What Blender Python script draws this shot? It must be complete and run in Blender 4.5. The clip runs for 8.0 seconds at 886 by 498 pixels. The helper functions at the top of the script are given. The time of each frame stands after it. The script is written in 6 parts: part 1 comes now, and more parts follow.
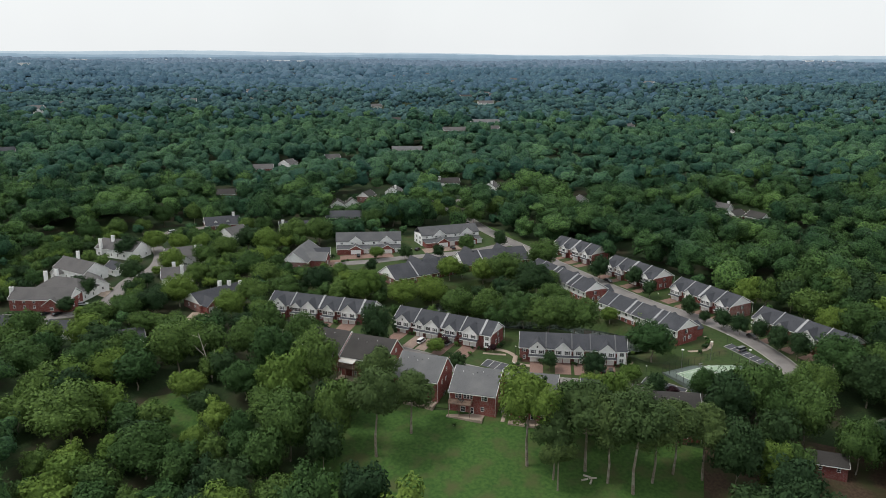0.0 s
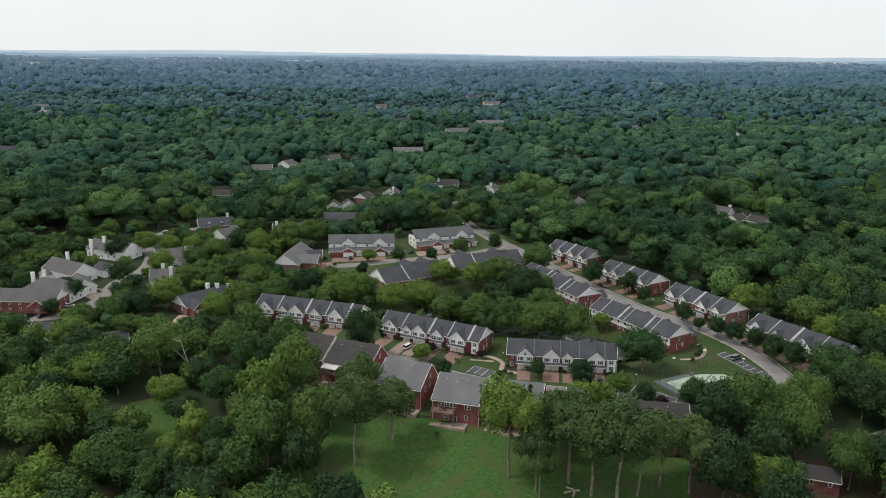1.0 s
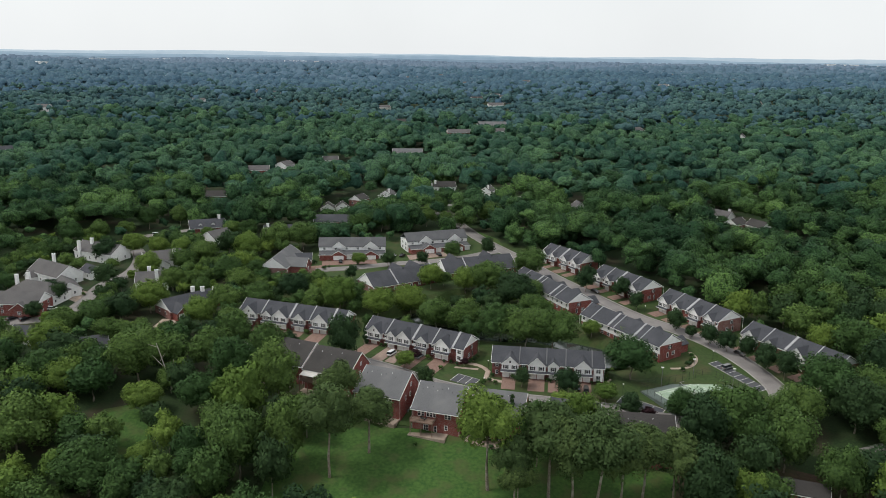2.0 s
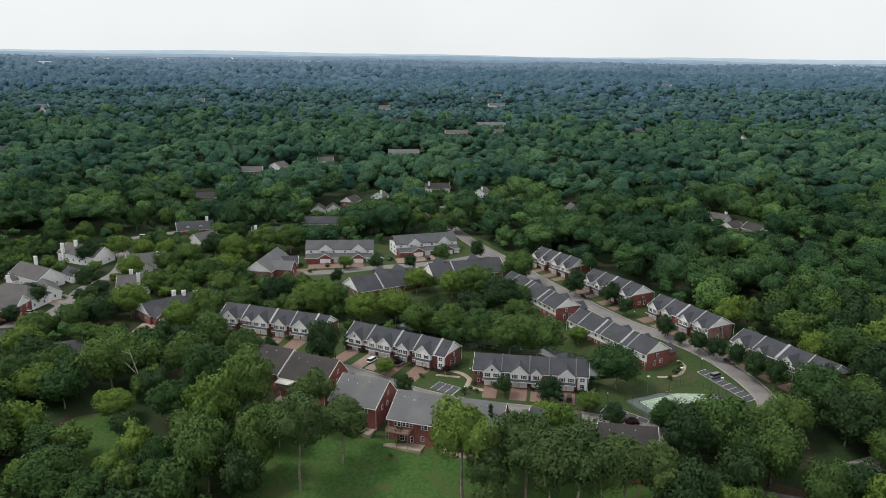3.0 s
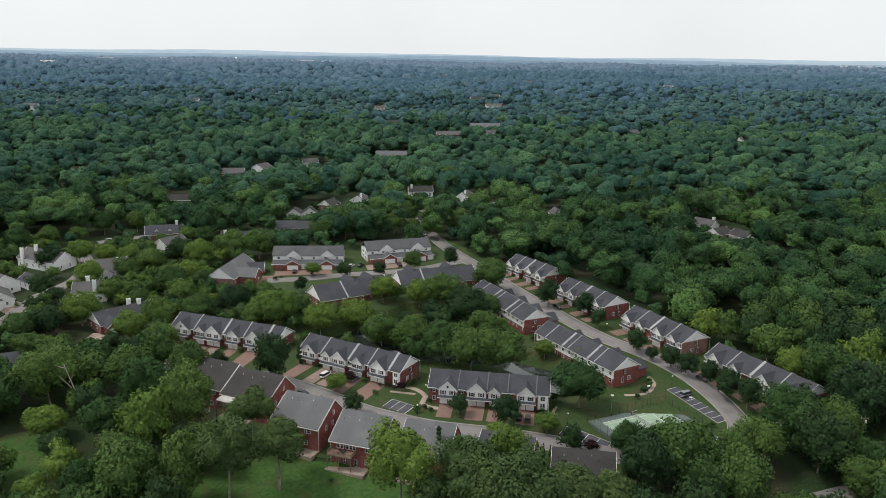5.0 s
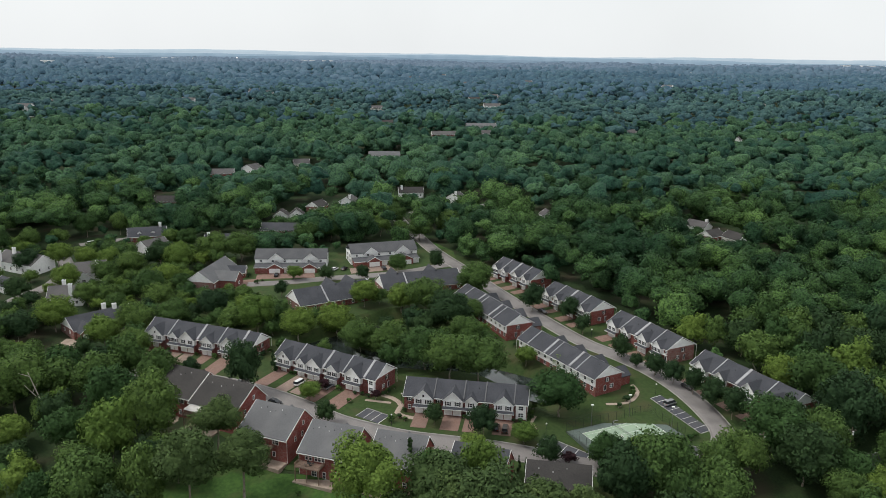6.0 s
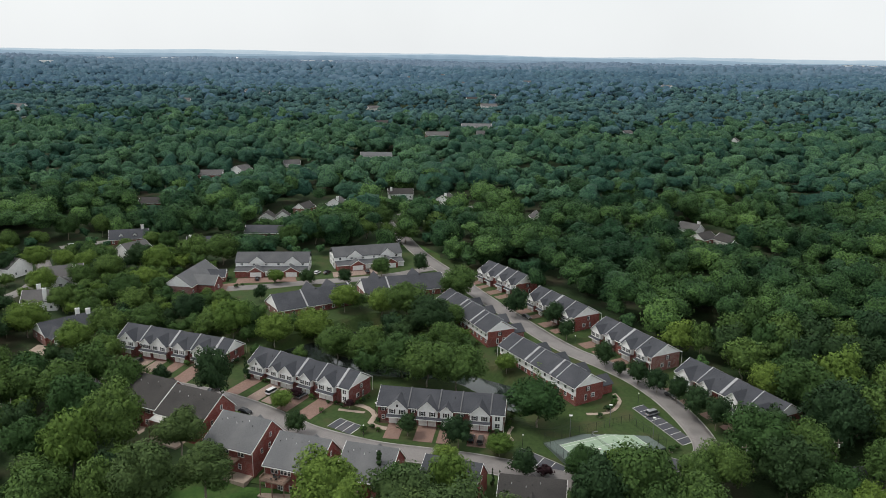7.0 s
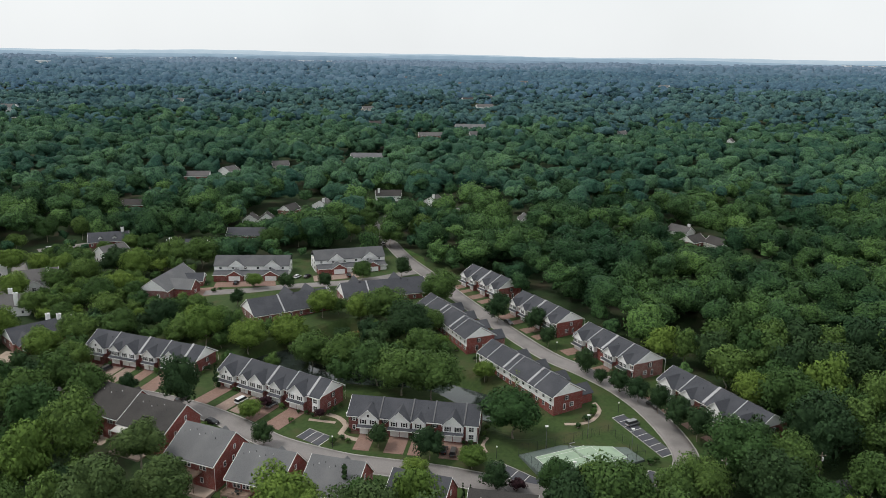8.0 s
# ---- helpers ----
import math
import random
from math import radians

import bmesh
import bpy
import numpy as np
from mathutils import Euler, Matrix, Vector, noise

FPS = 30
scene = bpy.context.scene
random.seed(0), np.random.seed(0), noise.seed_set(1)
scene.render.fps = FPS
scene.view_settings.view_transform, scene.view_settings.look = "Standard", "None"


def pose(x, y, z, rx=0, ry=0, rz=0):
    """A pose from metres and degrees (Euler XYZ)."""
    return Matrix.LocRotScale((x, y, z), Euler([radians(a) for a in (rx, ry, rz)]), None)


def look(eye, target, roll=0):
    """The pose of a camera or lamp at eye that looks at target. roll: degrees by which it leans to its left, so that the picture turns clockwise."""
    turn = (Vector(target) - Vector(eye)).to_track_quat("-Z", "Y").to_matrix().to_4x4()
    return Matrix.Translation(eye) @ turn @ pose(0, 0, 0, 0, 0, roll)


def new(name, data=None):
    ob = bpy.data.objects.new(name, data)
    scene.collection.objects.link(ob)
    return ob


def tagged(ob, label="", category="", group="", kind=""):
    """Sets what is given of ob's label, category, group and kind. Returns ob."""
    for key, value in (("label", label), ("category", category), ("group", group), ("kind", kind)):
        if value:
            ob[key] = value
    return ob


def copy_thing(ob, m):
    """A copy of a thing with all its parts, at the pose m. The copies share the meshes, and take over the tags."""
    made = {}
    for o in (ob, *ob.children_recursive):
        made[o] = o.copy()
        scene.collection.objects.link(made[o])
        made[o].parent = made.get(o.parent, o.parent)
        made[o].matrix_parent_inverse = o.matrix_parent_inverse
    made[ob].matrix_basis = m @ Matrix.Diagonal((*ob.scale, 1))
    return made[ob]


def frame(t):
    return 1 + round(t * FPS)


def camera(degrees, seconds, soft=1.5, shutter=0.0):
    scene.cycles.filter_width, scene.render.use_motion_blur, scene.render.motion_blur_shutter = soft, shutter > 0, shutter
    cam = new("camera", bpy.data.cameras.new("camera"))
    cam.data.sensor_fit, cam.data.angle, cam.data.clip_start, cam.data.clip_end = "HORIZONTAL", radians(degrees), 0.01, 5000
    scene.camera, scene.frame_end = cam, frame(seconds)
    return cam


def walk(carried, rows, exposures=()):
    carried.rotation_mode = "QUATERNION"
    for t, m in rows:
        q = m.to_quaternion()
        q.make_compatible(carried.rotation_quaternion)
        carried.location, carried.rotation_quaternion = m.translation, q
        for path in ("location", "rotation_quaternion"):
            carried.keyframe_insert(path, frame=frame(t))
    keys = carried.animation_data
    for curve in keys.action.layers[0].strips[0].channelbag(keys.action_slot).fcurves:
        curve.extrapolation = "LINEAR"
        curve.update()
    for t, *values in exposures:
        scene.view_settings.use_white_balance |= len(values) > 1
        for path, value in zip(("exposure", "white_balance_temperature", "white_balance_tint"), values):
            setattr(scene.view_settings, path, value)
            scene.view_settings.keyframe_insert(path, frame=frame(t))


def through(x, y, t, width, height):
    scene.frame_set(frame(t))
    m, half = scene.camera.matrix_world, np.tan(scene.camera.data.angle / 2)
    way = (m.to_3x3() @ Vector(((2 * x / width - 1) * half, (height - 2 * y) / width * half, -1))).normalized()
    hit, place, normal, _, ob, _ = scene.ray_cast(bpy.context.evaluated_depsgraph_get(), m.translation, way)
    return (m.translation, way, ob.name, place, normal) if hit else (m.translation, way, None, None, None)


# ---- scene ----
cam = camera(58.8, 8.0, soft=0.7)
PATH = [
    (0, (-0.005, 0.022, 119.929), (0.021, 1.962, 119.444), 0.3),
    (0.5, (4.137, 2.741, 119.884), (4.151, 4.681, 119.4), 0.4),
    (1, (8.305, 5.787, 119.887), (8.307, 7.728, 119.403), 0.5),
    (1.5, (12.692, 9.032, 119.891), (12.682, 10.973, 119.408), 0.6),
    (3, (25.371, 19.621, 119.887), (25.338, 21.562, 119.405), 0.7),
    (3.5, (29.715, 23.266, 119.871), (29.676, 25.206, 119.389), 0.7),
    (4, (33.907, 26.916, 119.889), (33.863, 28.856, 119.407), 0.7),
    (4.5, (37.989, 30.785, 119.913), (37.942, 32.726, 119.431), 0.8),
    (6, (50.454, 42.492, 119.734), (50.397, 44.432, 119.251), 0.8),
    (6.5, (54.498, 46.407, 119.673), (54.437, 48.347, 119.19), 0.8),
    (7, (58.521, 50.392, 119.588), (58.459, 52.332, 119.105), 0.8),
    (7.5, (62.448, 54.431, 119.441), (62.385, 56.371, 118.958), 0.8),
    (8, (66.45, 58.329, 119.224), (66.387, 60.269, 118.742), 0.8),
]
walk(cam, [(t, look(eye, target, roll)) for t, eye, target, roll in PATH])

# ---- sky, sun, exposure ----
SUN_ELEV, SUN_AZ = 58.0, 264.0            # degrees; azimuth clockwise from +y
world = bpy.data.worlds.new("sky")
scene.world = world
world.use_nodes = True
wt = world.node_tree
wt.nodes.clear()
sky = wt.nodes.new("ShaderNodeTexSky")
sky.sky_type, sky.sun_disc = "NISHITA", False
sky.sun_elevation, sky.sun_rotation = radians(SUN_ELEV), radians(SUN_AZ)
sky.dust_density, sky.air_density, sky.ozone_density = 3.0, 1.0, 1.0
cloud = wt.nodes.new("ShaderNodeTexNoise")
cloud.inputs["Scale"].default_value, cloud.inputs["Detail"].default_value = 3.0, 6.0
ramp = wt.nodes.new("ShaderNodeMapRange")
ramp.inputs[1].default_value, ramp.inputs[2].default_value = 0.3, 0.75
ramp.inputs[3].default_value, ramp.inputs[4].default_value = 9.8, 10.8
tint = wt.nodes.new("ShaderNodeCombineColor")
for k, f in ((0, 0.958), (1, 0.987), (2, 1.0)):
    m = wt.nodes.new("ShaderNodeMath")
    m.operation = "MULTIPLY"
    m.inputs[1].default_value = f
    wt.links.new(ramp.outputs[0], m.inputs[0])
    wt.links.new(m.outputs[0], tint.inputs[k])
over = wt.nodes.new("ShaderNodeMix")
over.data_type = "RGBA"
over.inputs[0].default_value = 0.85
back = wt.nodes.new("ShaderNodeBackground")
back.inputs["Strength"].default_value = 0.1
wout = wt.nodes.new("ShaderNodeOutputWorld")
wt.links.new(cloud.outputs[0], ramp.inputs[0])
wt.links.new(sky.outputs[0], over.inputs[6])
wt.links.new(tint.outputs[0], over.inputs[7])
wt.links.new(over.outputs[2], back.inputs[0])
wt.links.new(back.outputs[0], wout.inputs[0])

sun = new("sun", bpy.data.lights.new("sun", "SUN"))
sun.data.energy, sun.data.angle, sun.data.color = 1.75, radians(12), (1.0, 0.96, 0.9)
az, el = radians(SUN_AZ), radians(SUN_ELEV)
sun.matrix_world = look((0, 0, 300), (-200 * math.sin(az) * math.cos(el), -200 * math.cos(az) * math.cos(el), 300 - 200 * math.sin(el)))
scene.view_settings.exposure = 0.0


# ---- materials ----
def ramp_mix(nt, fac, a, b):
    n = nt.nodes.new("ShaderNodeMix")
    n.data_type = "RGBA"
    nt.links.new(fac, n.inputs[0])
    for sock, v in ((n.inputs[6], a), (n.inputs[7], b)):
        if isinstance(v, tuple):
            sock.default_value = (*v, 1)
        else:
            nt.links.new(v, sock)
    return n.outputs[2]


def spread(nt, value, lo, hi, a=0.0, b=1.0):
    n = nt.nodes.new("ShaderNodeMapRange")
    n.inputs[1].default_value, n.inputs[2].default_value, n.inputs[3].default_value, n.inputs[4].default_value = lo, hi, a, b
    nt.links.new(value, n.inputs[0])
    return n.outputs[0]


def grain(nt, scale, detail=4.0, where="Object", stretch=None):
    tc = nt.nodes.new("ShaderNodeTexCoord")
    n = nt.nodes.new("ShaderNodeTexNoise")
    n.inputs["Scale"].default_value, n.inputs["Detail"].default_value = scale, detail
    src = tc.outputs[where]
    if stretch:
        mp = nt.nodes.new("ShaderNodeMapping")
        mp.inputs["Scale"].default_value = stretch
        nt.links.new(src, mp.inputs[0])
        src = mp.outputs[0]
    nt.links.new(src, n.inputs["Vector"])
    return n.outputs[0]


def place_grain(nt, scale, detail=4.0):
    """Noise by place in the world."""
    gm = nt.nodes.new("ShaderNodeNewGeometry")
    n = nt.nodes.new("ShaderNodeTexNoise")
    n.inputs["Scale"].default_value, n.inputs["Detail"].default_value = scale, detail
    nt.links.new(gm.outputs["Position"], n.inputs["Vector"])
    return n.outputs[0]


def bare(name, rough=0.8, metal=0.0):
    m = bpy.data.materials.new(name)
    m.use_nodes = True
    nt = m.node_tree
    b = nt.nodes["Principled BSDF"]
    b.inputs["Roughness"].default_value, b.inputs["Metallic"].default_value = rough, metal
    b.inputs["Specular IOR Level"].default_value = 0.3
    return m, nt, b


def bump(nt, b, height, strength, dist):
    n = nt.nodes.new("ShaderNodeBump")
    n.inputs["Strength"].default_value, n.inputs["Distance"].default_value = strength, dist
    nt.links.new(height, n.inputs["Height"])
    nt.links.new(n.outputs[0], b.inputs["Normal"])


def surface(name, a, b_, c, rough=0.8, fine=6.0, coarse=0.15, metal=0.0, rel=0.02):
    """Two tones in fine grain, a third in broad patches, and a little relief."""
    m, nt, b = bare(name, rough, metal)
    f = place_grain(nt, fine, 5)
    col = ramp_mix(nt, spread(nt, f, 0.35, 0.65), a, b_)
    col = ramp_mix(nt, spread(nt, place_grain(nt, coarse, 4), 0.48, 0.68), col, c)
    nt.links.new(col, b.inputs["Base Color"])
    if rel:
        bump(nt, b, f, 0.5, rel)
    return m


def foliage(name, dark, mid, light, patch=0.07, through=0.14, by_object=True, relief=1.0, clump=0.95, gap_shade=0.6):
    """Leaves: a tone for each tree, another for each spray, and the shade between them painted as dark flecks."""
    m, nt, b = bare(name, 0.65)
    b.inputs["Specular IOR Level"].default_value = 0.06
    gm = nt.nodes.new("ShaderNodeNewGeometry")
    leaf = gm.outputs["Random Per Island"]
    if by_object:
        oi = nt.nodes.new("ShaderNodeObjectInfo")
        tone = spread(nt, oi.outputs["Random"], 0.0, 1.0, 0.0, 0.85)
    else:
        at = nt.nodes.new("ShaderNodeAttribute")
        at.attribute_name = "tone"
        ad = nt.nodes.new("ShaderNodeMath")
        ad.operation = "MULTIPLY_ADD"
        ad.inputs[1].default_value = 0.55
        nt.links.new(at.outputs["Fac"], ad.inputs[0])
        nt.links.new(spread(nt, place_grain(nt, patch * 0.4, 2), 0.4, 0.62, -0.08, 0.45), ad.inputs[2])
        ad.use_clamp = True
        tone = ad.outputs[0]
    col = ramp_mix(nt, tone, mid, light)
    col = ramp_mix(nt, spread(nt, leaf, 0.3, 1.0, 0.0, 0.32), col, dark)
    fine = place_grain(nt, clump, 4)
    # shade between leaf clumps mixed into the colour; canopy bump hollows match it
    col = ramp_mix(nt, spread(nt, fine, 0.45, 0.6, 0.0, gap_shade), col, dark)
    nt.links.new(col, b.inputs["Base Color"])
    if by_object:
        tr = nt.nodes.new("ShaderNodeBsdfTranslucent")
        nt.links.new(col, tr.inputs[0])
        mx = nt.nodes.new("ShaderNodeMixShader")
        mx.inputs[0].default_value = through
        nt.links.new(b.outputs[0], mx.inputs[1])
        nt.links.new(tr.outputs[0], mx.inputs[2])
        nt.links.new(mx.outputs[0], nt.nodes["Material Output"].inputs[0])
    else:
        n = nt.nodes.new("ShaderNodeBump")
        n.invert = True
        n.inputs["Strength"].default_value, n.inputs["Distance"].default_value = 1.0, relief
        nt.links.new(fine, n.inputs["Height"])
        nt.links.new(n.outputs[0], b.inputs["Normal"])
    return m


def brick(name, a, b_, mortar):
    m, nt, b = bare(name, 0.85)
    tc = nt.nodes.new("ShaderNodeTexCoord")
    rot = nt.nodes.new("ShaderNodeMapping")
    rot.inputs["Rotation"].default_value = (radians(90), 0, 0)
    nt.links.new(tc.outputs["Object"], rot.inputs[0])
    n = nt.nodes.new("ShaderNodeTexBrick")
    n.inputs["Scale"].default_value = 1.0
    n.inputs["Brick Width"].default_value, n.inputs["Row Height"].default_value, n.inputs["Mortar Size"].default_value = 0.21, 0.075, 0.008
    for k, v in (("Color1", a), ("Color2", b_), ("Mortar", mortar)):
        n.inputs[k].default_value = (*v, 1)
    nt.links.new(rot.outputs[0], n.inputs["Vector"])
    col = ramp_mix(nt, spread(nt, place_grain(nt, 0.5, 4), 0.45, 0.7, 0, 0.5), n.outputs["Color"], tuple(0.6 * v for v in a))
    nt.links.new(col, b.inputs["Base Color"])
    bump(nt, b, n.outputs["Fac"], 0.3, -0.01)
    return m


def siding(name, tone, pitch=0.16):
    m, nt, b = bare(name, 0.6)
    gm = nt.nodes.new("ShaderNodeNewGeometry")
    w = nt.nodes.new("ShaderNodeTexWave")
    w.wave_type, w.bands_direction, w.wave_profile = "BANDS", "Z", "SAW"
    w.inputs["Scale"].default_value = 0.314 / pitch
    nt.links.new(gm.outputs["Position"], w.inputs["Vector"])
    col = ramp_mix(nt, spread(nt, place_grain(nt, 0.9, 4), 0.4, 0.75, 0, 0.6), tone, tuple(0.8 * v for v in tone))
    col = ramp_mix(nt, spread(nt, w.outputs["Fac"], 0.85, 1.0, 0, 0.35), col, tuple(0.55 * v for v in tone))
    nt.links.new(col, b.inputs["Base Color"])
    bump(nt, b, w.outputs["Fac"], 0.4, 0.02)
    return m


def shingle(name, a, b_, c):
    m, nt, b = bare(name, 0.9)
    gm = nt.nodes.new("ShaderNodeNewGeometry")
    w = nt.nodes.new("ShaderNodeTexWave")
    w.wave_type, w.bands_direction, w.wave_profile = "BANDS", "Z", "SAW"
    w.inputs["Scale"].default_value, w.inputs["Distortion"].default_value = 3.2, 0.6
    nt.links.new(gm.outputs["Position"], w.inputs["Vector"])
    col = ramp_mix(nt, spread(nt, place_grain(nt, 3.5, 6), 0.35, 0.65), a, b_)
    col = ramp_mix(nt, spread(nt, place_grain(nt, 0.16, 5), 0.45, 0.7, 0, 0.8), col, c)
    col = ramp_mix(nt, spread(nt, w.outputs["Fac"], 0.7, 1.0, 0, 0.3), col, tuple(0.5 * v for v in a))
    nt.links.new(col, b.inputs["Base Color"])
    bump(nt, b, w.outputs["Fac"], 0.4, 0.03)
    return m


def pavers(name, a, b_, c):
    m, nt, b = bare(name, 0.85)
    gm = nt.nodes.new("ShaderNodeNewGeometry")
    n = nt.nodes.new("ShaderNodeTexBrick")
    n.inputs["Scale"].default_value = 1.0
    n.inputs["Brick Width"].default_value, n.inputs["Row Height"].default_value, n.inputs["Mortar Size"].default_value = 0.6, 0.6, 0.02
    for k, v in (("Color1", a), ("Color2", b_), ("Mortar", tuple(0.6 * x for x in a))):
        n.inputs[k].default_value = (*v, 1)
    nt.links.new(gm.outputs["Position"], n.inputs["Vector"])
    col = ramp_mix(nt, spread(nt, place_grain(nt, 0.35, 5), 0.42, 0.7, 0, 0.75), n.outputs["Color"], c)
    nt.links.new(col, b.inputs["Base Color"])
    return m


def plain(name, tone, rough=0.5, metal=0.0):
    m, nt, b = bare(name, rough, metal)
    col = ramp_mix(nt, spread(nt, place_grain(nt, 1.1, 4), 0.4, 0.7, 0, 0.5), tone, tuple(0.75 * v for v in tone))
    nt.links.new(col, b.inputs["Base Color"])
    return m


LEAF = foliage("leaves_green", (0.01155, 0.02813, 0.0121), (0.0462, 0.09894, 0.033), (0.1386, 0.2173, 0.055), gap_shade=0.5)
LEAF_O = foliage("leaves_olive", (0.021, 0.04074, 0.017), (0.0714, 0.1164, 0.042), (0.1313, 0.1862, 0.06), gap_shade=0.5)
LEAF_Y = foliage("leaves_yellow_green", (0.0294, 0.06014, 0.0154), (0.1071, 0.1794, 0.0407), (0.1911, 0.2764, 0.0572), gap_shade=0.5)
LEAF_D = foliage("leaves_dark", (0.00945, 0.02231, 0.0121), (0.0315, 0.06596, 0.0286), (0.0567, 0.1009, 0.0363), gap_shade=0.5)
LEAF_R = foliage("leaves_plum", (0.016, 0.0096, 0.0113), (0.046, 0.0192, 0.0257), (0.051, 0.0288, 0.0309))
WOOD_N = foliage("canopy_green", (0.0088, 0.0253, 0.0152), (0.033, 0.0858, 0.042), (0.134, 0.24, 0.0676), patch=0.05, by_object=False, relief=1.4, clump=1.15, gap_shade=0.72)
WOOD_R = foliage("canopy_dark_oak", (0.0096, 0.0252, 0.0144), (0.03, 0.0768, 0.0348), (0.126, 0.228, 0.0624), patch=0.05, by_object=False, relief=1.4, clump=1.15, gap_shade=0.72)
# distance haze put into the leaf colours: bluer and paler from M to P
WOOD_M = foliage("canopy_mixed_haze_tint", (0.011, 0.033, 0.0259), (0.028, 0.078, 0.0529), (0.1, 0.192, 0.0842), patch=0.04, by_object=False, relief=1.5, clump=0.8, gap_shade=0.72)
WOOD_H = foliage("canopy_hill_haze_tint", (0.02, 0.047, 0.0562), (0.039, 0.088, 0.101), (0.086, 0.164, 0.131), patch=0.028, by_object=False, relief=1.2, clump=0.4, gap_shade=0.65)
WOOD_F = foliage("canopy_far_haze_tint", (0.037, 0.073, 0.109), (0.054, 0.108, 0.153), (0.084, 0.152, 0.181), patch=0.018, by_object=False, relief=1.5, clump=0.2, gap_shade=0.6)
WOOD_Z = foliage("canopy_horizon_haze_tint", (0.07, 0.118, 0.166), (0.086, 0.144, 0.196), (0.104, 0.166, 0.212), patch=0.008, by_object=False, relief=1.4, clump=0.06, gap_shade=0.5)
WOOD_P = foliage("canopy_skyline_haze_tint", (0.11, 0.16, 0.22), (0.125, 0.178, 0.24), (0.14, 0.195, 0.25), patch=0.008, by_object=False, relief=1.0, clump=0.05, gap_shade=0.4)
BARK = surface("bark", (0.16, 0.13, 0.1), (0.26, 0.22, 0.18), (0.34, 0.31, 0.27), 0.95, 2.5, 0.5)
# this dark ground colour also stands for tree shade round the left clearing
GRASS = surface("rough_grass_and_ivy", (0.014, 0.03, 0.01), (0.026, 0.05, 0.014), (0.04, 0.036, 0.02), 0.95, 1.6, 0.07, rel=0.05)
LAWN = surface("mown_lawn", (0.03, 0.078, 0.016), (0.058, 0.118, 0.024), (0.07, 0.086, 0.03), 0.95, 0.9, 0.16, rel=0.05)
TURF = surface("olive_turf", (0.028, 0.053, 0.014), (0.043, 0.073, 0.019), (0.056, 0.062, 0.024), 0.95, 0.9, 0.14, rel=0.04)
FIELD = surface("dry_hay_field", (0.2, 0.24, 0.13), (0.26, 0.29, 0.16), (0.17, 0.22, 0.12), 0.95, 0.2, 0.03, rel=0.05)
LITTER = surface("leaf_litter", (0.05, 0.032, 0.022), (0.08, 0.055, 0.035), (0.045, 0.05, 0.02), 0.95, 1.2, 0.12, rel=0.05)
MULCH = surface("mulch", (0.05, 0.028, 0.018), (0.085, 0.05, 0.032), (0.06, 0.045, 0.03), 0.95, 5.0, 0.4)
STREET = surface("street_concrete", (0.2, 0.185, 0.18), (0.24, 0.225, 0.215), (0.165, 0.155, 0.15), 0.9, 3.0, 0.12, rel=0.005)
ASPHALT = surface("asphalt", (0.06, 0.062, 0.075), (0.075, 0.078, 0.09), (0.095, 0.095, 0.1), 0.9, 5.0, 0.2, rel=0.005)
KERB = surface("kerb_concrete", (0.3, 0.29, 0.27), (0.38, 0.37, 0.35), (0.24, 0.23, 0.21), 0.9, 3.0, 0.4, rel=0.005)
PAVER = pavers("brick_pavers", (0.2, 0.125, 0.1), (0.25, 0.16, 0.13), (0.22, 0.15, 0.125))
PAVER_PALE = pavers("pale_pavers", (0.27, 0.2, 0.165), (0.31, 0.235, 0.195), (0.22, 0.16, 0.135))
PATHWAY = surface("path_concrete", (0.34, 0.27, 0.22), (0.4, 0.33, 0.27), (0.28, 0.22, 0.18), 0.9, 3.0, 0.3, rel=0.005)
BRICK = brick("red_brick", (0.185, 0.038, 0.032), (0.24, 0.058, 0.048), (0.27, 0.2, 0.18))
BRICK_D = brick("dark_red_brick", (0.15, 0.035, 0.03), (0.2, 0.05, 0.045), (0.24, 0.18, 0.17))
WHITE = siding("white_siding", (0.84, 0.84, 0.83))
CREAM = siding("cream_siding", (0.62, 0.6, 0.56))
TRIM = plain("white_trim", (0.84, 0.84, 0.83), 0.45)
VINYL = plain("white_garage_panel", (0.8, 0.8, 0.79), 0.5)
CAPSTONE = surface("pale_metal_cap", (0.32, 0.32, 0.33), (0.39, 0.39, 0.4), (0.27, 0.27, 0.28), 0.6, 2.0, 0.3, rel=0)
SHUTTER = plain("black_shutter", (0.02, 0.021, 0.024), 0.5)
ROOF = shingle("charcoal_shingles", (0.045, 0.048, 0.056), (0.062, 0.065, 0.075), (0.078, 0.08, 0.09))
ROOF_G = shingle("grey_shingles", (0.115, 0.117, 0.122), (0.14, 0.142, 0.147), (0.17, 0.17, 0.172))
ROOF_B = shingle("weathered_brown_shingles", (0.046, 0.043, 0.042), (0.062, 0.058, 0.055), (0.034, 0.033, 0.032))
ROOF_S = shingle("slate_grey_shingles", (0.075, 0.077, 0.083), (0.095, 0.097, 0.103), (0.115, 0.116, 0.12))
ROOF_T = shingle("taupe_shingles", (0.098, 0.094, 0.094), (0.122, 0.117, 0.116), (0.082, 0.079, 0.08))
DECK = surface("weathered_deck_boards", (0.19, 0.13, 0.1), (0.26, 0.18, 0.14), (0.15, 0.11, 0.09), 0.85, 3.0, 0.5)
METAL = plain("grey_metal", (0.3, 0.3, 0.31), 0.4, 0.8)
DARK_METAL = plain("dark_metal", (0.03, 0.035, 0.035), 0.5, 0.3)
LAMP_GLASS = plain("lamp_globe", (0.8, 0.8, 0.78), 0.25)
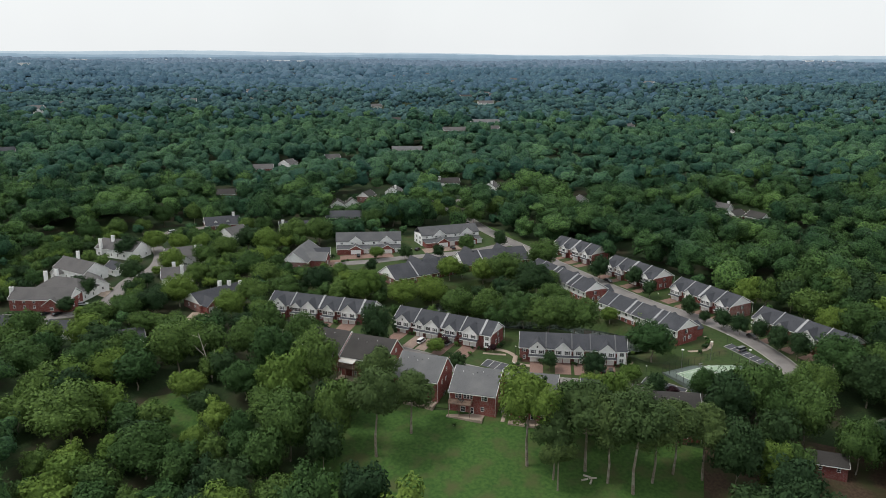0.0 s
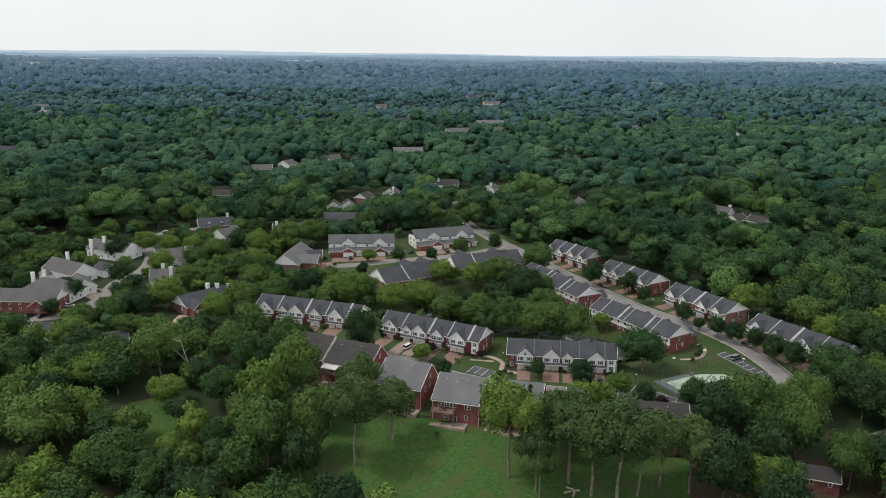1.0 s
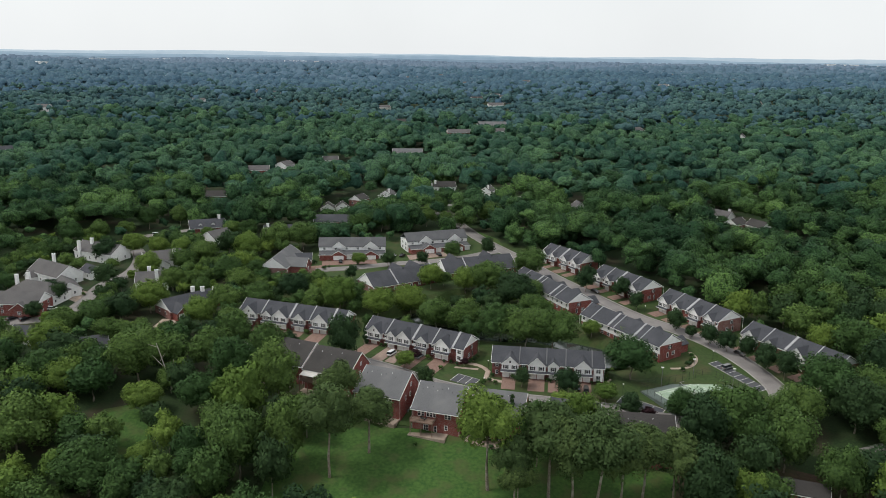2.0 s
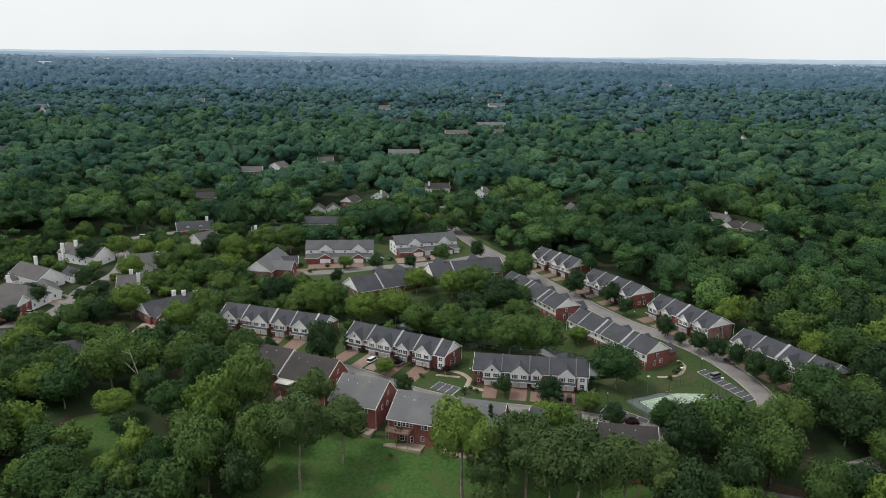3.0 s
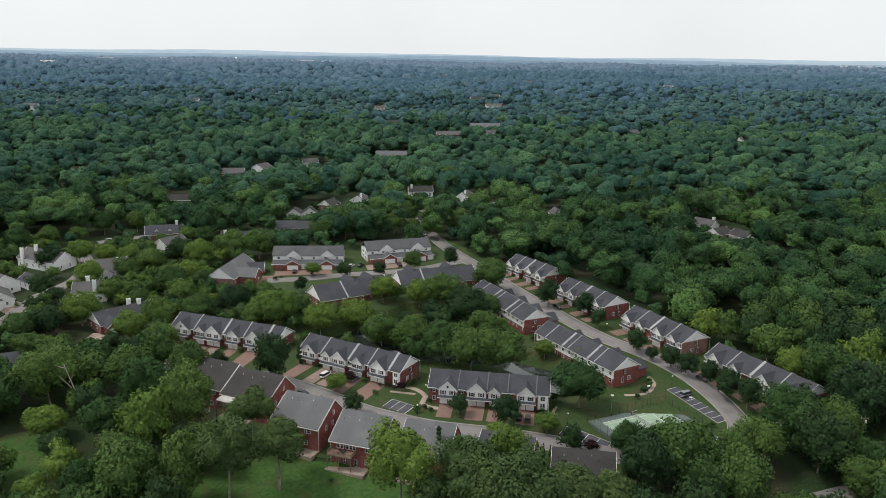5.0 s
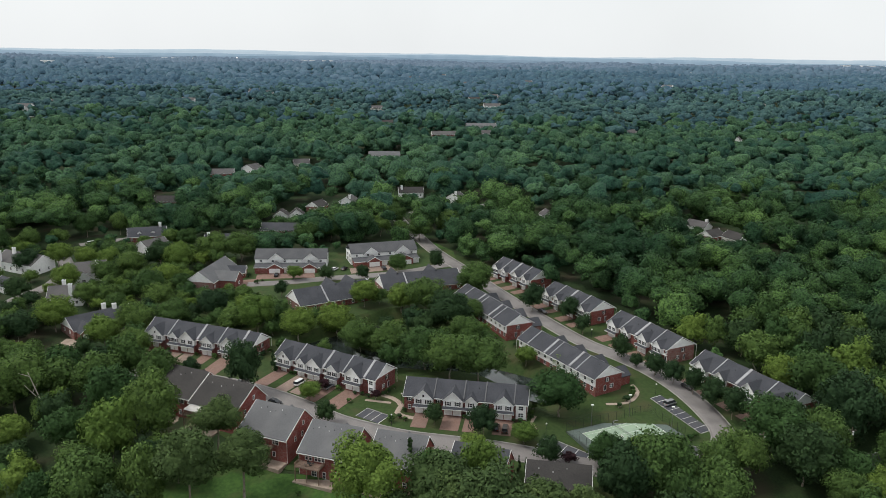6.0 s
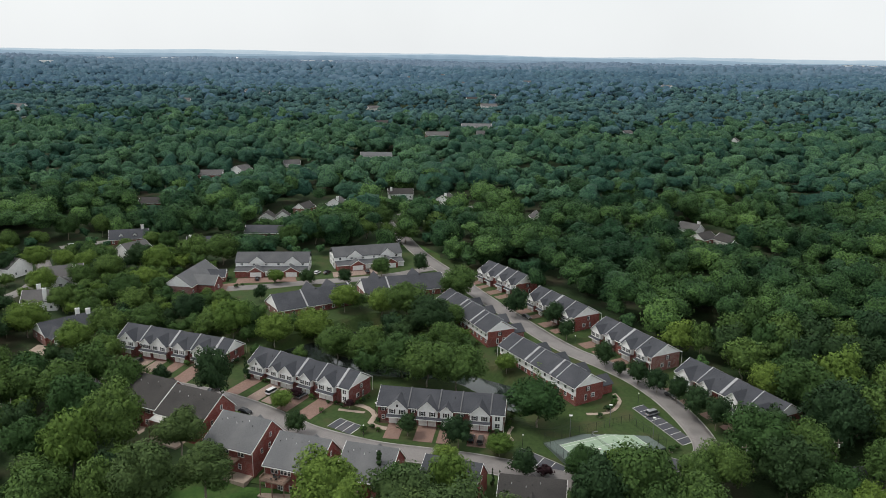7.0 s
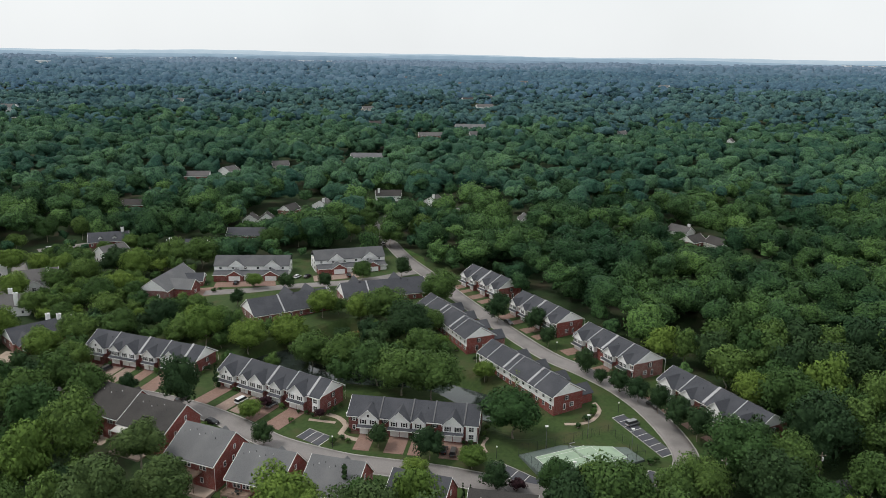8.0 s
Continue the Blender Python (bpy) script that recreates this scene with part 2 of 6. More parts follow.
COURT = surface("court_pale_green", (0.27, 0.36, 0.26), (0.31, 0.4, 0.29), (0.23, 0.31, 0.23), 0.8, 3.0, 0.25, rel=0)
COURT_OUT = surface("court_dark_green", (0.10, 0.13, 0.115), (0.125, 0.155, 0.14), (0.09, 0.11, 0.1), 0.85, 3.0, 0.25, rel=0)
PAINT = plain("line_paint", (0.72, 0.72, 0.7), 0.7)
TYRE = plain("rubber", (0.015, 0.015, 0.016), 0.8)
CAR_WHITE, CAR_BLACK = plain("car_white", (0.75, 0.75, 0.76), 0.25), plain("car_black", (0.012, 0.012, 0.014), 0.2)
CAR_SILVER, CAR_GREY = plain("car_silver", (0.42, 0.43, 0.45), 0.25, 0.5), plain("car_grey", (0.1, 0.095, 0.09), 0.25, 0.3)
CAR_RED = plain("car_red", (0.3, 0.03, 0.02), 0.25)
DEADWOOD = surface("bleached_wood", (0.42, 0.38, 0.33), (0.52, 0.48, 0.43), (0.34, 0.3, 0.26), 0.9, 3.0, 0.5)
WOODPOLE = surface("pole_wood", (0.14, 0.11, 0.09), (0.2, 0.16, 0.13), (0.1, 0.085, 0.07), 0.9, 4.0, 0.6)

GLASS, nt_, b_ = bare("window_glass", 0.08)
b_.inputs["Base Color"].default_value = (0.025, 0.03, 0.035, 1)
b_.inputs["Specular IOR Level"].default_value = 0.7
WATER, nt_, b_ = bare("pond_water", 0.06)
b_.inputs["Base Color"].default_value = (0.03, 0.04, 0.035, 1)
b_.inputs["Specular IOR Level"].default_value = 0.6
bump(nt_, b_, place_grain(nt_, 0.9, 3), 0.15, 0.05)



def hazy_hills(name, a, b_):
    """Backdrop of hills so far off that haze veils them; the haze is painted as emission."""
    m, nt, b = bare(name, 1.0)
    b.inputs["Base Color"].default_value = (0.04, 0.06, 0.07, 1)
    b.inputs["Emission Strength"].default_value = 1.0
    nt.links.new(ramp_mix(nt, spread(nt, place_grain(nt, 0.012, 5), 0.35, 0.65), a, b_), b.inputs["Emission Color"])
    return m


HILLS_NEAR = hazy_hills("hill_haze_glow_near", (0.13, 0.2, 0.27), (0.18, 0.25, 0.33))
HILLS_MID = hazy_hills("hill_haze_glow_mid", (0.22, 0.31, 0.4), (0.27, 0.36, 0.45))
HILLS_FAR = hazy_hills("hill_haze_glow_far", (0.4, 0.49, 0.57), (0.45, 0.54, 0.61))


# ---- building blocks ----
def smooth(t):
    t = np.clip(t, 0, 1)
    return t * t * (3 - 2 * t)


SLOPE_Y = [-400, 120, 190, 211, 232, 248, 262, 285, 310, 345, 385, 405, 450, 550, 700, 1000, 1500, 2500, 3500, 4900]
SLOPE_Z = [-14, -10, -5, 0, 4.5, 8, 9.2, 10.6, 12.2, 13.8, 15.6, 16.6, 18, 20, 24, 31, 40, 52, 55, 50]
POND = [(84, 278), (79, 284), (74.5, 291.5), (70, 297), (63.5, 304), (54, 309.5), (42, 310), (30, 311), (12, 318), (-5, 326), (8, 339), (21, 350)]
WATER_Z = 9.1


def to_line(x, y, line):
    """Distance from places to a broken line."""
    x, y = np.asarray(x, float), np.asarray(y, float)
    best = np.full(np.broadcast(x, y).shape, 1e9)
    for (ax, ay), (bx, by) in zip(line[:-1], line[1:]):
        dx, dy = bx - ax, by - ay
        t = np.clip(((x - ax) * dx + (y - ay) * dy) / (dx * dx + dy * dy), 0, 1)
        best = np.minimum(best, np.hypot(x - ax - t * dx, y - ay - t * dy))
    return best


def lie(x, y):
    """Height of the ground."""
    x, y = np.asarray(x, float), np.asarray(y, float)
    z = sum(np.interp(y + d, SLOPE_Y, SLOPE_Z) for d in (-9, -4.5, 0, 4.5, 9)) / 5
    z = z - 5 * smooth((-x - 15) / 75) * (1 - 0.7 * smooth((y - 255) / 190)) * (1 - smooth((y - 420) / 300))
    far = smooth((y - 620) / 700)
    z = z + far * (6 * np.sin(x / 190 + 0.4) * np.sin(y / 260) + 9 * np.sin(x / 520 + y / 900 + 1.1) * np.sin(y / 610 + 2.0))
    z = z + smooth((y - 700) / 700) * (1 - 0.5 * smooth((y - 2500) / 1500)) * 5.5 * np.sin(y / 66 + 1.5 * np.sin(x / 230) + 0.8 * np.sin(x / 90 + y / 310)) * (0.6 + 0.4 * np.sin(x / 330 + y / 450))
    z = z + smooth((y - 1500) / 700) * 7.5 * np.sin(y / 175 + 1.4 * np.sin(x / 420) + x / 800) * (0.65 + 0.35 * np.sin(x / 260 + y / 700))
    d = to_line(x, y, POND)
    return z + (WATER_Z - 1.0 - z) * (1 - smooth((d - 4.5) / 5.5))


def ground_at(x, y):
    return float(lie(x, y))


def mesh_np(name, verts, faces, mat, flat=True, normals=None, tone=None):
    """A mesh from arrays; all faces with the same number of corners. tone: a shade for each corner point."""
    me = bpy.data.meshes.new(name)
    verts, faces = np.asarray(verts, np.float32), np.asarray(faces, np.int32)
    me.vertices.add(len(verts))
    me.vertices.foreach_set("co", verts.ravel())
    me.loops.add(faces.size)
    me.loops.foreach_set("vertex_index", faces.ravel())
    me.polygons.add(len(faces))
    me.polygons.foreach_set("loop_start", np.arange(len(faces), dtype=np.int32) * faces.shape[1])
    me.update(calc_edges=True)
    if not flat or normals is not None:
        me.polygons.foreach_set("use_smooth", np.ones(len(faces), bool))
    if tone is not None:
        me.attributes.new("tone", "FLOAT", "POINT").data.foreach_set("value", np.asarray(tone, np.float32))
    if normals is not None:
        me.attributes.new("custom_normal", "FLOAT_VECTOR", "POINT").data.foreach_set("vector", np.asarray(normals, np.float32).ravel())
    me.materials.append(mat)
    return me


def link(name, data, parent=None, m=None, label=""):
    ob = new(name, data)
    if parent:
        ob.parent = parent
    if m is not None:
        ob.matrix_basis = m
    if label:
        ob["label"] = label
    return ob


def part(name, bm, mat, parent, label="", m=None):
    me = bpy.data.meshes.new(name)
    bmesh.ops.recalc_face_normals(bm, faces=bm.faces)
    bm.to_mesh(me)
    bm.free()
    me.materials.append(mat)
    return link(name, me, parent, m, label)


def thing(name, m, label, category, group="", kind=""):
    return tagged(link(name, None, None, m), label, category, group, kind)


def box(bm, x0, x1, y0, y1, z0, z1):
    v = [bm.verts.new(p) for p in ((x0, y0, z0), (x1, y0, z0), (x1, y1, z0), (x0, y1, z0), (x0, y0, z1), (x1, y0, z1), (x1, y1, z1), (x0, y1, z1))]
    for f in ((0, 3, 2, 1), (4, 5, 6, 7), (0, 1, 5, 4), (1, 2, 6, 5), (2, 3, 7, 6), (3, 0, 4, 7)):
        bm.faces.new([v[k] for k in f])
    return bm


def cube(x0, x1, y0, y1, z0, z1):
    return box(bmesh.new(), x0, x1, y0, y1, z0, z1)


def slab(bm, section, a, b, axis="x"):
    """A section of quads in the plane across an axis, drawn out along it. section: rows of four (u, z)."""
    for quad in section:
        ends = []
        for s in (a, b):
            ends.append([bm.verts.new((s, u, z) if axis == "x" else (u, s, z)) for u, z in quad])
        p, q = ends
        n = len(quad)
        bm.faces.new(p)
        bm.faces.new(q[::-1])
        for k in range(n):
            bm.faces.new((p[k], p[(k + 1) % n], q[(k + 1) % n], q[k]))
    return bm


def gable_section(lo, hi, z, rise, over=0.4, thick=0.25, at=0.5):
    mid = lo + (hi - lo) * at
    s0, s1 = rise / (mid - lo), rise / (hi - mid)
    f, b, r = (lo - over, z - over * s0), (hi + over, z - over * s1), (mid, z + rise)
    up = lambda p: (p[0], p[1] + thick)
    return [[f, r, up(r), up(f)], [r, b, up(b), up(r)]]


def rod(bm, a, b, r, n=6, r2=None):
    a, b = Vector(a), Vector(b)
    q = (b - a).to_track_quat("Z", "Y")
    rings = []
    for p, rr in ((a, r), (b, r if r2 is None else r2)):
        rings.append([bm.verts.new(p + q @ Vector((rr * math.cos(2 * math.pi * k / n), rr * math.sin(2 * math.pi * k / n), 0))) for k in range(n)])
    for k in range(n):
        bm.faces.new((rings[0][k], rings[0][(k + 1) % n], rings[1][(k + 1) % n], rings[1][k]))
    bm.faces.new(rings[0][::-1])
    bm.faces.new(rings[1])
    return bm


TURNS = {"-y": 0, "+x": 90, "+y": 180, "-x": 270}
SHARED = {}


def shared(key, make, mat):
    if key not in SHARED:
        bm = make()
        me = bpy.data.meshes.new(key[0])
        bmesh.ops.recalc_face_normals(bm, faces=bm.faces)
        bm.to_mesh(me)
        bm.free()
        me.materials.append(mat)
        SHARED[key] = me
    return SHARED[key]


def frame_bars(w, h):
    bm = bmesh.new()
    t = 0.11
    box(bm, -w / 2, w / 2, -0.08, 0.02, 0, t), box(bm, -w / 2, w / 2, -0.08, 0.02, h - t, h)
    box(bm, -w / 2, -w / 2 + t, -0.08, 0.02, t, h - t), box(bm, w / 2 - t, w / 2, -0.08, 0.02, t, h - t)
    box(bm, -w / 2 + t, w / 2 - t, -0.06, 0.02, h / 2 - 0.04, h / 2 + 0.04)
    if w > 1.3:
        box(bm, -0.05, 0.05, -0.06, 0.02, t, h / 2 - 0.04), box(bm, -0.05, 0.05, -0.06, 0.02, h / 2 + 0.04, h - t)
    return bm


def window(parent, x, y, z, w=1.0, h=1.5, face="-y", shutters=False):
    m = pose(x, y, z, 0, 0, TURNS[face])
    ob = link("window", shared(("window", w, h), lambda: frame_bars(w, h), TRIM), parent, m)
    link("pane", shared(("pane", w, h), lambda: cube(-w / 2 + 0.1, w / 2 - 0.1, -0.035, 0.015, 0.1, h - 0.1), GLASS), ob)
    if shutters:
        for s in (-1, 1):
            link("shutter", shared(("shutter", h), lambda: cube(-0.2, 0.2, -0.07, 0.015, 0, h), SHUTTER), ob, pose(s * (w / 2 + 0.22), 0, 0), "black shutter")
    return ob


def garage_panels(w, h):
    sec = []
    for k in range(4):
        z0, z1 = k * h / 4, (k + 1) * h / 4
        sec += [(-0.02, z0 + 0.0), (-0.06, z0 + 0.05), (-0.06, z1 - 0.05), (-0.02, z1 - 0.001)]
    sec += [(0.03, h), (0.03, 0)]
    return slab(bmesh.new(), [sec], -w / 2, w / 2)


def garage_door(parent, x, y, z, w=2.6, h=2.2, face="-y"):
    return link("garage_door", shared(("garage_door", w, h), lambda: garage_panels(w, h), VINYL), parent, pose(x, y, z, 0, 0, TURNS[face]), "white panelled garage door")


def door(parent, x, y, z, face="-y", mat=None):
    ob = link("door", shared(("door",), lambda: cube(-0.5, 0.5, -0.05, 0.02, 0, 2.1), mat or TRIM), parent, pose(x, y, z, 0, 0, TURNS[face]))
    link("door_panel", shared(("door_panel",), lambda: cube(-0.36, 0.36, -0.07, 0.0, 0.15, 1.95), SHUTTER), ob)
    return ob


def chimney(parent, x, y, z0, z1, mat, w=1.5, d=1.1):
    bm = cube(-w / 2, w / 2, -d / 2, d / 2, z0, z1)
    box(bm, -w / 2 - 0.1, w / 2 + 0.1, -d / 2 - 0.1, d / 2 + 0.1, z1, z1 + 0.15)
    ob = part("chimney", bm, mat, parent, "tall boxed chimney", pose(x, y, 0))
    part("chimney_cap", rod(rod(bmesh.new(), (-0.25, 0, z1 + 0.15), (-0.25, 0, z1 + 0.5), 0.14), (0.3, 0, z1 + 0.15), (0.3, 0, z1 + 0.45), 0.12), DARK_METAL, ob)


# ---- ground, roads, paths ----
def steps(parts_):
    out = []
    for a, b, d in parts_:
        out += list(np.arange(a, b, d))
    return np.array(out + [parts_[-1][1]], float)


ESTATE = [(-46, 274), (-66, 302), (-74, 318), (-60, 340), (-60, 372), (-58, 428), (0, 446), (30, 450), (58, 432), (74, 410), (92, 390), (116, 356), (140, 320), (152, 302), (164, 276), (150, 264), (138, 256), (126, 246), (108, 240), (88, 228), (60, 226), (24, 236), (-1, 240), (-16, 250)]
LAWN_NEAR = [(-16, 247), (-1, 238), (24, 237), (60, 227), (84, 219), (86, 204), (84, 180), (70, 166), (42, 160), (6, 162), (-18, 182), (-36, 210), (-34, 232)]
# outline of the clearing's lit patch only; its brightness is laid as lawn colour
LAWN_LEFT_LIT = [(-101, 246), (-98, 253), (-91, 256), (-82, 250), (-77, 240), (-77, 231), (-83, 227), (-90, 233), (-96, 239)]


def within(x, y, poly):
    hit = np.zeros(np.shape(x), bool)
    for (ax, ay), (bx, by) in zip(poly, poly[1:] + poly[:1]):
        cross = (ay > y) != (by > y)
        hit ^= cross & (x < (bx - ax) * (y - ay) / (by - ay + 1e-12) + ax)
    return hit


GX = steps([(-3600, -1200, 150), (-1200, -500, 50), (-500, -230, 18), (-230, 260, 4), (260, 500, 16), (500, 1200, 50), (1200, 3600, 150)])
GY = steps([(-400, 120, 26), (120, 180, 6), (180, 440, 4), (440, 700, 8), (700, 1500, 30), (1500, 5040, 120)])
mx_, my_ = np.meshgrid(GX, GY)
idx = np.arange(mx_.size).reshape(mx_.shape)
quads = np.stack([idx[:-1, :-1], idx[:-1, 1:], idx[1:, 1:], idx[1:, :-1]], -1).reshape(-1, 4)
laid = within(mx_, my_, ESTATE) | within(mx_, my_, LAWN_NEAR) | within(mx_, my_, LAWN_LEFT_LIT)
tagged(link("ground", mesh_np("ground", np.stack([mx_, my_, lie(mx_, my_) - 0.25 * laid - 1.3 * (to_line(mx_, my_, POND) < 13)], -1).reshape(-1, 3), quads, GRASS, flat=False)),
       "rolling ground of dark ivy, leaf litter and rough grass", "ground", kind="structure")


def curve_of(pts, d=2.0):
    """A smooth line through places, cut into even steps."""
    p = np.array([2 * np.array(pts[0]) - pts[1], *pts, 2 * np.array(pts[-1]) - pts[-2]], float)
    out = []
    for k in range(1, len(p) - 2):
        n = max(2, int(np.hypot(*(p[k + 1] - p[k])) / d))
        for t in np.arange(n) / n:
            a, b, c, e = p[k - 1], p[k], p[k + 1], p[k + 2]
            out.append(0.5 * (2 * b + (c - a) * t + (2 * a - 5 * b + 4 * c - e) * t * t + (3 * b - a - 3 * c + e) * t ** 3))
    return np.array(out + [p[-2]])


def ribbon(name, pts, width, mat, label, up=0.06, off=0.0, kind="structure", category="road", parent=None, deep=0.3):
    line = curve_of(pts)
    way = np.gradient(line, axis=0)
    side = np.stack([-way[:, 1], way[:, 0]], -1) / np.hypot(way[:, 0], way[:, 1])[:, None]
    n, rows = len(line), []
    for s in (-0.5, -0.25, 0, 0.25, 0.5):
        q = line + side * (off + s * width)
        rows.append(np.column_stack([q, lie(q[:, 0], q[:, 1]) + up]))
    v = np.array(rows)
    low = v[[4, 0]].copy()
    low[:, :, 2] -= deep
    v = np.concatenate([v, low]).reshape(-1, 3)
    ring = [0, 1, 2, 3, 4, 5, 6]
    f = []
    for a, b in zip(ring, ring[1:] + ring[:1]):
        for k in range(n - 1):
            f.append((a * n + k, b * n + k, b * n + k + 1, a * n + k + 1))
    ob = link(name, mesh_np(name, v, np.array(f)[:, ::-1], mat), parent)
    return tagged(ob, label, category, kind=kind) if not parent else ob


def drape(name, pts, mat, label, up=0.05, step=3.0, kind="structure", category="paving", parent=None):
    """A flat piece of any outline laid over the ground."""
    bm = bmesh.new()
    bm.faces.new([bm.verts.new((x, y, 0)) for x, y in pts])
    xs, ys = [p[0] for p in pts], [p[1] for p in pts]
    for lo, hi, n in ((min(xs), max(xs), (1, 0, 0)), (min(ys), max(ys), (0, 1, 0))):
        for c in np.arange(lo + step, hi, step):
            bmesh.ops.bisect_plane(bm, geom=bm.verts[:] + bm.edges[:] + bm.faces[:], plane_co=tuple(c * a for a in n), plane_no=n)
    edge = bmesh.ops.extrude_face_region(bm, geom=bm.faces[:])
    tops = {v for v in edge["geom"] if isinstance(v, bmesh.types.BMVert)}
    for v in bm.verts:
        v.co.z = ground_at(v.co.x, v.co.y) + (up if v in tops else up - 0.3)
    me = bpy.data.meshes.new(name)
    bmesh.ops.recalc_face_normals(bm, faces=bm.faces)
    bm.to_mesh(me)
    bm.free()
    me.materials.append(mat)
    ob = link(name, me, parent)
    return tagged(ob, label, category, kind=kind) if not parent else ob


MAIN_ROAD = [(2, 545), (10, 515), (20, 487), (34, 447), (50.5, 413), (62, 389), (73, 368), (88.5, 340), (98, 325.5), (108, 315), (117, 303.5), (123.7, 290.5), (128.2, 275.3), (129.5, 262), (126, 252), (117, 245), (104, 241)]
STREET_LINE = [(-80, 306), (-58, 298), (-38, 290.5), (-20, 282.8), (-6, 275.6), (6, 267.6), (13, 263.2), (23, 259.0), (34, 255.4), (46, 253.4), (60, 251.2), (73, 248), (88, 244), (104, 241)]
ROADS = [MAIN_ROAD, STREET_LINE]
for nm, line, lab in (("road_main", MAIN_ROAD, "pale grey concrete estate road, worn smooth"), ("road_street", STREET_LINE, "pale grey concrete street between the townhouses")):
    ribbon(nm, line, 7.2, STREET, lab, up=0.13 if nm == "road_main" else 0.125)
    for s in (-1, 1):
        ribbon("kerb", line[:-2], 0.3, KERB, "pale concrete kerb beside the road", up=0.25, off=s * 3.75, category="kerb")
LEFT_ROAD = [(-186, 322), (-165, 323), (-150, 330), (-146.5, 346), (-147, 366), (-141, 386), (-146, 410), (-160, 432)]
FAR_LEFT_ROAD = [(-158, 449), (-150, 455), (-132, 468), (-110, 480)]
FAR_ROAD = [(14, 538), (36, 551), (54, 561), (72, 573), (92, 580)]
DRIVE = [(-52, 522), (-42, 530), (-36, 545)]
HILL_ROAD = [(-190, 672), (-168, 664), (-134, 652), (-110, 650)]
RIGHT_ROAD = [(140, 228), (160, 234), (185, 236), (215, 250)]
for line, w in ((LEFT_ROAD, 7.0), (FAR_LEFT_ROAD, 6.5), (FAR_ROAD, 6), (DRIVE, 8), (HILL_ROAD, 6), (RIGHT_ROAD, 6)):
    ROADS.append(line)
    ribbon("road", line, w, STREET, "grey side road among the trees", up=0.08)

# lawns
LAWN_FAR = [(16, 534), (36, 547), (56, 558), (76, 570), (72, 550), (52, 526), (34, 512), (22, 516)]
LAWN_HILL = [(-200, 640), (-182, 632), (-166, 640), (-172, 664), (-192, 668)]
LAWN_WOODS = [(-8, 884), (14, 892), (16, 908), (-2, 912), (-14, 900)]
HILL_FIELD = [(672, 1790), (700, 1776), (762, 1790), (770, 1812), (720, 1822), (680, 1812)]
drape("lawn_estate", ESTATE, TURF, "mown grass of the estate between roads and houses", up=0.02, step=2.0, category="lawn")
drape("lawn_near", LAWN_NEAR, LAWN, "open mown lawn behind the brick houses", up=0.055, category="lawn")
drape("lawn_left", LAWN_LEFT_LIT, LAWN, "lit patch of a grass clearing, laid as bright lawn among tall trees", up=0.055, category="lawn")
drape("lawn_far", [(22, 462), (30, 470), (44, 447), (46, 430), (40, 434), (34, 452)], LAWN, "mown verge beside the road", up=0.05, category="lawn")
drape("lawn_roadside", LAWN_FAR, LAWN, "grass slope before the far road", up=0.05, category="lawn")
drape("soil_right", [(75, 192), (84, 220), (104, 227), (130, 218), (146, 208), (140, 184), (100, 180), (80, 182)], LITTER, "bare reddish brown soil under trees", up=0.09, category="soil")
drape("lawn_hill", LAWN_HILL, LAWN, "grass clearing beside the hill road", up=0.05, category="lawn")
drape("lawn_woods", LAWN_WOODS, LAWN, "grass clearing beside a brick house in the woods", up=0.05, category="lawn")
drape("hill_field", HILL_FIELD, FIELD, "pale hay field on the far hill", up=5.0, step=12, category="field")

# pond
bm = bmesh.new()
bm.faces.new([bm.verts.new((x, y, WATER_Z)) for x, y in ((84, 283), (78, 299), (52, 315), (32, 358), (16, 362), (-17, 331), (-10, 316), (25, 299), (60, 288), (76, 281))])
me = bpy.data.meshes.new("water")
bm.to_mesh(me)
bm.free()
me.materials.append(WATER)
tagged(link("water", me), "still grey green pond reflecting the sky", "pond", kind="structure")

# parking bays and the tennis court
def bays(name, a, b, depth_v, n, label):
    """A strip of parking bays from a to b, with painted lines."""
    a, b, v = Vector(a), Vector(b), Vector(depth_v)
    ob = drape(name, [tuple(a), tuple(b), tuple(b + v), tuple(a + v)], ASPHALT, label, up=0.1, category="parking")
    u = (b - a).normalized() * 0.07
    for k in range(n + 1):
        p = a + (b - a) * (k / n)
        drape("bay_line", [tuple(p - u), tuple(p + u), tuple(p + u + v), tuple(p - u + v)], PAINT, "", up=0.115, parent=ob)
    w = v.normalized() * 0.16
    drape("bay_kerb", [tuple(a - w), tuple(b - w), tuple(b), tuple(a)], KERB, "", up=0.2, parent=ob)


bays("parking_bays", (112.3, 283.6), (122.8, 262.2), (3.9, 2.3), 8, "dark asphalt parking bays with white lines")
bays("parking_bays", (20.3, 272.0), (27.7, 267.7), (-2.9, -4.8), 3, "three dark asphalt bays with white lines")
bays("parking_bays", (75.6, 258.0), (87.6, 249.6), (-3.0, -4.4), 4, "dark asphalt bays with white lines beside the street")
bays("parking_bays", (117.5, 255.6), (123.3, 252.9), (-2.0, -4.2), 2, "two dark asphalt bays beside the road")

CU, CV, CC = Vector((0.887, 0.462)), Vector((0.462, -0.887)), Vector((99.7, 260.3))
CZ = ground_at(99.7, 260.3) + 0.5


def court_rect(u0, u1, v0, v1):
    return [tuple(CC + CU * u + CV * v) for u, v in ((u0, v0), (u1, v0), (u1, v1), (u0, v1))]


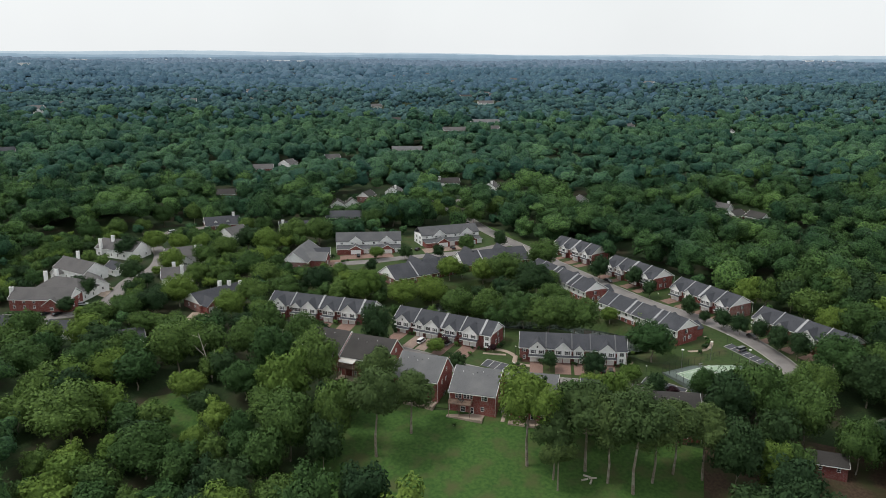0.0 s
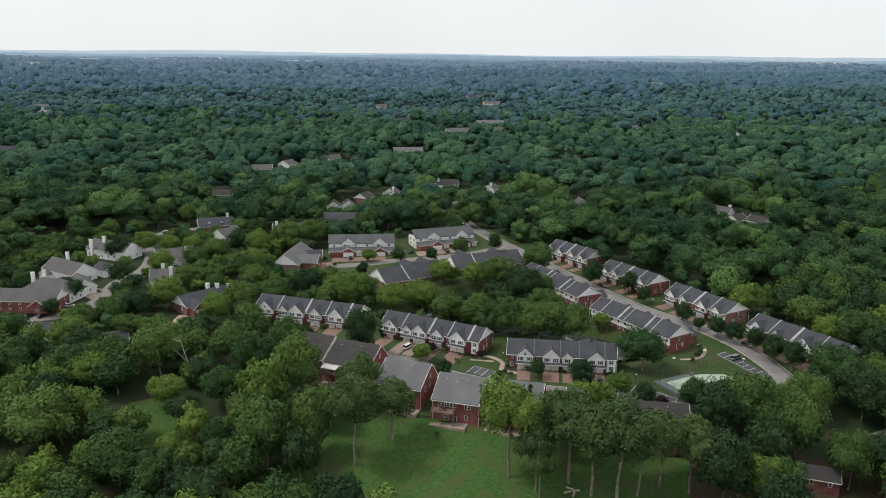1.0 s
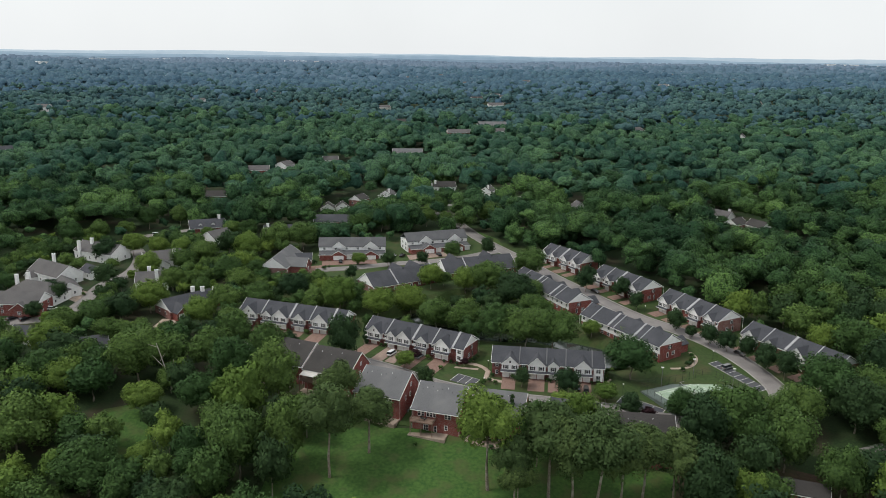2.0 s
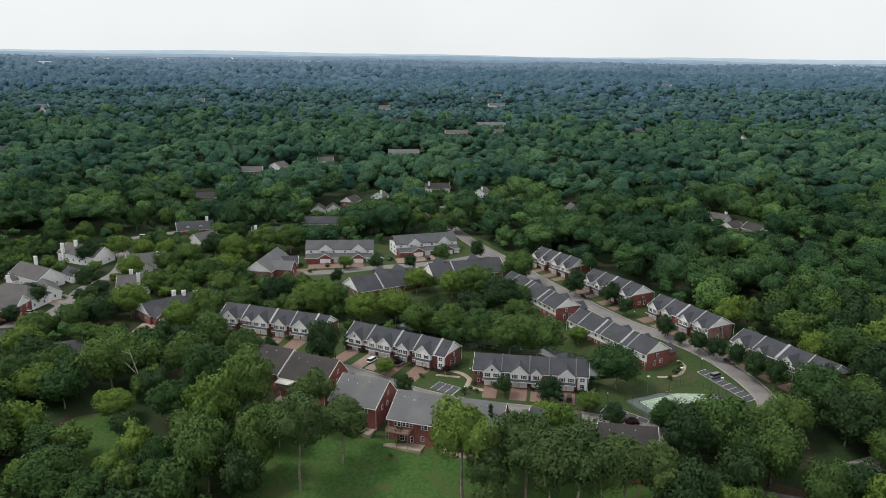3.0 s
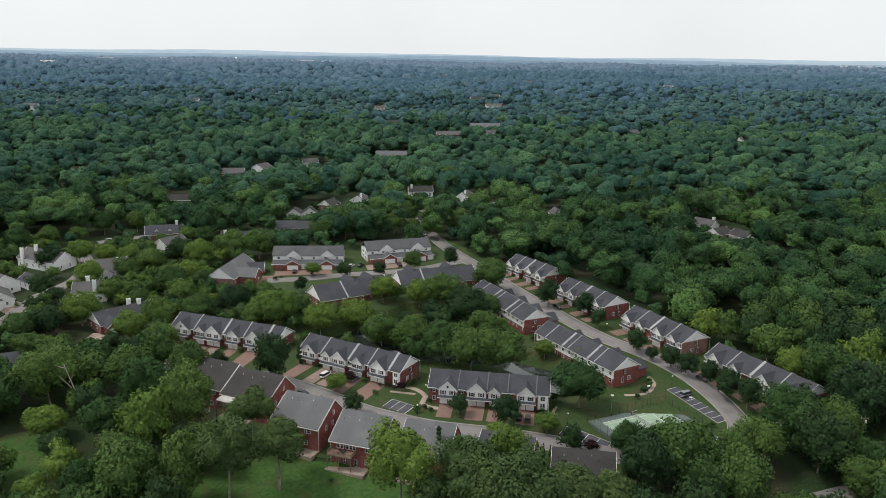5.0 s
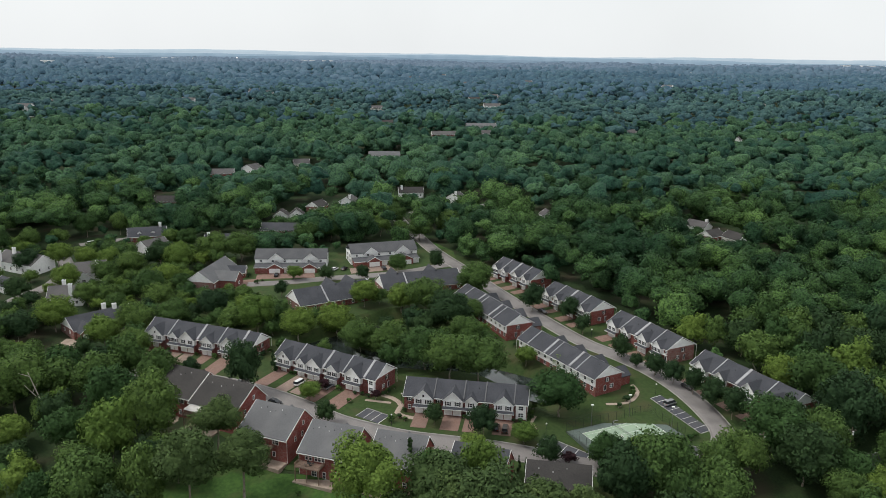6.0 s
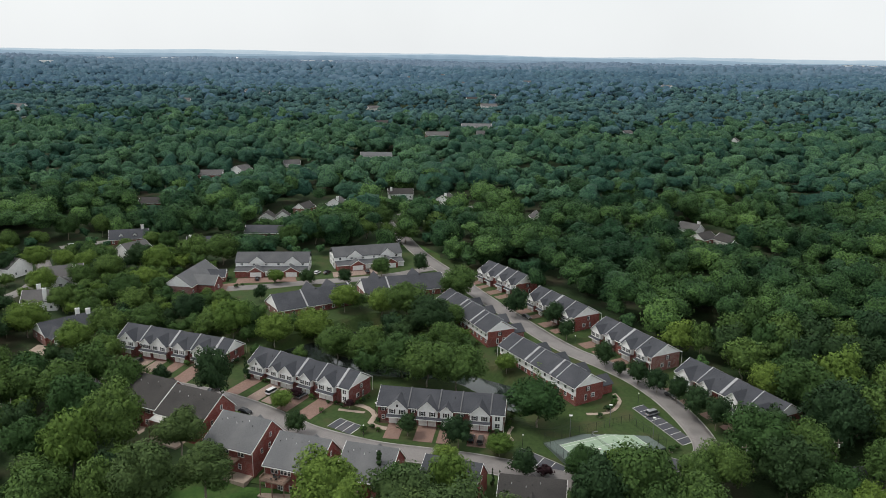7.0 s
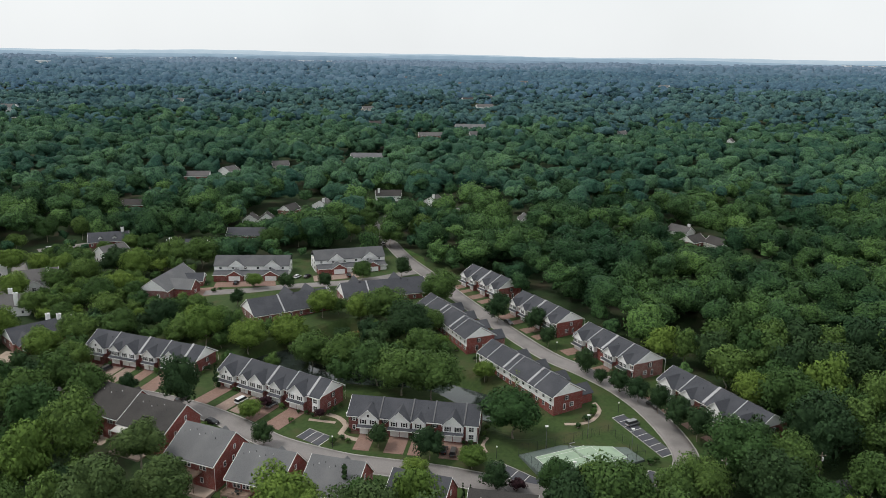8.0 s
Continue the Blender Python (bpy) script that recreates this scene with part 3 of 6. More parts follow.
def court_plate(name, rect, z0, z1, mat, parent):
    bm = bmesh.new()
    slab_v = [[bm.verts.new((x, y, z)) for x, y in rect] for z in (z0, z1)]
    for k in range(4):
        bm.faces.new((slab_v[0][k], slab_v[0][(k + 1) % 4], slab_v[1][(k + 1) % 4], slab_v[1][k]))
    bm.faces.new(slab_v[1]), bm.faces.new(slab_v[0][::-1])
    return part(name, bm, mat, parent)


court = thing("tennis_court", None, "fenced tennis court, pale green in a grey green surround", "tennis court")
court_plate("surround", court_rect(-15.5, 15.5, -8.4, 8.4), CZ - 2.5, CZ, COURT_OUT, court)
court_plate("playing_area", court_rect(-11.9, 11.9, -5.5, 5.5), CZ - 0.1, CZ + 0.012, COURT, court)
for u0, u1, v0, v1 in ((-11.9, 11.9, -5.5, -5.4), (-11.9, 11.9, 5.4, 5.5), (-11.9, 11.9, -4.13, -4.03), (-11.9, 11.9, 4.03, 4.13), (-11.9, -11.8, -5.4, 5.4), (11.8, 11.9, -5.4, 5.4), (-6.4, -6.3, -4.0, 4.0), (6.3, 6.4, -4.0, 4.0), (-6.3, 6.3, -0.05, 0.05)):
    court_plate("court_line", court_rect(u0, u1, v0, v1), CZ - 0.1, CZ + 0.022, PAINT, court)
court_plate("net_tape", court_rect(-0.03, 0.03, -6.2, 6.2), CZ + 0.92, CZ + 1.0, CAPSTONE, court)
bm = bmesh.new()
for k in range(5):
    rod(bm, (*(CC - CV * 6.2), CZ + 0.1 + 0.17 * k), (*(CC + CV * 6.2), CZ + 0.1 + 0.17 * k), 0.012, 4)
for k in range(32):
    p = CC + CV * (-6.2 + 0.4 * k)
    rod(bm, (*p, CZ + 0.05), (*p, CZ + 0.92), 0.01, 4)
part("net", bm, DARK_METAL, court)
for s in (-1, 1):
    p = CC + CV * 6.3 * s
    part("net_post", rod(bmesh.new(), (*p, CZ), (*p, CZ + 1.1), 0.06), DARK_METAL, court)
court_plate("bench", court_rect(1.0, 3.0, -7.6, -7.3), CZ + 0.4, CZ + 0.46, METAL, court)

fence = thing("court_fence", None, "dark chain-link fence of posts and rails round the court", "fence")
for u0, v0, u1, v1 in ((-15.5, -8.4, 15.5, -8.4), (15.5, -8.4, 15.5, 8.4), (15.5, 8.4, -15.5, 8.4), (-15.5, 8.4, -15.5, -8.4)):
    a, b = CC + CU * u0 + CV * v0, CC + CU * u1 + CV * v1
    n = round((b - a).length / 3.1)
    for k in range(n):
        p = a + (b - a) * (k / n)
        part("post", rod(bmesh.new(), (*p, CZ - 0.5), (*p, CZ + 3.0), 0.045, 5), DARK_METAL, fence)
    for h in (0.1, 3.0):
        part("rail", rod(bmesh.new(), (*a, CZ + h), (*b, CZ + h), 0.03, 4), DARK_METAL, fence)
    bm = bmesh.new()
    for k in range(int((b - a).length / 0.5)):
        p = a + (b - a).normalized() * 0.5 * k
        rod(bm, (*p, CZ + 0.1), (*p, CZ + 3.0), 0.006, 3)
    for k in range(7):
        rod(bm, (*a, CZ + 0.4 + 0.38 * k), (*b, CZ + 0.4 + 0.38 * k), 0.006, 3)
    part("wire_mesh", bm, DARK_METAL, fence)


def lamp(x, y, h):
    z = ground_at(x, y)
    tall = h > 5
    ob = thing("court_light" if tall else "street_lamp", pose(x, y, z), "tall grey pole with a white floodlight head" if tall else "dark post lamp with a white globe", "lamp", "court lights" if tall else "street lamps")
    part("pole", rod(bmesh.new(), (0, 0, -0.3), (0, 0, h), 0.1 if tall else 0.07, 8, 0.07 if tall else 0.05), METAL if tall else DARK_METAL, ob)
    bm = bmesh.new()
    if tall:
        box(bm, -0.45, 0.45, -0.3, 0.3, h, h + 0.28)
        part("head", bm, LAMP_GLASS, ob, "white floodlight head")
    else:
        bmesh.ops.create_icosphere(bm, subdivisions=2, radius=0.26, matrix=Matrix.Translation((0, 0, h + 0.24)))
        part("globe", bm, LAMP_GLASS, ob, "white globe")
        part("collar", rod(bmesh.new(), (0, 0, h - 0.1), (0, 0, h + 0.05), 0.14), DARK_METAL, ob)


for x, y in ((90.1, 264.8), (103.0, 271.7), (114.6, 264.8), (96, 248)):
    lamp(x, y, 7.0)
for x, y in ((75.8, 259.3), (114.6, 286.6), (31.0, 275.5), (29, 262), (100, 332)):
    lamp(x, y, 3.4)


# ---- townhouse rows ----
FOOT = []                                  # footprints: x, y, angle, length, depth


def note(x, y, ang, length, depth):
    FOOT.append((x, y, ang, length, depth))


def parapets(ob, xs, H, rise, D, wide):
    for k, x in enumerate(xs):
        w = wide if k % 2 else 0.36
        bm = bmesh.new()
        slab(bm, [[(-0.42, H - 0.1), (D / 2, H + rise + 0.05), (D / 2, H + rise + 0.5), (-0.42, H + 0.32)],
                  [(D / 2, H + rise + 0.05), (D + 0.42, H - 0.1), (D + 0.42, H + 0.32), (D / 2, H + rise + 0.5)]], x - w / 2, x + w / 2)
        part("parapet", bm, CAPSTONE if wide > 0.5 else ROOF_G, ob, "pale capped party wall" if wide > 0.5 else "grey capped party wall")


def front_bay(ob, a, b, H, rise, D, doors=2, vent=False, deep=1.3, win=2):
    """A projecting gabled bay over a garage, with a small shingled roof between the storeys."""
    w, mid = b - a, (a + b) / 2
    top = w * 0.46
    bm = cube(a, b, -deep, 0.5, 2.75, H)
    slab(bm, [[(a, H), (b, H), (mid, H + top)]], -deep, 0.5, "y")
    bay = part("bay", bm, WHITE, ob, "white sided gabled bay")
    part("bay_base", cube(a - 0.02, b + 0.02, -deep + 0.25, 0.45, -2.0, 2.74), BRICK_D, ob)
    run = top / (rise / (D / 2)) + 0.3
    part("bay_roof", slab(bmesh.new(), gable_section(a, b, H, top, 0.3, 0.2), -deep - 0.35, run, "y"), ROOF, ob)
    # white rake boards and eave return
    bm = slab(bmesh.new(), gable_section(a, b, H - 0.06, top, 0.34, 0.2), -deep - 0.42, -deep - 0.36, "y")
    box(bm, a - 0.3, b + 0.3, -deep - 0.1, -deep - 0.003, H - 0.22, H - 0.02)
    part("rake_trim", bm, TRIM, bay)
    bm = slab(bmesh.new(), [[(-deep - 1.0, 2.42), (-deep + 0.2, 2.95), (-deep + 0.2, 3.12), (-deep - 1.0, 2.56)]], a - 0.35, b + 0.35)
    part("pent_roof", bm, ROOF, ob, "narrow dark shingled roof over the garage")
    part("pent_fascia", cube(a - 0.36, b + 0.36, -deep - 1.08, -deep - 1.003, 2.34, 2.56), TRIM, ob)
    dw = (w - 0.5) / doors
    for k in range(doors):
        garage_door(ob, a + 0.25 + dw * (k + 0.5), -deep + 0.2, 0.02, round(min(dw - 0.2, 2.7), 1), 2.2)
    for k in range(win):
        window(bay, a + w * (k + 0.5) / win if win > 1 else mid, -deep - 0.01, 3.35, 1.0 if w / win > 2 else 0.8, 1.35, "-y", w / win > 2)
    if vent:
        part("vent", cube(mid - 0.3, mid + 0.3, -deep - 0.05, -deep + 0.05, H + 0.35, H + 1.15), SHUTTER, bay, "dark louvred gable vent")


def townhouse_row(x, y, ang, L, D, z, bays_, walls_, label, end_bay=None, wide=0.8, H=5.2, rise=3.6, mat=None, garages=None, plain_front=False):
    note(x, y, ang, L, D)
    mat = mat or BRICK_D
    ob = thing("townhouse_row", pose(x, y, z, 0, 0, ang), label, "townhouses", "rows of townhouses")
    part("wall", cube(0.3, L - 0.3, 0.35, D - 0.35, -3.0, H), mat, ob, "red brick wall")
    part("roof", slab(bmesh.new(), gable_section(0, D, H, rise), 0, L), ROOF, ob, "charcoal shingled gable roof")
    for s, x0 in ((-1, 0.3), (1, L - 0.3)):
        bm = slab(bmesh.new(), [[(0.35, H - 0.02), (D - 0.35, H - 0.02), (D / 2, H + rise - 0.25)]], x0 - 0.06, x0 + 0.06)
        part("gable_siding", bm, WHITE, ob, "white sided gable end")
        part("rake_board", slab(bmesh.new(), gable_section(0, D, H - 0.02, rise, 0.46, 0.3), L if s > 0 else -0.09, L + 0.09 if s > 0 else 0), TRIM, ob)
    for y0 in (-0.5, D + 0.42):
        part("fascia", cube(0, L, y0, y0 + 0.08, H - 0.42, H - 0.16), TRIM, ob)
        part("downpipe", rod(bmesh.new(), (L - 0.25, y0 + 0.3, -0.4), (L - 0.25, y0 + 0.3, H - 0.3), 0.06, 5), TRIM, ob)
    if plain_front:
        part("rear_siding", cube(0.28, L - 0.28, D - 0.4, D - 0.3, 2.1, H - 0.05), WHITE, ob, "white sided upper rear wall")
    parapets(ob, [f * L for f in walls_], H, rise, D, wide)
    for spec in bays_:
        a, b, doors = spec[0] * L, spec[1] * L, spec[2]
        front_bay(ob, a, b, H, rise, D, doors, vent=len(spec) > 3, win=1 if b - a < 4 else 2)
    # windows of the set-back front between the bays
    taken = sorted((s[0] * L, s[1] * L) for s in bays_)
    gaps = [(p[1], q[0]) for p, q in zip([(0, 0.3)] + taken, taken + [(L - 0.3, L)])]
    for a, b in gaps:
        if b - a > 1.5 and not plain_front:
            window(ob, (a + b) / 2, 0.34, 3.3, 1.0, 1.4, "-y", b - a > 2.6)
            (window if b - a > 3 else door)(ob, (a + b) / 2, 0.34, 0.5 if b - a > 3 else 0.0)
            if b - a < 3:
                bm = cube((a + b) / 2 - 0.9, (a + b) / 2 + 0.9, -0.7, 0.34, 2.85, 2.95)
                for k in range(7):
                    q = (a + b) / 2 - 0.85 + 0.28 * k
                    box(bm, q, q + 0.06, -0.7, -0.64, 2.95, 3.6)
                box(bm, (a + b) / 2 - 0.9, (a + b) / 2 + 0.9, -0.71, -0.63, 3.6, 3.68)
                part("balcony", bm, TRIM, ob, "small white railed balcony")
    if end_bay:
        a, b = end_bay[0] * L, end_bay[1] * L
        bm = cube(a, b, -0.35, 0.36, 0.2, H - 0.25)
        eb = part("window_bay", bm, WHITE, ob, "white two-storey window bay")
        for zz in (0.9, 3.2):
            window(eb, (a + b) / 2, -0.36, zz, 1.6, 1.5)
    for s, x0 in (("+x", L - 0.29), ("-x", 0.29)):
        window(ob, x0, D * 0.55, 3.2, 1.0, 1.5, s, True)
        window(ob, x0, D * 0.38, 0.7, 1.5, 1.5, s)
        door(ob, x0, D * 0.62, 0.1, s)
    n = int(L / 3.4)
    for k in range(n):
        window(ob, L * (k + 0.5) / n, D - 0.29, 3.1, 1.3, 1.4, "+y")
        window(ob, L * (k + 0.5) / n, D - 0.34, 0.6, 1.3, 1.6, "+y")
    for k, fx in enumerate(np.linspace(0.08, 0.92, 9)):
        bm = bmesh.new()
        yy = D * (0.3 if k % 2 else 0.62)
        zz = H + rise * (1 - abs(yy - D / 2) / (D / 2))
        rod(bm, (fx * L, yy, zz), (fx * L, yy, zz + 0.7), 0.09, 6)
        part("roof_vent", bm, DARK_METAL, ob)
    if garages:
        # single-storey garage wings with their own gables
        for f in garages:
            a, b, dp, gh = f * L - 3.2, f * L + 3.2, 5.2, 2.7
            part("garage_wing", slab(cube(a, b, -dp, 0.4, -2.0, gh), [[(a, gh), (b, gh), ((a + b) / 2, gh + 2.2)]], -dp, 0.4, "y"), mat, ob)
            part("garage_roof", slab(bmesh.new(), gable_section(a, b, gh, 2.2, 0.35, 0.2), -dp - 0.35, 2.5, "y"), ROOF, ob)
            for s in (-1, 1):
                garage_door(ob, f * L + 1.5 * s, -dp - 0.01, 0.02, 2.6, 2.2)
    return ob


BAYS = [(0.045, 0.185, 1, 1), (0.25, 0.335, 2), (0.35, 0.485, 2), (0.55, 0.655, 2), (0.725, 0.87, 2)]
WALLS = [0.225, 0.505, 0.695, 0.895]
BAYS_C = [(0.095, 0.245, 2, 1), (0.33, 0.485, 2), (0.505, 0.6, 2), (0.735, 0.885, 2)]
BAYS_R = [(0.05, 0.2, 2), (0.29, 0.4, 1), (0.56, 0.71, 2), (0.8, 0.93, 1)]
WALLS_R = [0.25, 0.5, 0.76]
LABEL = "brick and white townhouse row with charcoal roof"
ROW_A = townhouse_row(-70.0, 320.2, -18.6, 47.3, 12, 11.0, BAYS, WALLS, LABEL + " behind a street tree", (0.93, 0.985))
ROW_B = townhouse_row(-15.8, 299.9, -28.0, 43.2, 12, 11.0, BAYS, WALLS, LABEL + " beside the pond", (0.93, 0.985))
ROW_C = townhouse_row(31.8, 271.5, -7.2, 39.3, 12, 9.9, BAYS_C, [0.25, 0.49, 0.66, 0.89], LABEL + " facing the street", (0.905, 0.985), wide=0.4)
for x, y, ang, L, z, D in ((63.8, 406.4, -55.5, 29.0, 16.1, 12.5), (84.5, 371.6, -58.5, 32.0, 14.5, 13.0), (106.9, 338.0, -60.5, 33.8, 12.9, 13.3), (129.8, 301.8, -60.5, 41.0, 11.0, 13.0)):
    townhouse_row(x, y, ang, L, D, z, BAYS_R, WALLS_R, LABEL + " backing on to woods", wide=1.0, mat=BRICK)
# the two rows along the road, whose backs look over the pond lawn
for (ax, ay), (bx, by), z in (((46.2, 367.9), (66.6, 326.8), 13.9), ((70.8, 320.3), (93.9, 283.3), 11.7)):
    a = math.atan2(by - ay, bx - ax)
    L, D = math.hypot(bx - ax, by - ay), 12.0
    townhouse_row(bx - D * math.sin(a), by + D * math.cos(a), math.degrees(a) + 180, L, D, z, [], [0.22, 0.3, 0.55, 0.62, 0.85], LABEL + " beside the pond lawn", wide=0.9, mat=BRICK, garages=(0.12, 0.38, 0.63, 0.88), plain_front=True)


# ---- houses ----
def hip_roof(L, D, H, rise, over=0.4):
    bm = bmesh.new()
    o, k = over, D / 2 * 0.9
    lo = [(-o, -o, H - 0.2), (L + o, -o, H - 0.2), (L + o, D + o, H - 0.2), (-o, D + o, H - 0.2)]
    hi = [(-o, -o, H + 0.05), (L + o, -o, H + 0.05), (L + o, D + o, H + 0.05), (-o, D + o, H + 0.05)]
    r = [(k, D / 2, H + rise), (L - k, D / 2, H + rise)]
    v = [bm.verts.new(p) for p in lo + hi + r]
    for f in ((3, 2, 1, 0), (0, 1, 5, 4), (1, 2, 6, 5), (2, 3, 7, 6), (3, 0, 4, 7), (4, 5, 9, 8), (6, 7, 8, 9), (5, 6, 9), (7, 4, 8)):
        bm.faces.new([v[q] for q in f])
    return bm


def house(x, y, ang, L, D, H=3.2, rise=3.4, wall=None, roof=None, label="", hip=False, chimneys=(), gable=None, wing=None, dormers=(), z=None, win=True, garage=None):
    """A house by its near left corner; x runs along the ridge. chimneys: (x, y, top). wing: (x, width, depth) of a gabled front wing."""
    note(x, y, ang, L, D)
    a = radians(ang)
    if z is None:
        z = ground_at(x + math.cos(a) * L / 2 - math.sin(a) * D / 2, y + math.sin(a) * L / 2 + math.cos(a) * D / 2)
    wall, roof = wall or CREAM, roof or ROOF_T
    ob = thing("house", pose(x, y, z, 0, 0, ang), label, "house")
    part("wall", cube(0, L, 0, D, -3.0 if y < 440 else -12.0, H), wall, ob)
    if hip:
        part("roof", hip_roof(L, D, H, rise), roof, ob)
    else:
        part("roof", slab(bmesh.new(), gable_section(0, D, H, rise), -0.3, L + 0.3), roof, ob)
        for x0, x1 in ((-0.39, -0.3), (L + 0.3, L + 0.39)):
            part("rake_board", slab(bmesh.new(), gable_section(0, D, H - 0.02, rise, 0.46, 0.3), x0, x1), TRIM, ob)
        for x0 in (0.06, L - 0.06):
            part("gable", slab(bmesh.new(), [[(0.05, H - 0.02), (D - 0.05, H - 0.02), (D / 2, H + rise - 0.2)]], x0 - 0.08, x0 + 0.08), gable or WHITE, ob)
    for y0 in (-0.48, D + 0.4):
        part("fascia", cube(-0.2, L + 0.2, y0, y0 + 0.08, H - 0.4, H - 0.15), TRIM, ob)
    for cx, cy, top in chimneys:
        chimney(ob, cx, cy, -1, top, WHITE)
    if wing:
        wx, ww, wd = wing
        wh = H * (0.9 if H < 4 else 0.62)
        part("wing", slab(cube(wx, wx + ww, -wd, 0.3, -2.5, wh), [[(wx, wh), (wx + ww, wh), (wx + ww / 2, wh + ww * 0.36)]], -wd, 0.3, "y"), wall, ob)
        part("wing_roof", slab(bmesh.new(), gable_section(wx, wx + ww, wh, ww * 0.36, 0.35, 0.2), -wd - 0.35, D * 0.35, "y"), roof, ob)
        part("wing_trim", slab(bmesh.new(), gable_section(wx, wx + ww, wh - 0.05, ww * 0.36, 0.4, 0.26), -wd - 0.43, -wd - 0.36, "y"), TRIM, ob)
        if garage:
            for s in (-1, 1):
                garage_door(ob, wx + ww / 2 + s * ww * 0.23, -wd - 0.01, 0.02, 2.6, 2.2)
        else:
            window(ob, wx + ww / 2, -wd - 0.01, 0.8, 1.6, 1.5)
    for dx in dormers:
        bm = slab(cube(dx - 1, dx + 1, D * 0.12, D * 0.45, H, H + 1.7), [[(dx - 1, H + 1.7), (dx + 1, H + 1.7), (dx, H + 2.7)]], D * 0.12, D * 0.45, "y")
        dm = part("dormer", bm, WHITE, ob, "white gabled dormer")
        part("dormer_roof", slab(bmesh.new(), gable_section(dx - 1, dx + 1, H + 1.7, 1.0, 0.2, 0.15), D * 0.1, D * 0.5, "y"), roof, ob)
        window(dm, dx, D * 0.12 - 0.01, H + 0.55, 0.8, 1.1)
    if win:
        n = max(2, int(L / 4))
        for k in range(n):
            wx = L * (k + 0.5) / n
            for zz in ([0.8, 3.3] if H > 4.4 else [0.8]):
                if not (wing and wing[0] - 0.6 < wx < wing[0] + wing[1] + 0.6):
                    window(ob, wx, -0.01, zz, 1.1, 1.4)
                window(ob, wx, D + 0.01, zz, 1.1, 1.4, "+y")
        for s, x0 in (("+x", L + 0.01), ("-x", -0.01)):
            for f in (0.3, 0.7):
                for zz in ([0.8, 3.3] if H > 4.4 else [0.8]):
                    window(ob, x0, D * f, zz, 1.0, 1.4, s)
    return ob


def duplex(x, y, ang, L, z, label):
    """A two-storey duplex with white cross gables above a lower brick front of garages."""
    note(x, y, ang, L, 17)
    ob = thing("duplex_house", pose(x, y, z, 0, 0, ang), label, "house", "duplex houses")
    D, H, rise = 12.0, 5.6, 3.4
    part("wall", cube(0, L, 0, D, -3, H), WHITE, ob, "white siding")
    part("roof", slab(bmesh.new(), gable_section(0, D, H, rise), -0.3, L + 0.3), ROOF_S, ob)
    part("lower_front", cube(0.6, L - 0.6, -5.0, 0, -3, 2.6), BRICK, ob, "low red brick front")
    part("lower_roof", slab(bmesh.new(), [[(-5.6, 2.35), (0.3, 3.45), (0.3, 3.65), (-5.6, 2.55)]], 0.2, L - 0.2), ROOF_S, ob)
    for f in (0.3, 0.78):
        a, b = f * L - 4.0, f * L + 4.0
        bm = slab(bmesh.new(), [[(a, H - 0.6), (b, H - 0.6), (f * L, H + 2.6)]], -0.6, 1.5, "y")
        part("upper_gable", bm, WHITE, ob, "white sided gable")
        part("upper_gable_roof", slab(bmesh.new(), gable_section(a, b, H - 0.6, 3.2, 0.4, 0.2), -0.95, 5.5, "y"), ROOF_S, ob)
        part("gable_trim", slab(bmesh.new(), gable_section(a, b, H - 0.64, 3.2, 0.44, 0.26), -1.03, -0.96, "y"), TRIM, ob)
        a, b = f * L - 3.6, f * L + 3.6
        bm = slab(cube(a, b, -6.6, -4.9, -2, 2.6), [[(a, 2.6), (b, 2.6), (f * L, 4.7)]], -6.6, -4.0, "y")
        part("garage_gable", bm, BRICK, ob, "red brick garage front")
        part("garage_roof", slab(bmesh.new(), gable_section(a, b, 2.6, 2.1, 0.4, 0.2), -7.0, -1.5, "y"), ROOF_S, ob)
        part("garage_trim", slab(bmesh.new(), gable_section(a, b, 2.56, 2.1, 0.44, 0.26), -7.08, -7.003, "y"), TRIM, ob)
        garage_door(ob, f * L, -6.62, 0.02, 5.2, 2.3)
        garage_door(ob, f * L + 5.6, -5.02, 0.02, 3.0, 2.2)
    for k in range(6):
        window(ob, L * (k + 0.5) / 6, -0.01, 3.9, 1.3, 1.2)
    for s, x0 in (("+x", L + 0.01), ("-x", -0.01)):
        for f in (0.25, 0.7):
            window(ob, x0, D * f, 3.2, 1.0, 1.4, s, True), window(ob, x0, D * f, 0.7, 1.0, 1.5, s, True)
    for y0 in (-5.68, D + 0.4):
        part("fascia", cube(0, L, y0, y0 + 0.07, 2.35 if y0 < 0 else H - 0.4, 2.62 if y0 < 0 else H - 0.15), TRIM, ob)


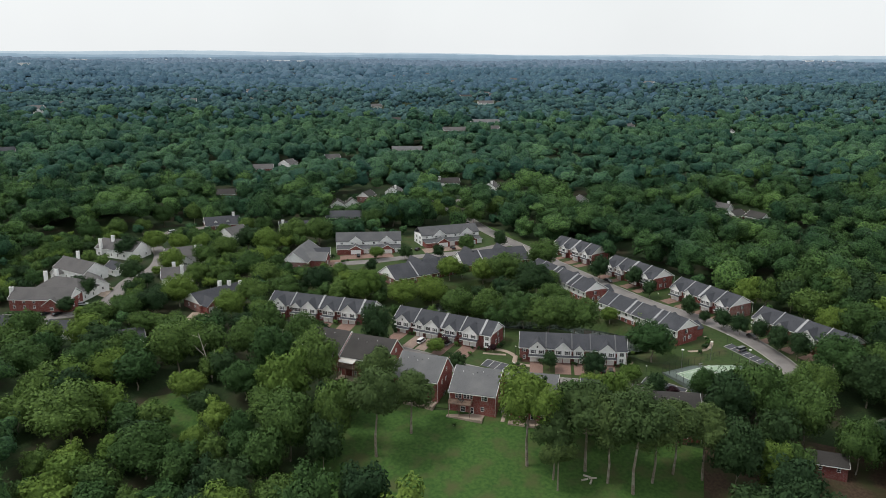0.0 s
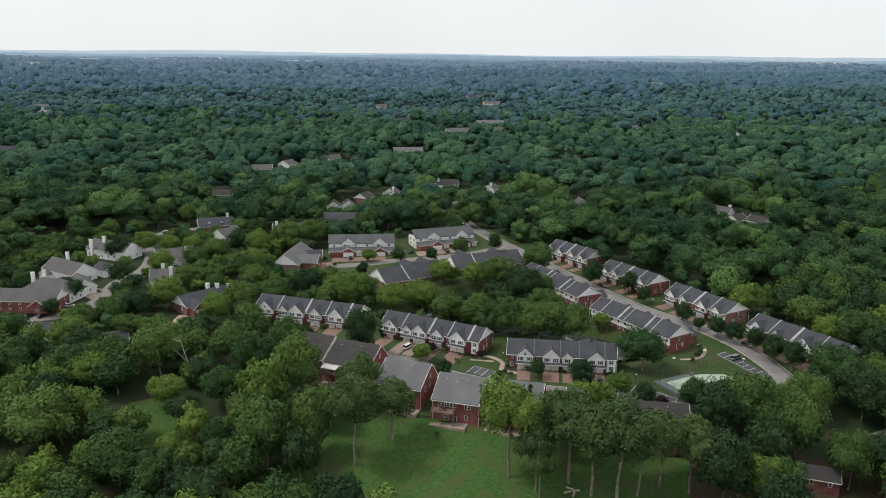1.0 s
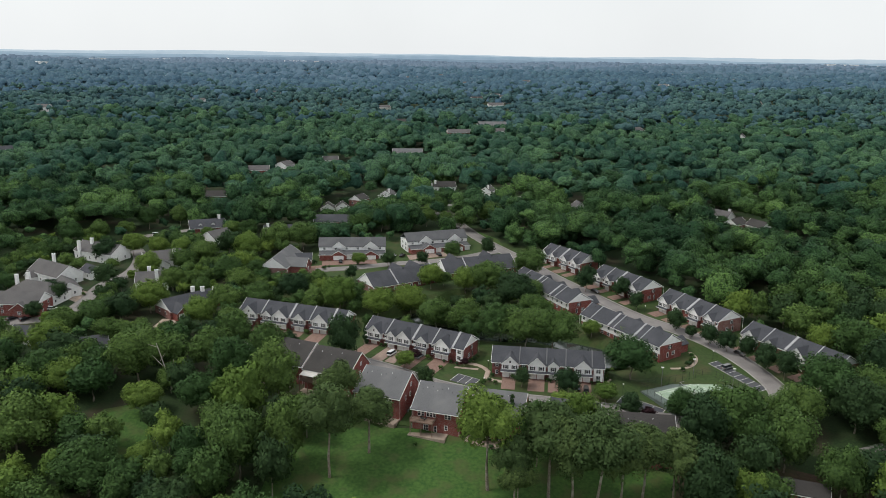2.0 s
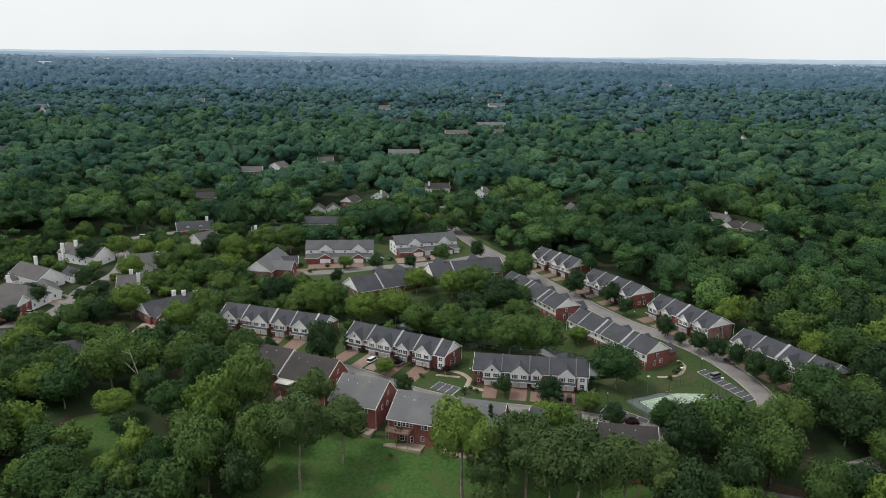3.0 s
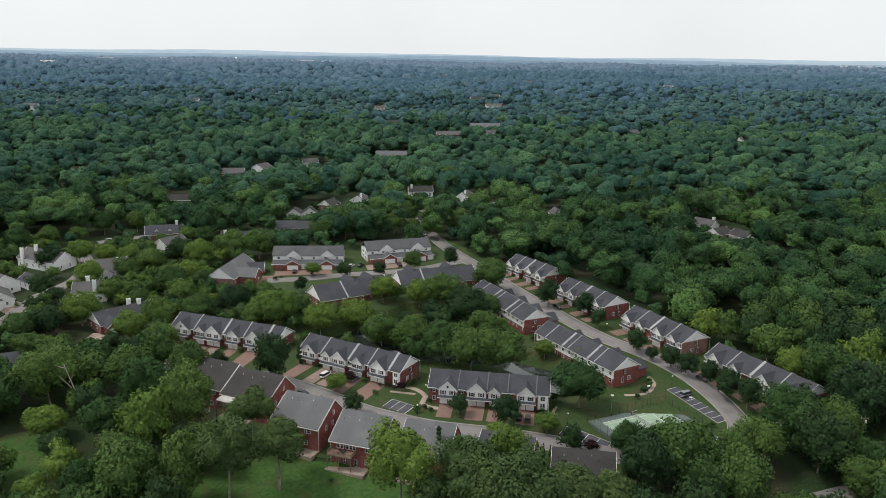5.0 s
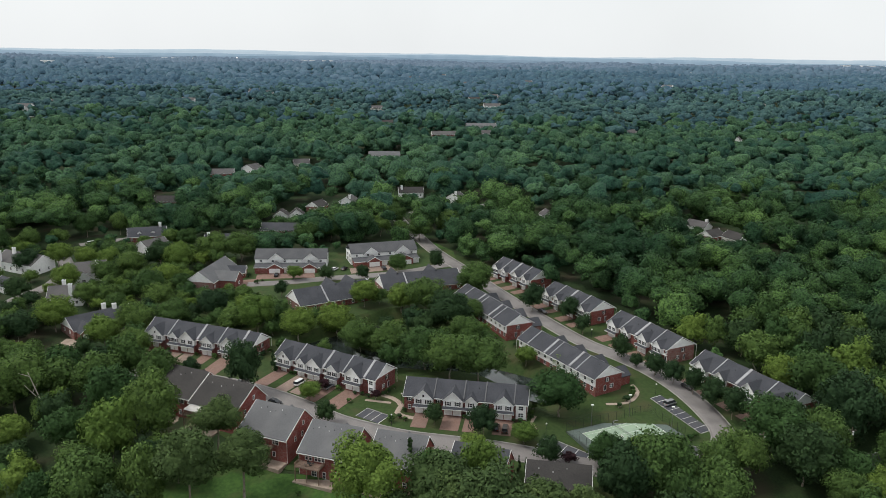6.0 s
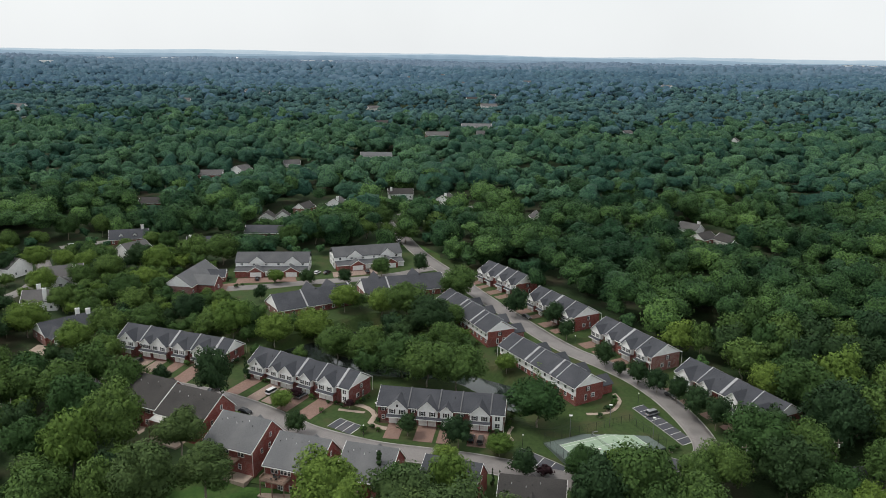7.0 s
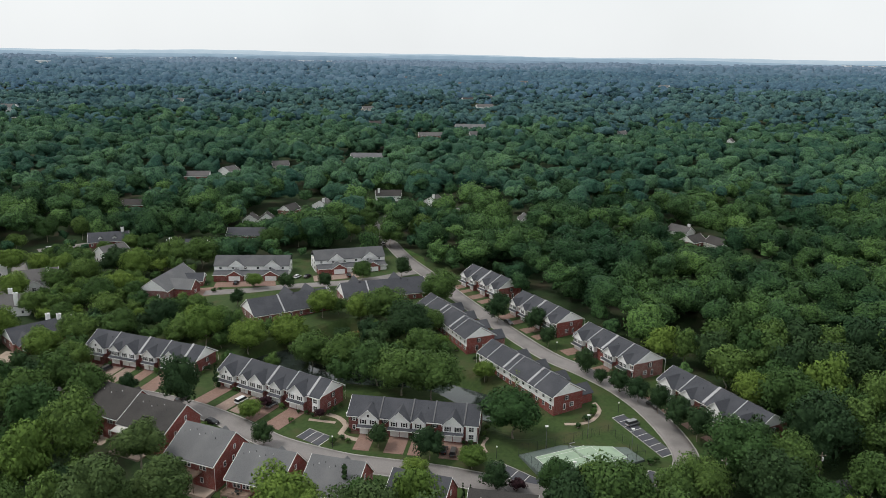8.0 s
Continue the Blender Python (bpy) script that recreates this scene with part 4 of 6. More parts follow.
# long houses and duplexes round the upper close
def long_house(x, y, ang, L, wall, label, z, walls_, peaks):
    """A long low house with party walls through its roof and gables on its far side."""
    D, H, rise = 15.5, 3.1, 4.8
    ob = house(x, y, ang, L, D, H, rise, wall, ROOF, label, gable=WHITE, z=z)
    for f in walls_:
        bm = slab(bmesh.new(), [[(-0.4, H - 0.1), (D / 2, H + rise + 0.05), (D / 2, H + rise + 0.5), (-0.4, H + 0.32)],
                                [(D / 2, H + rise + 0.05), (D + 0.4, H - 0.1), (D + 0.4, H + 0.32), (D / 2, H + rise + 0.5)]], f * L - 0.3, f * L + 0.3)
        part("parapet", bm, CAPSTONE, ob, "pale capped party wall")
    for f in peaks:
        a, b = f * L - 4.2, f * L + 4.2
        part("cross_gable", slab(cube(a, b, D * 0.6, D + 1.5, -1, H), [[(a, H), (b, H), (f * L, H + rise + 0.1)]], D * 0.6, D + 1.5, "y"), WHITE, ob, "white sided cross gable")
        part("cross_gable_roof", slab(bmesh.new(), gable_section(a, b, H, rise + 0.35, 0.35, 0.22), D * 0.45, D + 1.9, "y"), ROOF, ob)
    for f in (0.12, 0.3, 0.52, 0.8):
        part("roof_vent", rod(bmesh.new(), (f * L, D * 0.4, H + rise * 0.75), (f * L, D * 0.4, H + rise * 0.8 + 0.6), 0.1, 6), DARK_METAL, ob)
    return ob


duplex(-51.5, 408.0, 5.5, 34.5, 16.3, "white sided duplex above a red brick garage front")
duplex(-6.0, 418.0, 21.0, 34.0, 17.2, "white and red brick duplex at the head of the close")
long_house(-17.3, 350.4, 34, 35, BRICK_D, "low dark brick house with a broad charcoal roof", 14.4, (0.36, 0.98), (0.55, 0.82))
long_house(15.3, 372.6, 22.5, 37, BRICK, "long brick house with a charcoal roof and white gables", 15.3, (0.3,), (0.22, 0.72))
house(-62.5, 377.5, 84, 29, 13, 3.8, 4.6, BRICK_D, ROOF_G, "grey roofed house with white gables at the close", gable=WHITE, wing=(6, 9, 8), z=14.6)
house(-63.5, 396, 8, 10, 8, 2.8, 2.4, BRICK, ROOF, "small dark roofed garage wing with white doors", gable=WHITE, z=15.0)

# brick houses between the lawn and the street, seen from behind
def lawn_house(x, y, ang, L, roof, label, deck, awning=False, cross=False):
    """A brick house that falls to a lower storey behind, with a long rear roof."""
    D, H, rise, low = 14.5, 2.7, 5.2, -4.6
    note(x, y, ang, L, D)
    a = radians(ang)
    z = ground_at(x + math.cos(a) * L / 2 - 0.0 * D, y + math.sin(a) * L / 2) + 4.6
    ob = thing("brick_house", pose(x, y, z, 0, 0, ang), label, "house", "brick houses by the lawn")
    part("wall", cube(0, L, 0.4, D, low - 2.5, H), BRICK, ob, "red brick wall")
    part("roof", slab(bmesh.new(), gable_section(0, D, H, rise, 0.5, 0.25, 0.65), -0.15, L + 0.15), roof, ob)
    for x0 in (0.08, L - 0.08):
        part("gable", slab(bmesh.new(), [[(0.4, H - 0.02), (D - 0.1, H - 0.02), (D * 0.65, H + rise - 0.12)]], x0 - 0.075, x0 + 0.075), BRICK, ob, "red brick gable")
    for x0 in (-0.24, L + 0.15):
        part("rake_board", slab(bmesh.new(), gable_section(0, D, H - 0.03, rise, 0.54, 0.3, 0.65), x0, x0 + 0.09), TRIM, ob)
    part("gutter", cube(-0.2, L + 0.2, -0.62, -0.5, H - 0.42, H - 0.2), TRIM, ob)
    for x0 in (0.12, L - 0.12):
        part("downpipe", rod(bmesh.new(), (x0, 0.28, low), (x0, 0.28, H - 0.3), 0.06, 5), TRIM, ob)
    for k, px in enumerate((0.1, 0.19, 0.3, 0.41, 0.5, 0.62, 0.73)):
        q = 0.45 + 0.04 * (k % 3)
        part("roof_vent", rod(bmesh.new(), (px * L, D * q, H + rise * q / 0.65), (px * L, D * q, H + rise * q / 0.65 + 0.6), 0.08, 6), TRIM if k % 2 else DARK_METAL, ob)
    # front porch gable and the ridge's snow-white end
    part("porch_roof", slab(bmesh.new(), gable_section(L * 0.25, L * 0.7, H - 0.6, 2.9, 0.3, 0.2), D * 0.7, D + 1.5, "y"), roof, ob)
    part("porch_wall", cube(L * 0.27, L * 0.68, D - 0.2, D + 1.1, -3, H - 0.5), BRICK, ob)
    for cx, w, zz, h in ((0.16 * L, 1.0, 0.3, 1.9), (0.235 * L, 1.0, 0.3, 1.9), (0.34 * L, 1.0, 0.4, 1.7), (0.41 * L, 1.0, 0.4, 1.7), (0.48 * L, 1.0, 0.4, 1.7), (0.72 * L, 0.9, 0.35, 1.6), (0.785 * L, 1.2, 0.35, 1.6), (0.72 * L, 1.1, -3.4, 1.6), (0.3 * L, 1.6, -4.3, 2.0), (0.5 * L, 1.0, -4.5, 2.1)):
        window(ob, cx, 0.39, zz, w, h)
    for s, x0 in (("+x", L + 0.01), ("-x", -0.01)):
        window(ob, x0, D * 0.55, 0.4, 1.0, 1.6, s), window(ob, x0, D * 0.6, 3.6, 0.9, 1.4, s), window(ob, x0, D * 0.3, 0.4, 1.0, 1.6, s)
    if cross:
        a, b = L * 0.3, L * 0.72
        part("rear_gable", slab(cube(a, b, -1.2, 2.0, low, H), [[(a, H), (b, H), ((a + b) / 2, H + 3.0)]], -1.2, 2.0, "y"), BRICK, ob, "red brick rear gable")
        part("rear_gable_roof", slab(bmesh.new(), gable_section(a, b, H, 3.2, 0.35, 0.2), -1.7, D * 0.5, "y"), roof, ob)
        window(ob, (a + b) / 2, -1.21, 0.4, 1.4, 1.6)
    if awning:
        part("awning", slab(bmesh.new(), [[(-3.2, H - 1.0), (0.38, H - 0.5), (0.38, H - 0.4), (-3.2, H - 0.9)]], 0.5, 6.5), CREAM, ob, "pale sloping awning")
        for px in (0.6, 6.3):
            part("awning_post", rod(bmesh.new(), (px, -3.1, -0.2), (px, -3.1, H - 0.95), 0.05, 6), TRIM, ob)
    if deck:
        d0, d1, dz = deck
        dk = part("deck", cube(d0, d1, -3.4, 0.38, -0.32, -0.12), DECK, ob, "weathered timber deck on posts")
        for px in np.linspace(d0 + 0.15, d1 - 0.15, 3):
            part("deck_post", cube(px - 0.11, px + 0.11, -3.3, -3.08, low - 1.0, -0.3), DECK, dk)
        for q0, q1, r0, r1 in ((d0, d1, -3.4, -3.3), (d0, d0 + 0.1, -3.3, 0.3), (d1 - 0.1, d1, -3.3, 0.3)):
            bm = cube(q0, q1, r0, r1, 0.85, 0.95)
            box(bm, q0, q1, r0, r1, -0.05, 0.03)
            long_x = q1 - q0 > 1
            for t in np.arange(0.05, (q1 - q0 if long_x else r1 - r0) - 0.05, 0.22):
                box(bm, q0 + t if long_x else q0 + 0.03, q0 + t + 0.05 if long_x else q1 - 0.03, r0 + 0.03 if long_x else r0 + t, r1 - 0.03 if long_x else r0 + t + 0.05, 0.03, 0.85)
            part("railing", bm, DECK, dk)
        part("patio", cube(d0 - 0.5, d1 + 4.0, -3.8, 0.38, low - 1.5, low + 0.06), PATHWAY, ob, "pale flagged patio")
        if dz:
            tb = thing("patio_table", pose(x, y, z, 0, 0, ang) @ pose((d0 + d1) / 2, -1.5, -0.12), "dark round table on the timber deck", "table")
            part("tabletop", rod(bmesh.new(), (0, 0, 0.7), (0, 0, 0.75), 0.6, 14), DARK_METAL, tb)
            part("pedestal", rod(bmesh.new(), (0, 0, 0), (0, 0, 0.7), 0.06, 8), DARK_METAL, tb)
            for k in range(4):
                ch = thing("patio_chair", pose(x, y, z, 0, 0, ang) @ pose((d0 + d1) / 2, -1.5, -0.12, 0, 0, 90 * k + 45) @ pose(0, -1.0, 0), "dark metal chair beside the deck table", "chair", "deck chairs")
                part("seat", cube(-0.25, 0.25, -0.25, 0.25, 0.4, 0.46), DARK_METAL, ch)
                part("backrest", cube(-0.25, 0.25, -0.3, -0.25, 0.4, 0.95), DARK_METAL, ch)
                for lx in (-0.21, 0.21):
                    for ly in (-0.21, 0.21):
                        part("leg", cube(lx - 0.02, lx + 0.02, ly - 0.02, ly + 0.02, 0, 0.4), DARK_METAL, ch)
    return ob


lawn_house(-47.7, 269.6, -23, 15.5, ROOF_B, "red brick house with weathered brown roof and timber deck", (2, 8, False))
lawn_house(-32.5, 260.6, -23, 17.5, ROOF_B, "red brick house with stained dark brown roof", (0.3, 7.0, False), True)
lawn_house(-13.6, 246.9, -21, 16.3, ROOF_G, "red brick house with grey roof beside the lawn", (6, 12, False))
lawn_house(5.4, 238.2, -17, 15.6, ROOF_G, "red brick house with grey roof, raised deck and patio", (0.6, 8.0, True))
lawn_house(24.9, 234.4, -13.5, 14.8, ROOF_G, "red brick house with grey roof behind a tall tree", (0.6, 9.0, True))
lawn_house(46.2, 230.5, -16, 15.5, ROOF, "brick house with dark roof under tall trees", (3, 9, False))
lawn_house(66.8, 223.6, -8, 17.0, ROOF_B, "brick house with brown roof hidden by trees", None, cross=True)
house(107, 210, -20, 15, 8, 2.7, 2.0, BRICK_D, ROOF_B, "dark house in deep shade under tall trees", z=0.6)
house(160, 238, 25, 14, 11, 3.2, 3.4, CREAM, ROOF, "dark roofed house among trees by the lane", z=5.0)

# left estate: taupe roofs and tall white chimneys
house(-185, 329.5, -3, 27, 12, 5.0, 3.6, BRICK, ROOF_T, "brick and white house with taupe roof and white chimneys", chimneys=((-0.6, 4, 9.2),), wing=(16, 8, 2), gable=WHITE)
house(-181, 345, -18, 24, 13, 4.4, 4.6, WHITE, ROOF_T, "white sided house with taupe roof and twin chimneys", hip=True, chimneys=((1.0, 6, 10.8), (3.0, 10.5, 10.8)))
house(-186, 374, -32, 24, 13, 4.4, 4.2, WHITE, ROOF_T, "white sided house with broad taupe gable roof", chimneys=((3.5, 11.5, 10.5),), wing=(2, 6, 3))
house(-170, 362, -52, 18, 10, 3.0, 3.2, WHITE, ROOF_T, "white garage house with taupe roof on the lane", wing=(10, 7, 3), garage=True)
house(-163, 378, -35, 9, 8, 3.0, 2.6, WHITE, ROOF, "small dark roofed garage beside the lane")
house(-178, 405, -22, 25, 13, 4.4, 3.8, WHITE, ROOF_T, "white house with taupe roof behind round trees", chimneys=((4, -0.3, 9.6), (7.5, 5, 10.4)))
house(-133, 384, 30, 18, 12, 4.8, 3.6, WHITE, ROOF_T, "white gabled house with a tall white chimney", chimneys=((14, 0.5, 9.8),), wing=(4, 7, 3))
house(-128, 358, 15, 14, 11, 4.0, 3.6, WHITE, ROOF_T, "small white gabled house with tall chimneys", chimneys=((9.5, 0.5, 9.6), (5.5, 8, 9.4)))
house(-101, 326.5, 48, 24, 13, 3.0, 3.8, BRICK, ROOF, "dark roofed brick house with white chimneys", chimneys=((16, 9, 8.6), (19, 6, 8.6), (22.5, 2.0, 8.6)), wing=(1, 7.5, 4), garage=True)
house(-127, 288, 28, 15, 10, 3.0, 3.0, WHITE, ROOF, "white house with dark roof deep among trees", chimneys=((1.5, 3, 7.4),))
house(-157, 302, -10, 13, 9, 3.0, 2.8, WHITE, ROOF, "dark roofed garage block by the parking court")
house(-188, 306, 0, 16, 9, 3.0, 2.8, WHITE, ROOF, "dark roofed house at the edge of the estate")
house(-134, 455, 22, 20, 12, 3.0, 3.8, BRICK_D, ROOF, "dark roofed house with white dormers by the lane", dormers=(6, 13), chimneys=((17, 6, 9.0),))
house(-112, 428, 60, 14, 10, 4.4, 3.2, WHITE, ROOF_T, "white gabled house half hidden by trees")

# houses showing among the woods, by their middles
for x, y, ang, L, D, wall, roof, lab in (
        (-53, 478, 4, 25, 12, BRICK_D, ROOF, "broad dark slate roofed house among trees"),
        (-80, 453, 12, 20, 11, BRICK_D, ROOF, "dark roofed house with a white chimney"),
        (-63, 513, 96, 9, 9, WHITE, ROOF_B, "small white gabled house among trees"),
        (-54, 516, 100, 8, 8, WHITE, ROOF_B, "white gabled garage beside a drive"),
        (-46, 540, 70, 12, 9, BRICK, ROOF_B, "brick and white gabled house by the drive"),
        (-28, 556, 82, 12, 10, WHITE, ROOF_T, "cream house with a broad white gable"),
        (11, 590, 10, 17, 10, WHITE, ROOF_B, "white house with brown roof and chimney on the wooded hill"),
        (43, 574, 70, 12, 9, WHITE, ROOF_T, "small white house above the far road"),
        (-147, 549, 6, 16, 9, BRICK, ROOF_B, "low brick house with a red brown roof in a clearing"),
        (-141, 648, 10, 18, 10, BRICK, ROOF_T, "long red brick house on the hill"),
        (-124, 672, 68, 13, 11, WHITE, ROOF_T, "white gabled house beside the hill road"),
        (-90, 702, 20, 13, 9, CREAM, ROOF_T, "small pale roofed house on the hill"),
        (-25, 755, 4, 28, 11, WHITE, ROOF_G, "long pale roofed house far in the woods"),
        (24, 905, 8, 26, 13, BRICK, ROOF_T, "red brick house with a lawn far in the woods"),
        (66, 1012, 5, 36, 12, CREAM, ROOF_G, "long low pale building far in the woods"),
        (238, 966, 40, 14, 10, BRICK, ROOF_T, "tall brick house far in the woods"),
        (201, 474, 115, 13, 9, CREAM, ROOF_B, "brown roofed house with a cream gable in deep woods"),
        (189, 480, 40, 12, 9, BRICK, ROOF_B, "brown roofed brick house in the deep woods"),
        (188, 502, 130, 13, 8, WHITE, ROOF_T, "white sided house among dark woods"),
        (101, 524, 100, 9, 8, WHITE, ROOF_T, "white gable glimpsed in the woods"),
        (-400, 738, 40, 18, 10, WHITE, ROOF, "white house at the edge of the woods"),
        (-92, 1275, 30, 18, 12, CREAM, ROOF_T, "tall pale house far in the woods"),
        (-50, 1036, 20, 18, 11, BRICK_D, ROOF_B, "brown roofed house far in the woods"),
        (61, 1500, 20, 22, 12, BRICK, ROOF_B, "red brick house far in the woods"),
        (88, 1340, 10, 26, 12, WHITE, ROOF_T, "white house far in the woods"),
        (340, 900, 60, 9, 7, WHITE, ROOF_T, "white gable deep in the woods"),
        (71, 922, 10, 11, 8, WHITE, ROOF_T, "small white house among far trees")):
    a = radians(ang)
    tall_ = 3.4 if y < 600 else 4.0 if y < 800 else 5.4
    house(x - math.cos(a) * L / 2 + math.sin(a) * D / 2, y - math.sin(a) * L / 2 - math.cos(a) * D / 2, ang, L, D, tall_, 3.0, wall, roof, lab,
          z=ground_at(x, y) + 0.4, chimneys=((2.0, 3.0, tall_ + 4.4),) if wall is WHITE and y < 620 and L > 11 or (x, y) == (-80, 453) else ())


# ---- driveways and walks ----
def local(row, u, v):
    p = row.matrix_basis @ Vector((u, v, 0))
    return (p.x, p.y)


def strip(row, a, b, v0, v1, mat, label, name="driveway", up=0.11, category="driveway"):
    return drape(name, [local(row, a, v0), local(row, b, v0), local(row, b, v1), local(row, a, v1)], mat, label, up=up, category=category)


for row, L, reach in ((ROW_A, 47.3, -14.0), (ROW_B, 43.2, -13.0)):
    strip(row, 0.05 * L, 0.17 * L, reach, -1.0, PAVER, "brown paved driveway to a townhouse garage")
    strip(row, 0.255 * L, 0.365 * L, reach, -1.0, PAVER_PALE, "pale paved driveway to a townhouse garage")
    strip(row, 0.385 * L, 0.48 * L, reach + 1, -1.0, PAVER_PALE, "pale paved driveway to a townhouse garage")
    strip(row, 0.555 * L, 0.655 * L, reach, -1.0, PAVER, "brown paved driveway to a townhouse garage")
    strip(row, 0.73 * L, 0.87 * L, reach, -1.0, PAVER, "red brown brick driveway to a townhouse garage")
    strip(row, 0.03 * L, 0.98 * L, -1.2, 0.2, MULCH, "brown mulch bed along the front", "planting_bed", 0.07, "planting bed")
    strip(row, 0.655 * L, 0.73 * L, -9.0, -1.4, TURF, "small mown lawn between driveways", "lawn_patch", 0.06, "lawn")
for a, b, mat in ((0.105, 0.225, PAVER), (0.335, 0.48, PAVER), (0.51, 0.6, PAVER), (0.74, 0.885, PAVER)):
    strip(ROW_C, a * 39.3, b * 39.3, -9.5, -1.0, mat, "red brown brick driveway to a townhouse garage")
strip(ROW_C, 1, 38, -1.2, 0.2, MULCH, "brown mulch bed along the front", "planting_bed", 0.07, "planting bed")
strip(ROW_C, 0.235 * 39.3, 0.325 * 39.3, -8.5, -1.4, TURF, "mown lawn between brick driveways", "lawn_patch", 0.06, "lawn")
drape("driveway", [(-48, 395), (-20, 397), (-22, 404), (-49, 402)], PAVER, "red brown forecourt before the duplex garages", up=0.1, category="driveway")
drape("driveway", [(-4, 404), (16, 412), (13, 420), (-6, 412)], PAVER_PALE, "pale forecourt before the duplex garages", up=0.11, category="driveway")
ribbon("road", [(-50, 388), (-30, 391), (-12, 397), (6, 402), (24, 410), (38, 420), (46, 424)], 6.5, STREET, "grey road of the upper close", up=0.07)
drape("driveway", [(-58, 383), (-46, 385), (-46, 396), (-57, 394)], PAVER, "brown paved court beside the grey roofed house", category="driveway")
drape("driveway", [(-160, 352), (-150, 345), (-148, 356), (-157, 362)], PATHWAY, "pale concrete driveway on the lane", category="driveway")
drape("driveway", [(-106, 319), (-97, 319), (-95, 327), (-105, 328)], PATHWAY, "pale concrete apron before garages", up=0.11, category="driveway")
ribbon("garden_path", [(24, 281), (28, 279), (31, 274.5), (30, 270), (33, 267.5), (37, 266.6)], 1.8, PATHWAY, "curved pale path between the rows", up=0.1, category="path")
ribbon("garden_path", [(27.5, 276), (23, 276.8), (19, 277.5)], 1.2, PATHWAY, "pale path to an end door", up=0.1, category="path")
ribbon("garden_path", [(22.5, 232), (24, 238), (24.5, 246)], 1.2, PATHWAY, "pale path between two brick houses", up=0.1, category="path")
ribbon("garden_path", [(73, 262), (72, 266), (73.5, 270)], 1.0, PATHWAY, "short brown path beside the end house", up=0.1, category="path")
ribbon("garden_path", [(97, 279), (102, 279.5), (106, 282), (109, 288), (108, 293)], 1.3, PATHWAY, "curved pale path round the end house", up=0.1, category="path")
for x, y, ang, L, z, D in ((63.8, 406.4, -55.5, 29.0, 0, 0), (84.5, 371.6, -58.5, 32.0, 0, 0), (106.9, 338.0, -60.5, 33.8, 0, 0), (129.8, 301.8, -61.5, 35.0, 0, 0)):
    m = pose(x, y, 0, 0, 0, ang)
    for a, b in ((0.05, 0.2), (0.29, 0.4), (0.56, 0.71), (0.8, 0.93)):
        q = [m @ Vector((u * L, v, 0)) for u, v in ((a, -7.5), (b, -7.5), (b, -1), (a, -1))]
        drape("driveway", [(p.x, p.y) for p in q], PAVER, "brown brick driveway off the estate road", up=0.11, category="driveway")


# ---- trees ----
def unit(v):
    return v / np.maximum(np.linalg.norm(v, axis=-1, keepdims=True), 1e-9)


def cards(rng, p, nrm, size):
    """Leaf sprays: small three-cornered blades at places p, facing nrm."""
    n = len(p)
    t = unit(np.cross(nrm, rng.normal(size=(n, 3))))
    b = np.cross(nrm, t)
    s = size * rng.uniform(0.6, 1.45, (n, 1))
    k = rng.uniform(0.65, 1.1, (n, 1))
    fold = 0.35 * s * nrm
    v = np.stack([p + t * s * 1.25, p + b * s * k - 0.5 * t * s - fold, p - b * s * k - 0.6 * t * s - fold], 1).reshape(-1, 3)
    return v, np.arange(3 * n).reshape(n, 3)


G_ = (1 + 5 ** 0.5) / 2
BALL_V = unit(np.array([(s * a, t * b, 0) for s, t in ((1, 1), (1, -1), (-1, 1), (-1, -1)) for a, b in ((1, G_),)] + [(0, s, t * G_) for s in (1, -1) for t in (1, -1)] + [(s * G_, 0, t) for s in (1, -1) for t in (1, -1)], float))
BALL_F = np.array([(i, j, k) for i in range(12) for j in range(i + 1, 12) for k in range(j + 1, 12) if max(np.linalg.norm(BALL_V[i] - BALL_V[j]), np.linalg.norm(BALL_V[j] - BALL_V[k]), np.linalg.norm(BALL_V[i] - BALL_V[k])) < 1.1])
flip = np.einsum("ij,ij->i", np.cross(BALL_V[BALL_F[:, 1]] - BALL_V[BALL_F[:, 0]], BALL_V[BALL_F[:, 2]] - BALL_V[BALL_F[:, 0]]), BALL_V[BALL_F].mean(1)) < 0
BALL_F[flip] = BALL_F[flip][:, ::-1]


def geodesic(f):
    """Points and faces of a ball, each of the twenty sides cut f times."""
    ids, verts, faces = {}, [], []
    for a, b, c in BALL_V[BALL_F]:
        at = {}
        for i in range(f + 1):
            for j in range(f + 1 - i):
                p = unit(a * (f - i - j) + b * i + c * j)
                key = tuple(np.round(p, 4))
                if key not in ids:
                    ids[key] = len(verts)
                    verts.append(p)
                at[i, j] = ids[key]
        for i in range(f):
            for j in range(f - i):
                faces.append((at[i, j], at[i + 1, j], at[i, j + 1]))
                if i + j < f - 1:
                    faces.append((at[i + 1, j], at[i + 1, j + 1], at[i, j + 1]))
    return np.array(verts), np.array(faces)


def reach_of(d, c, r):
    """How far a crown of round lobes reaches in the directions d from its middle, and the lobe met there."""
    along = d @ c.T
    disc = along ** 2 - (c ** 2).sum(1) + r ** 2
    t = np.where(disc > 0, along + np.sqrt(np.maximum(disc, 0)), 0.0)
    return np.maximum(t.max(1), 0.42), t.argmax(1)


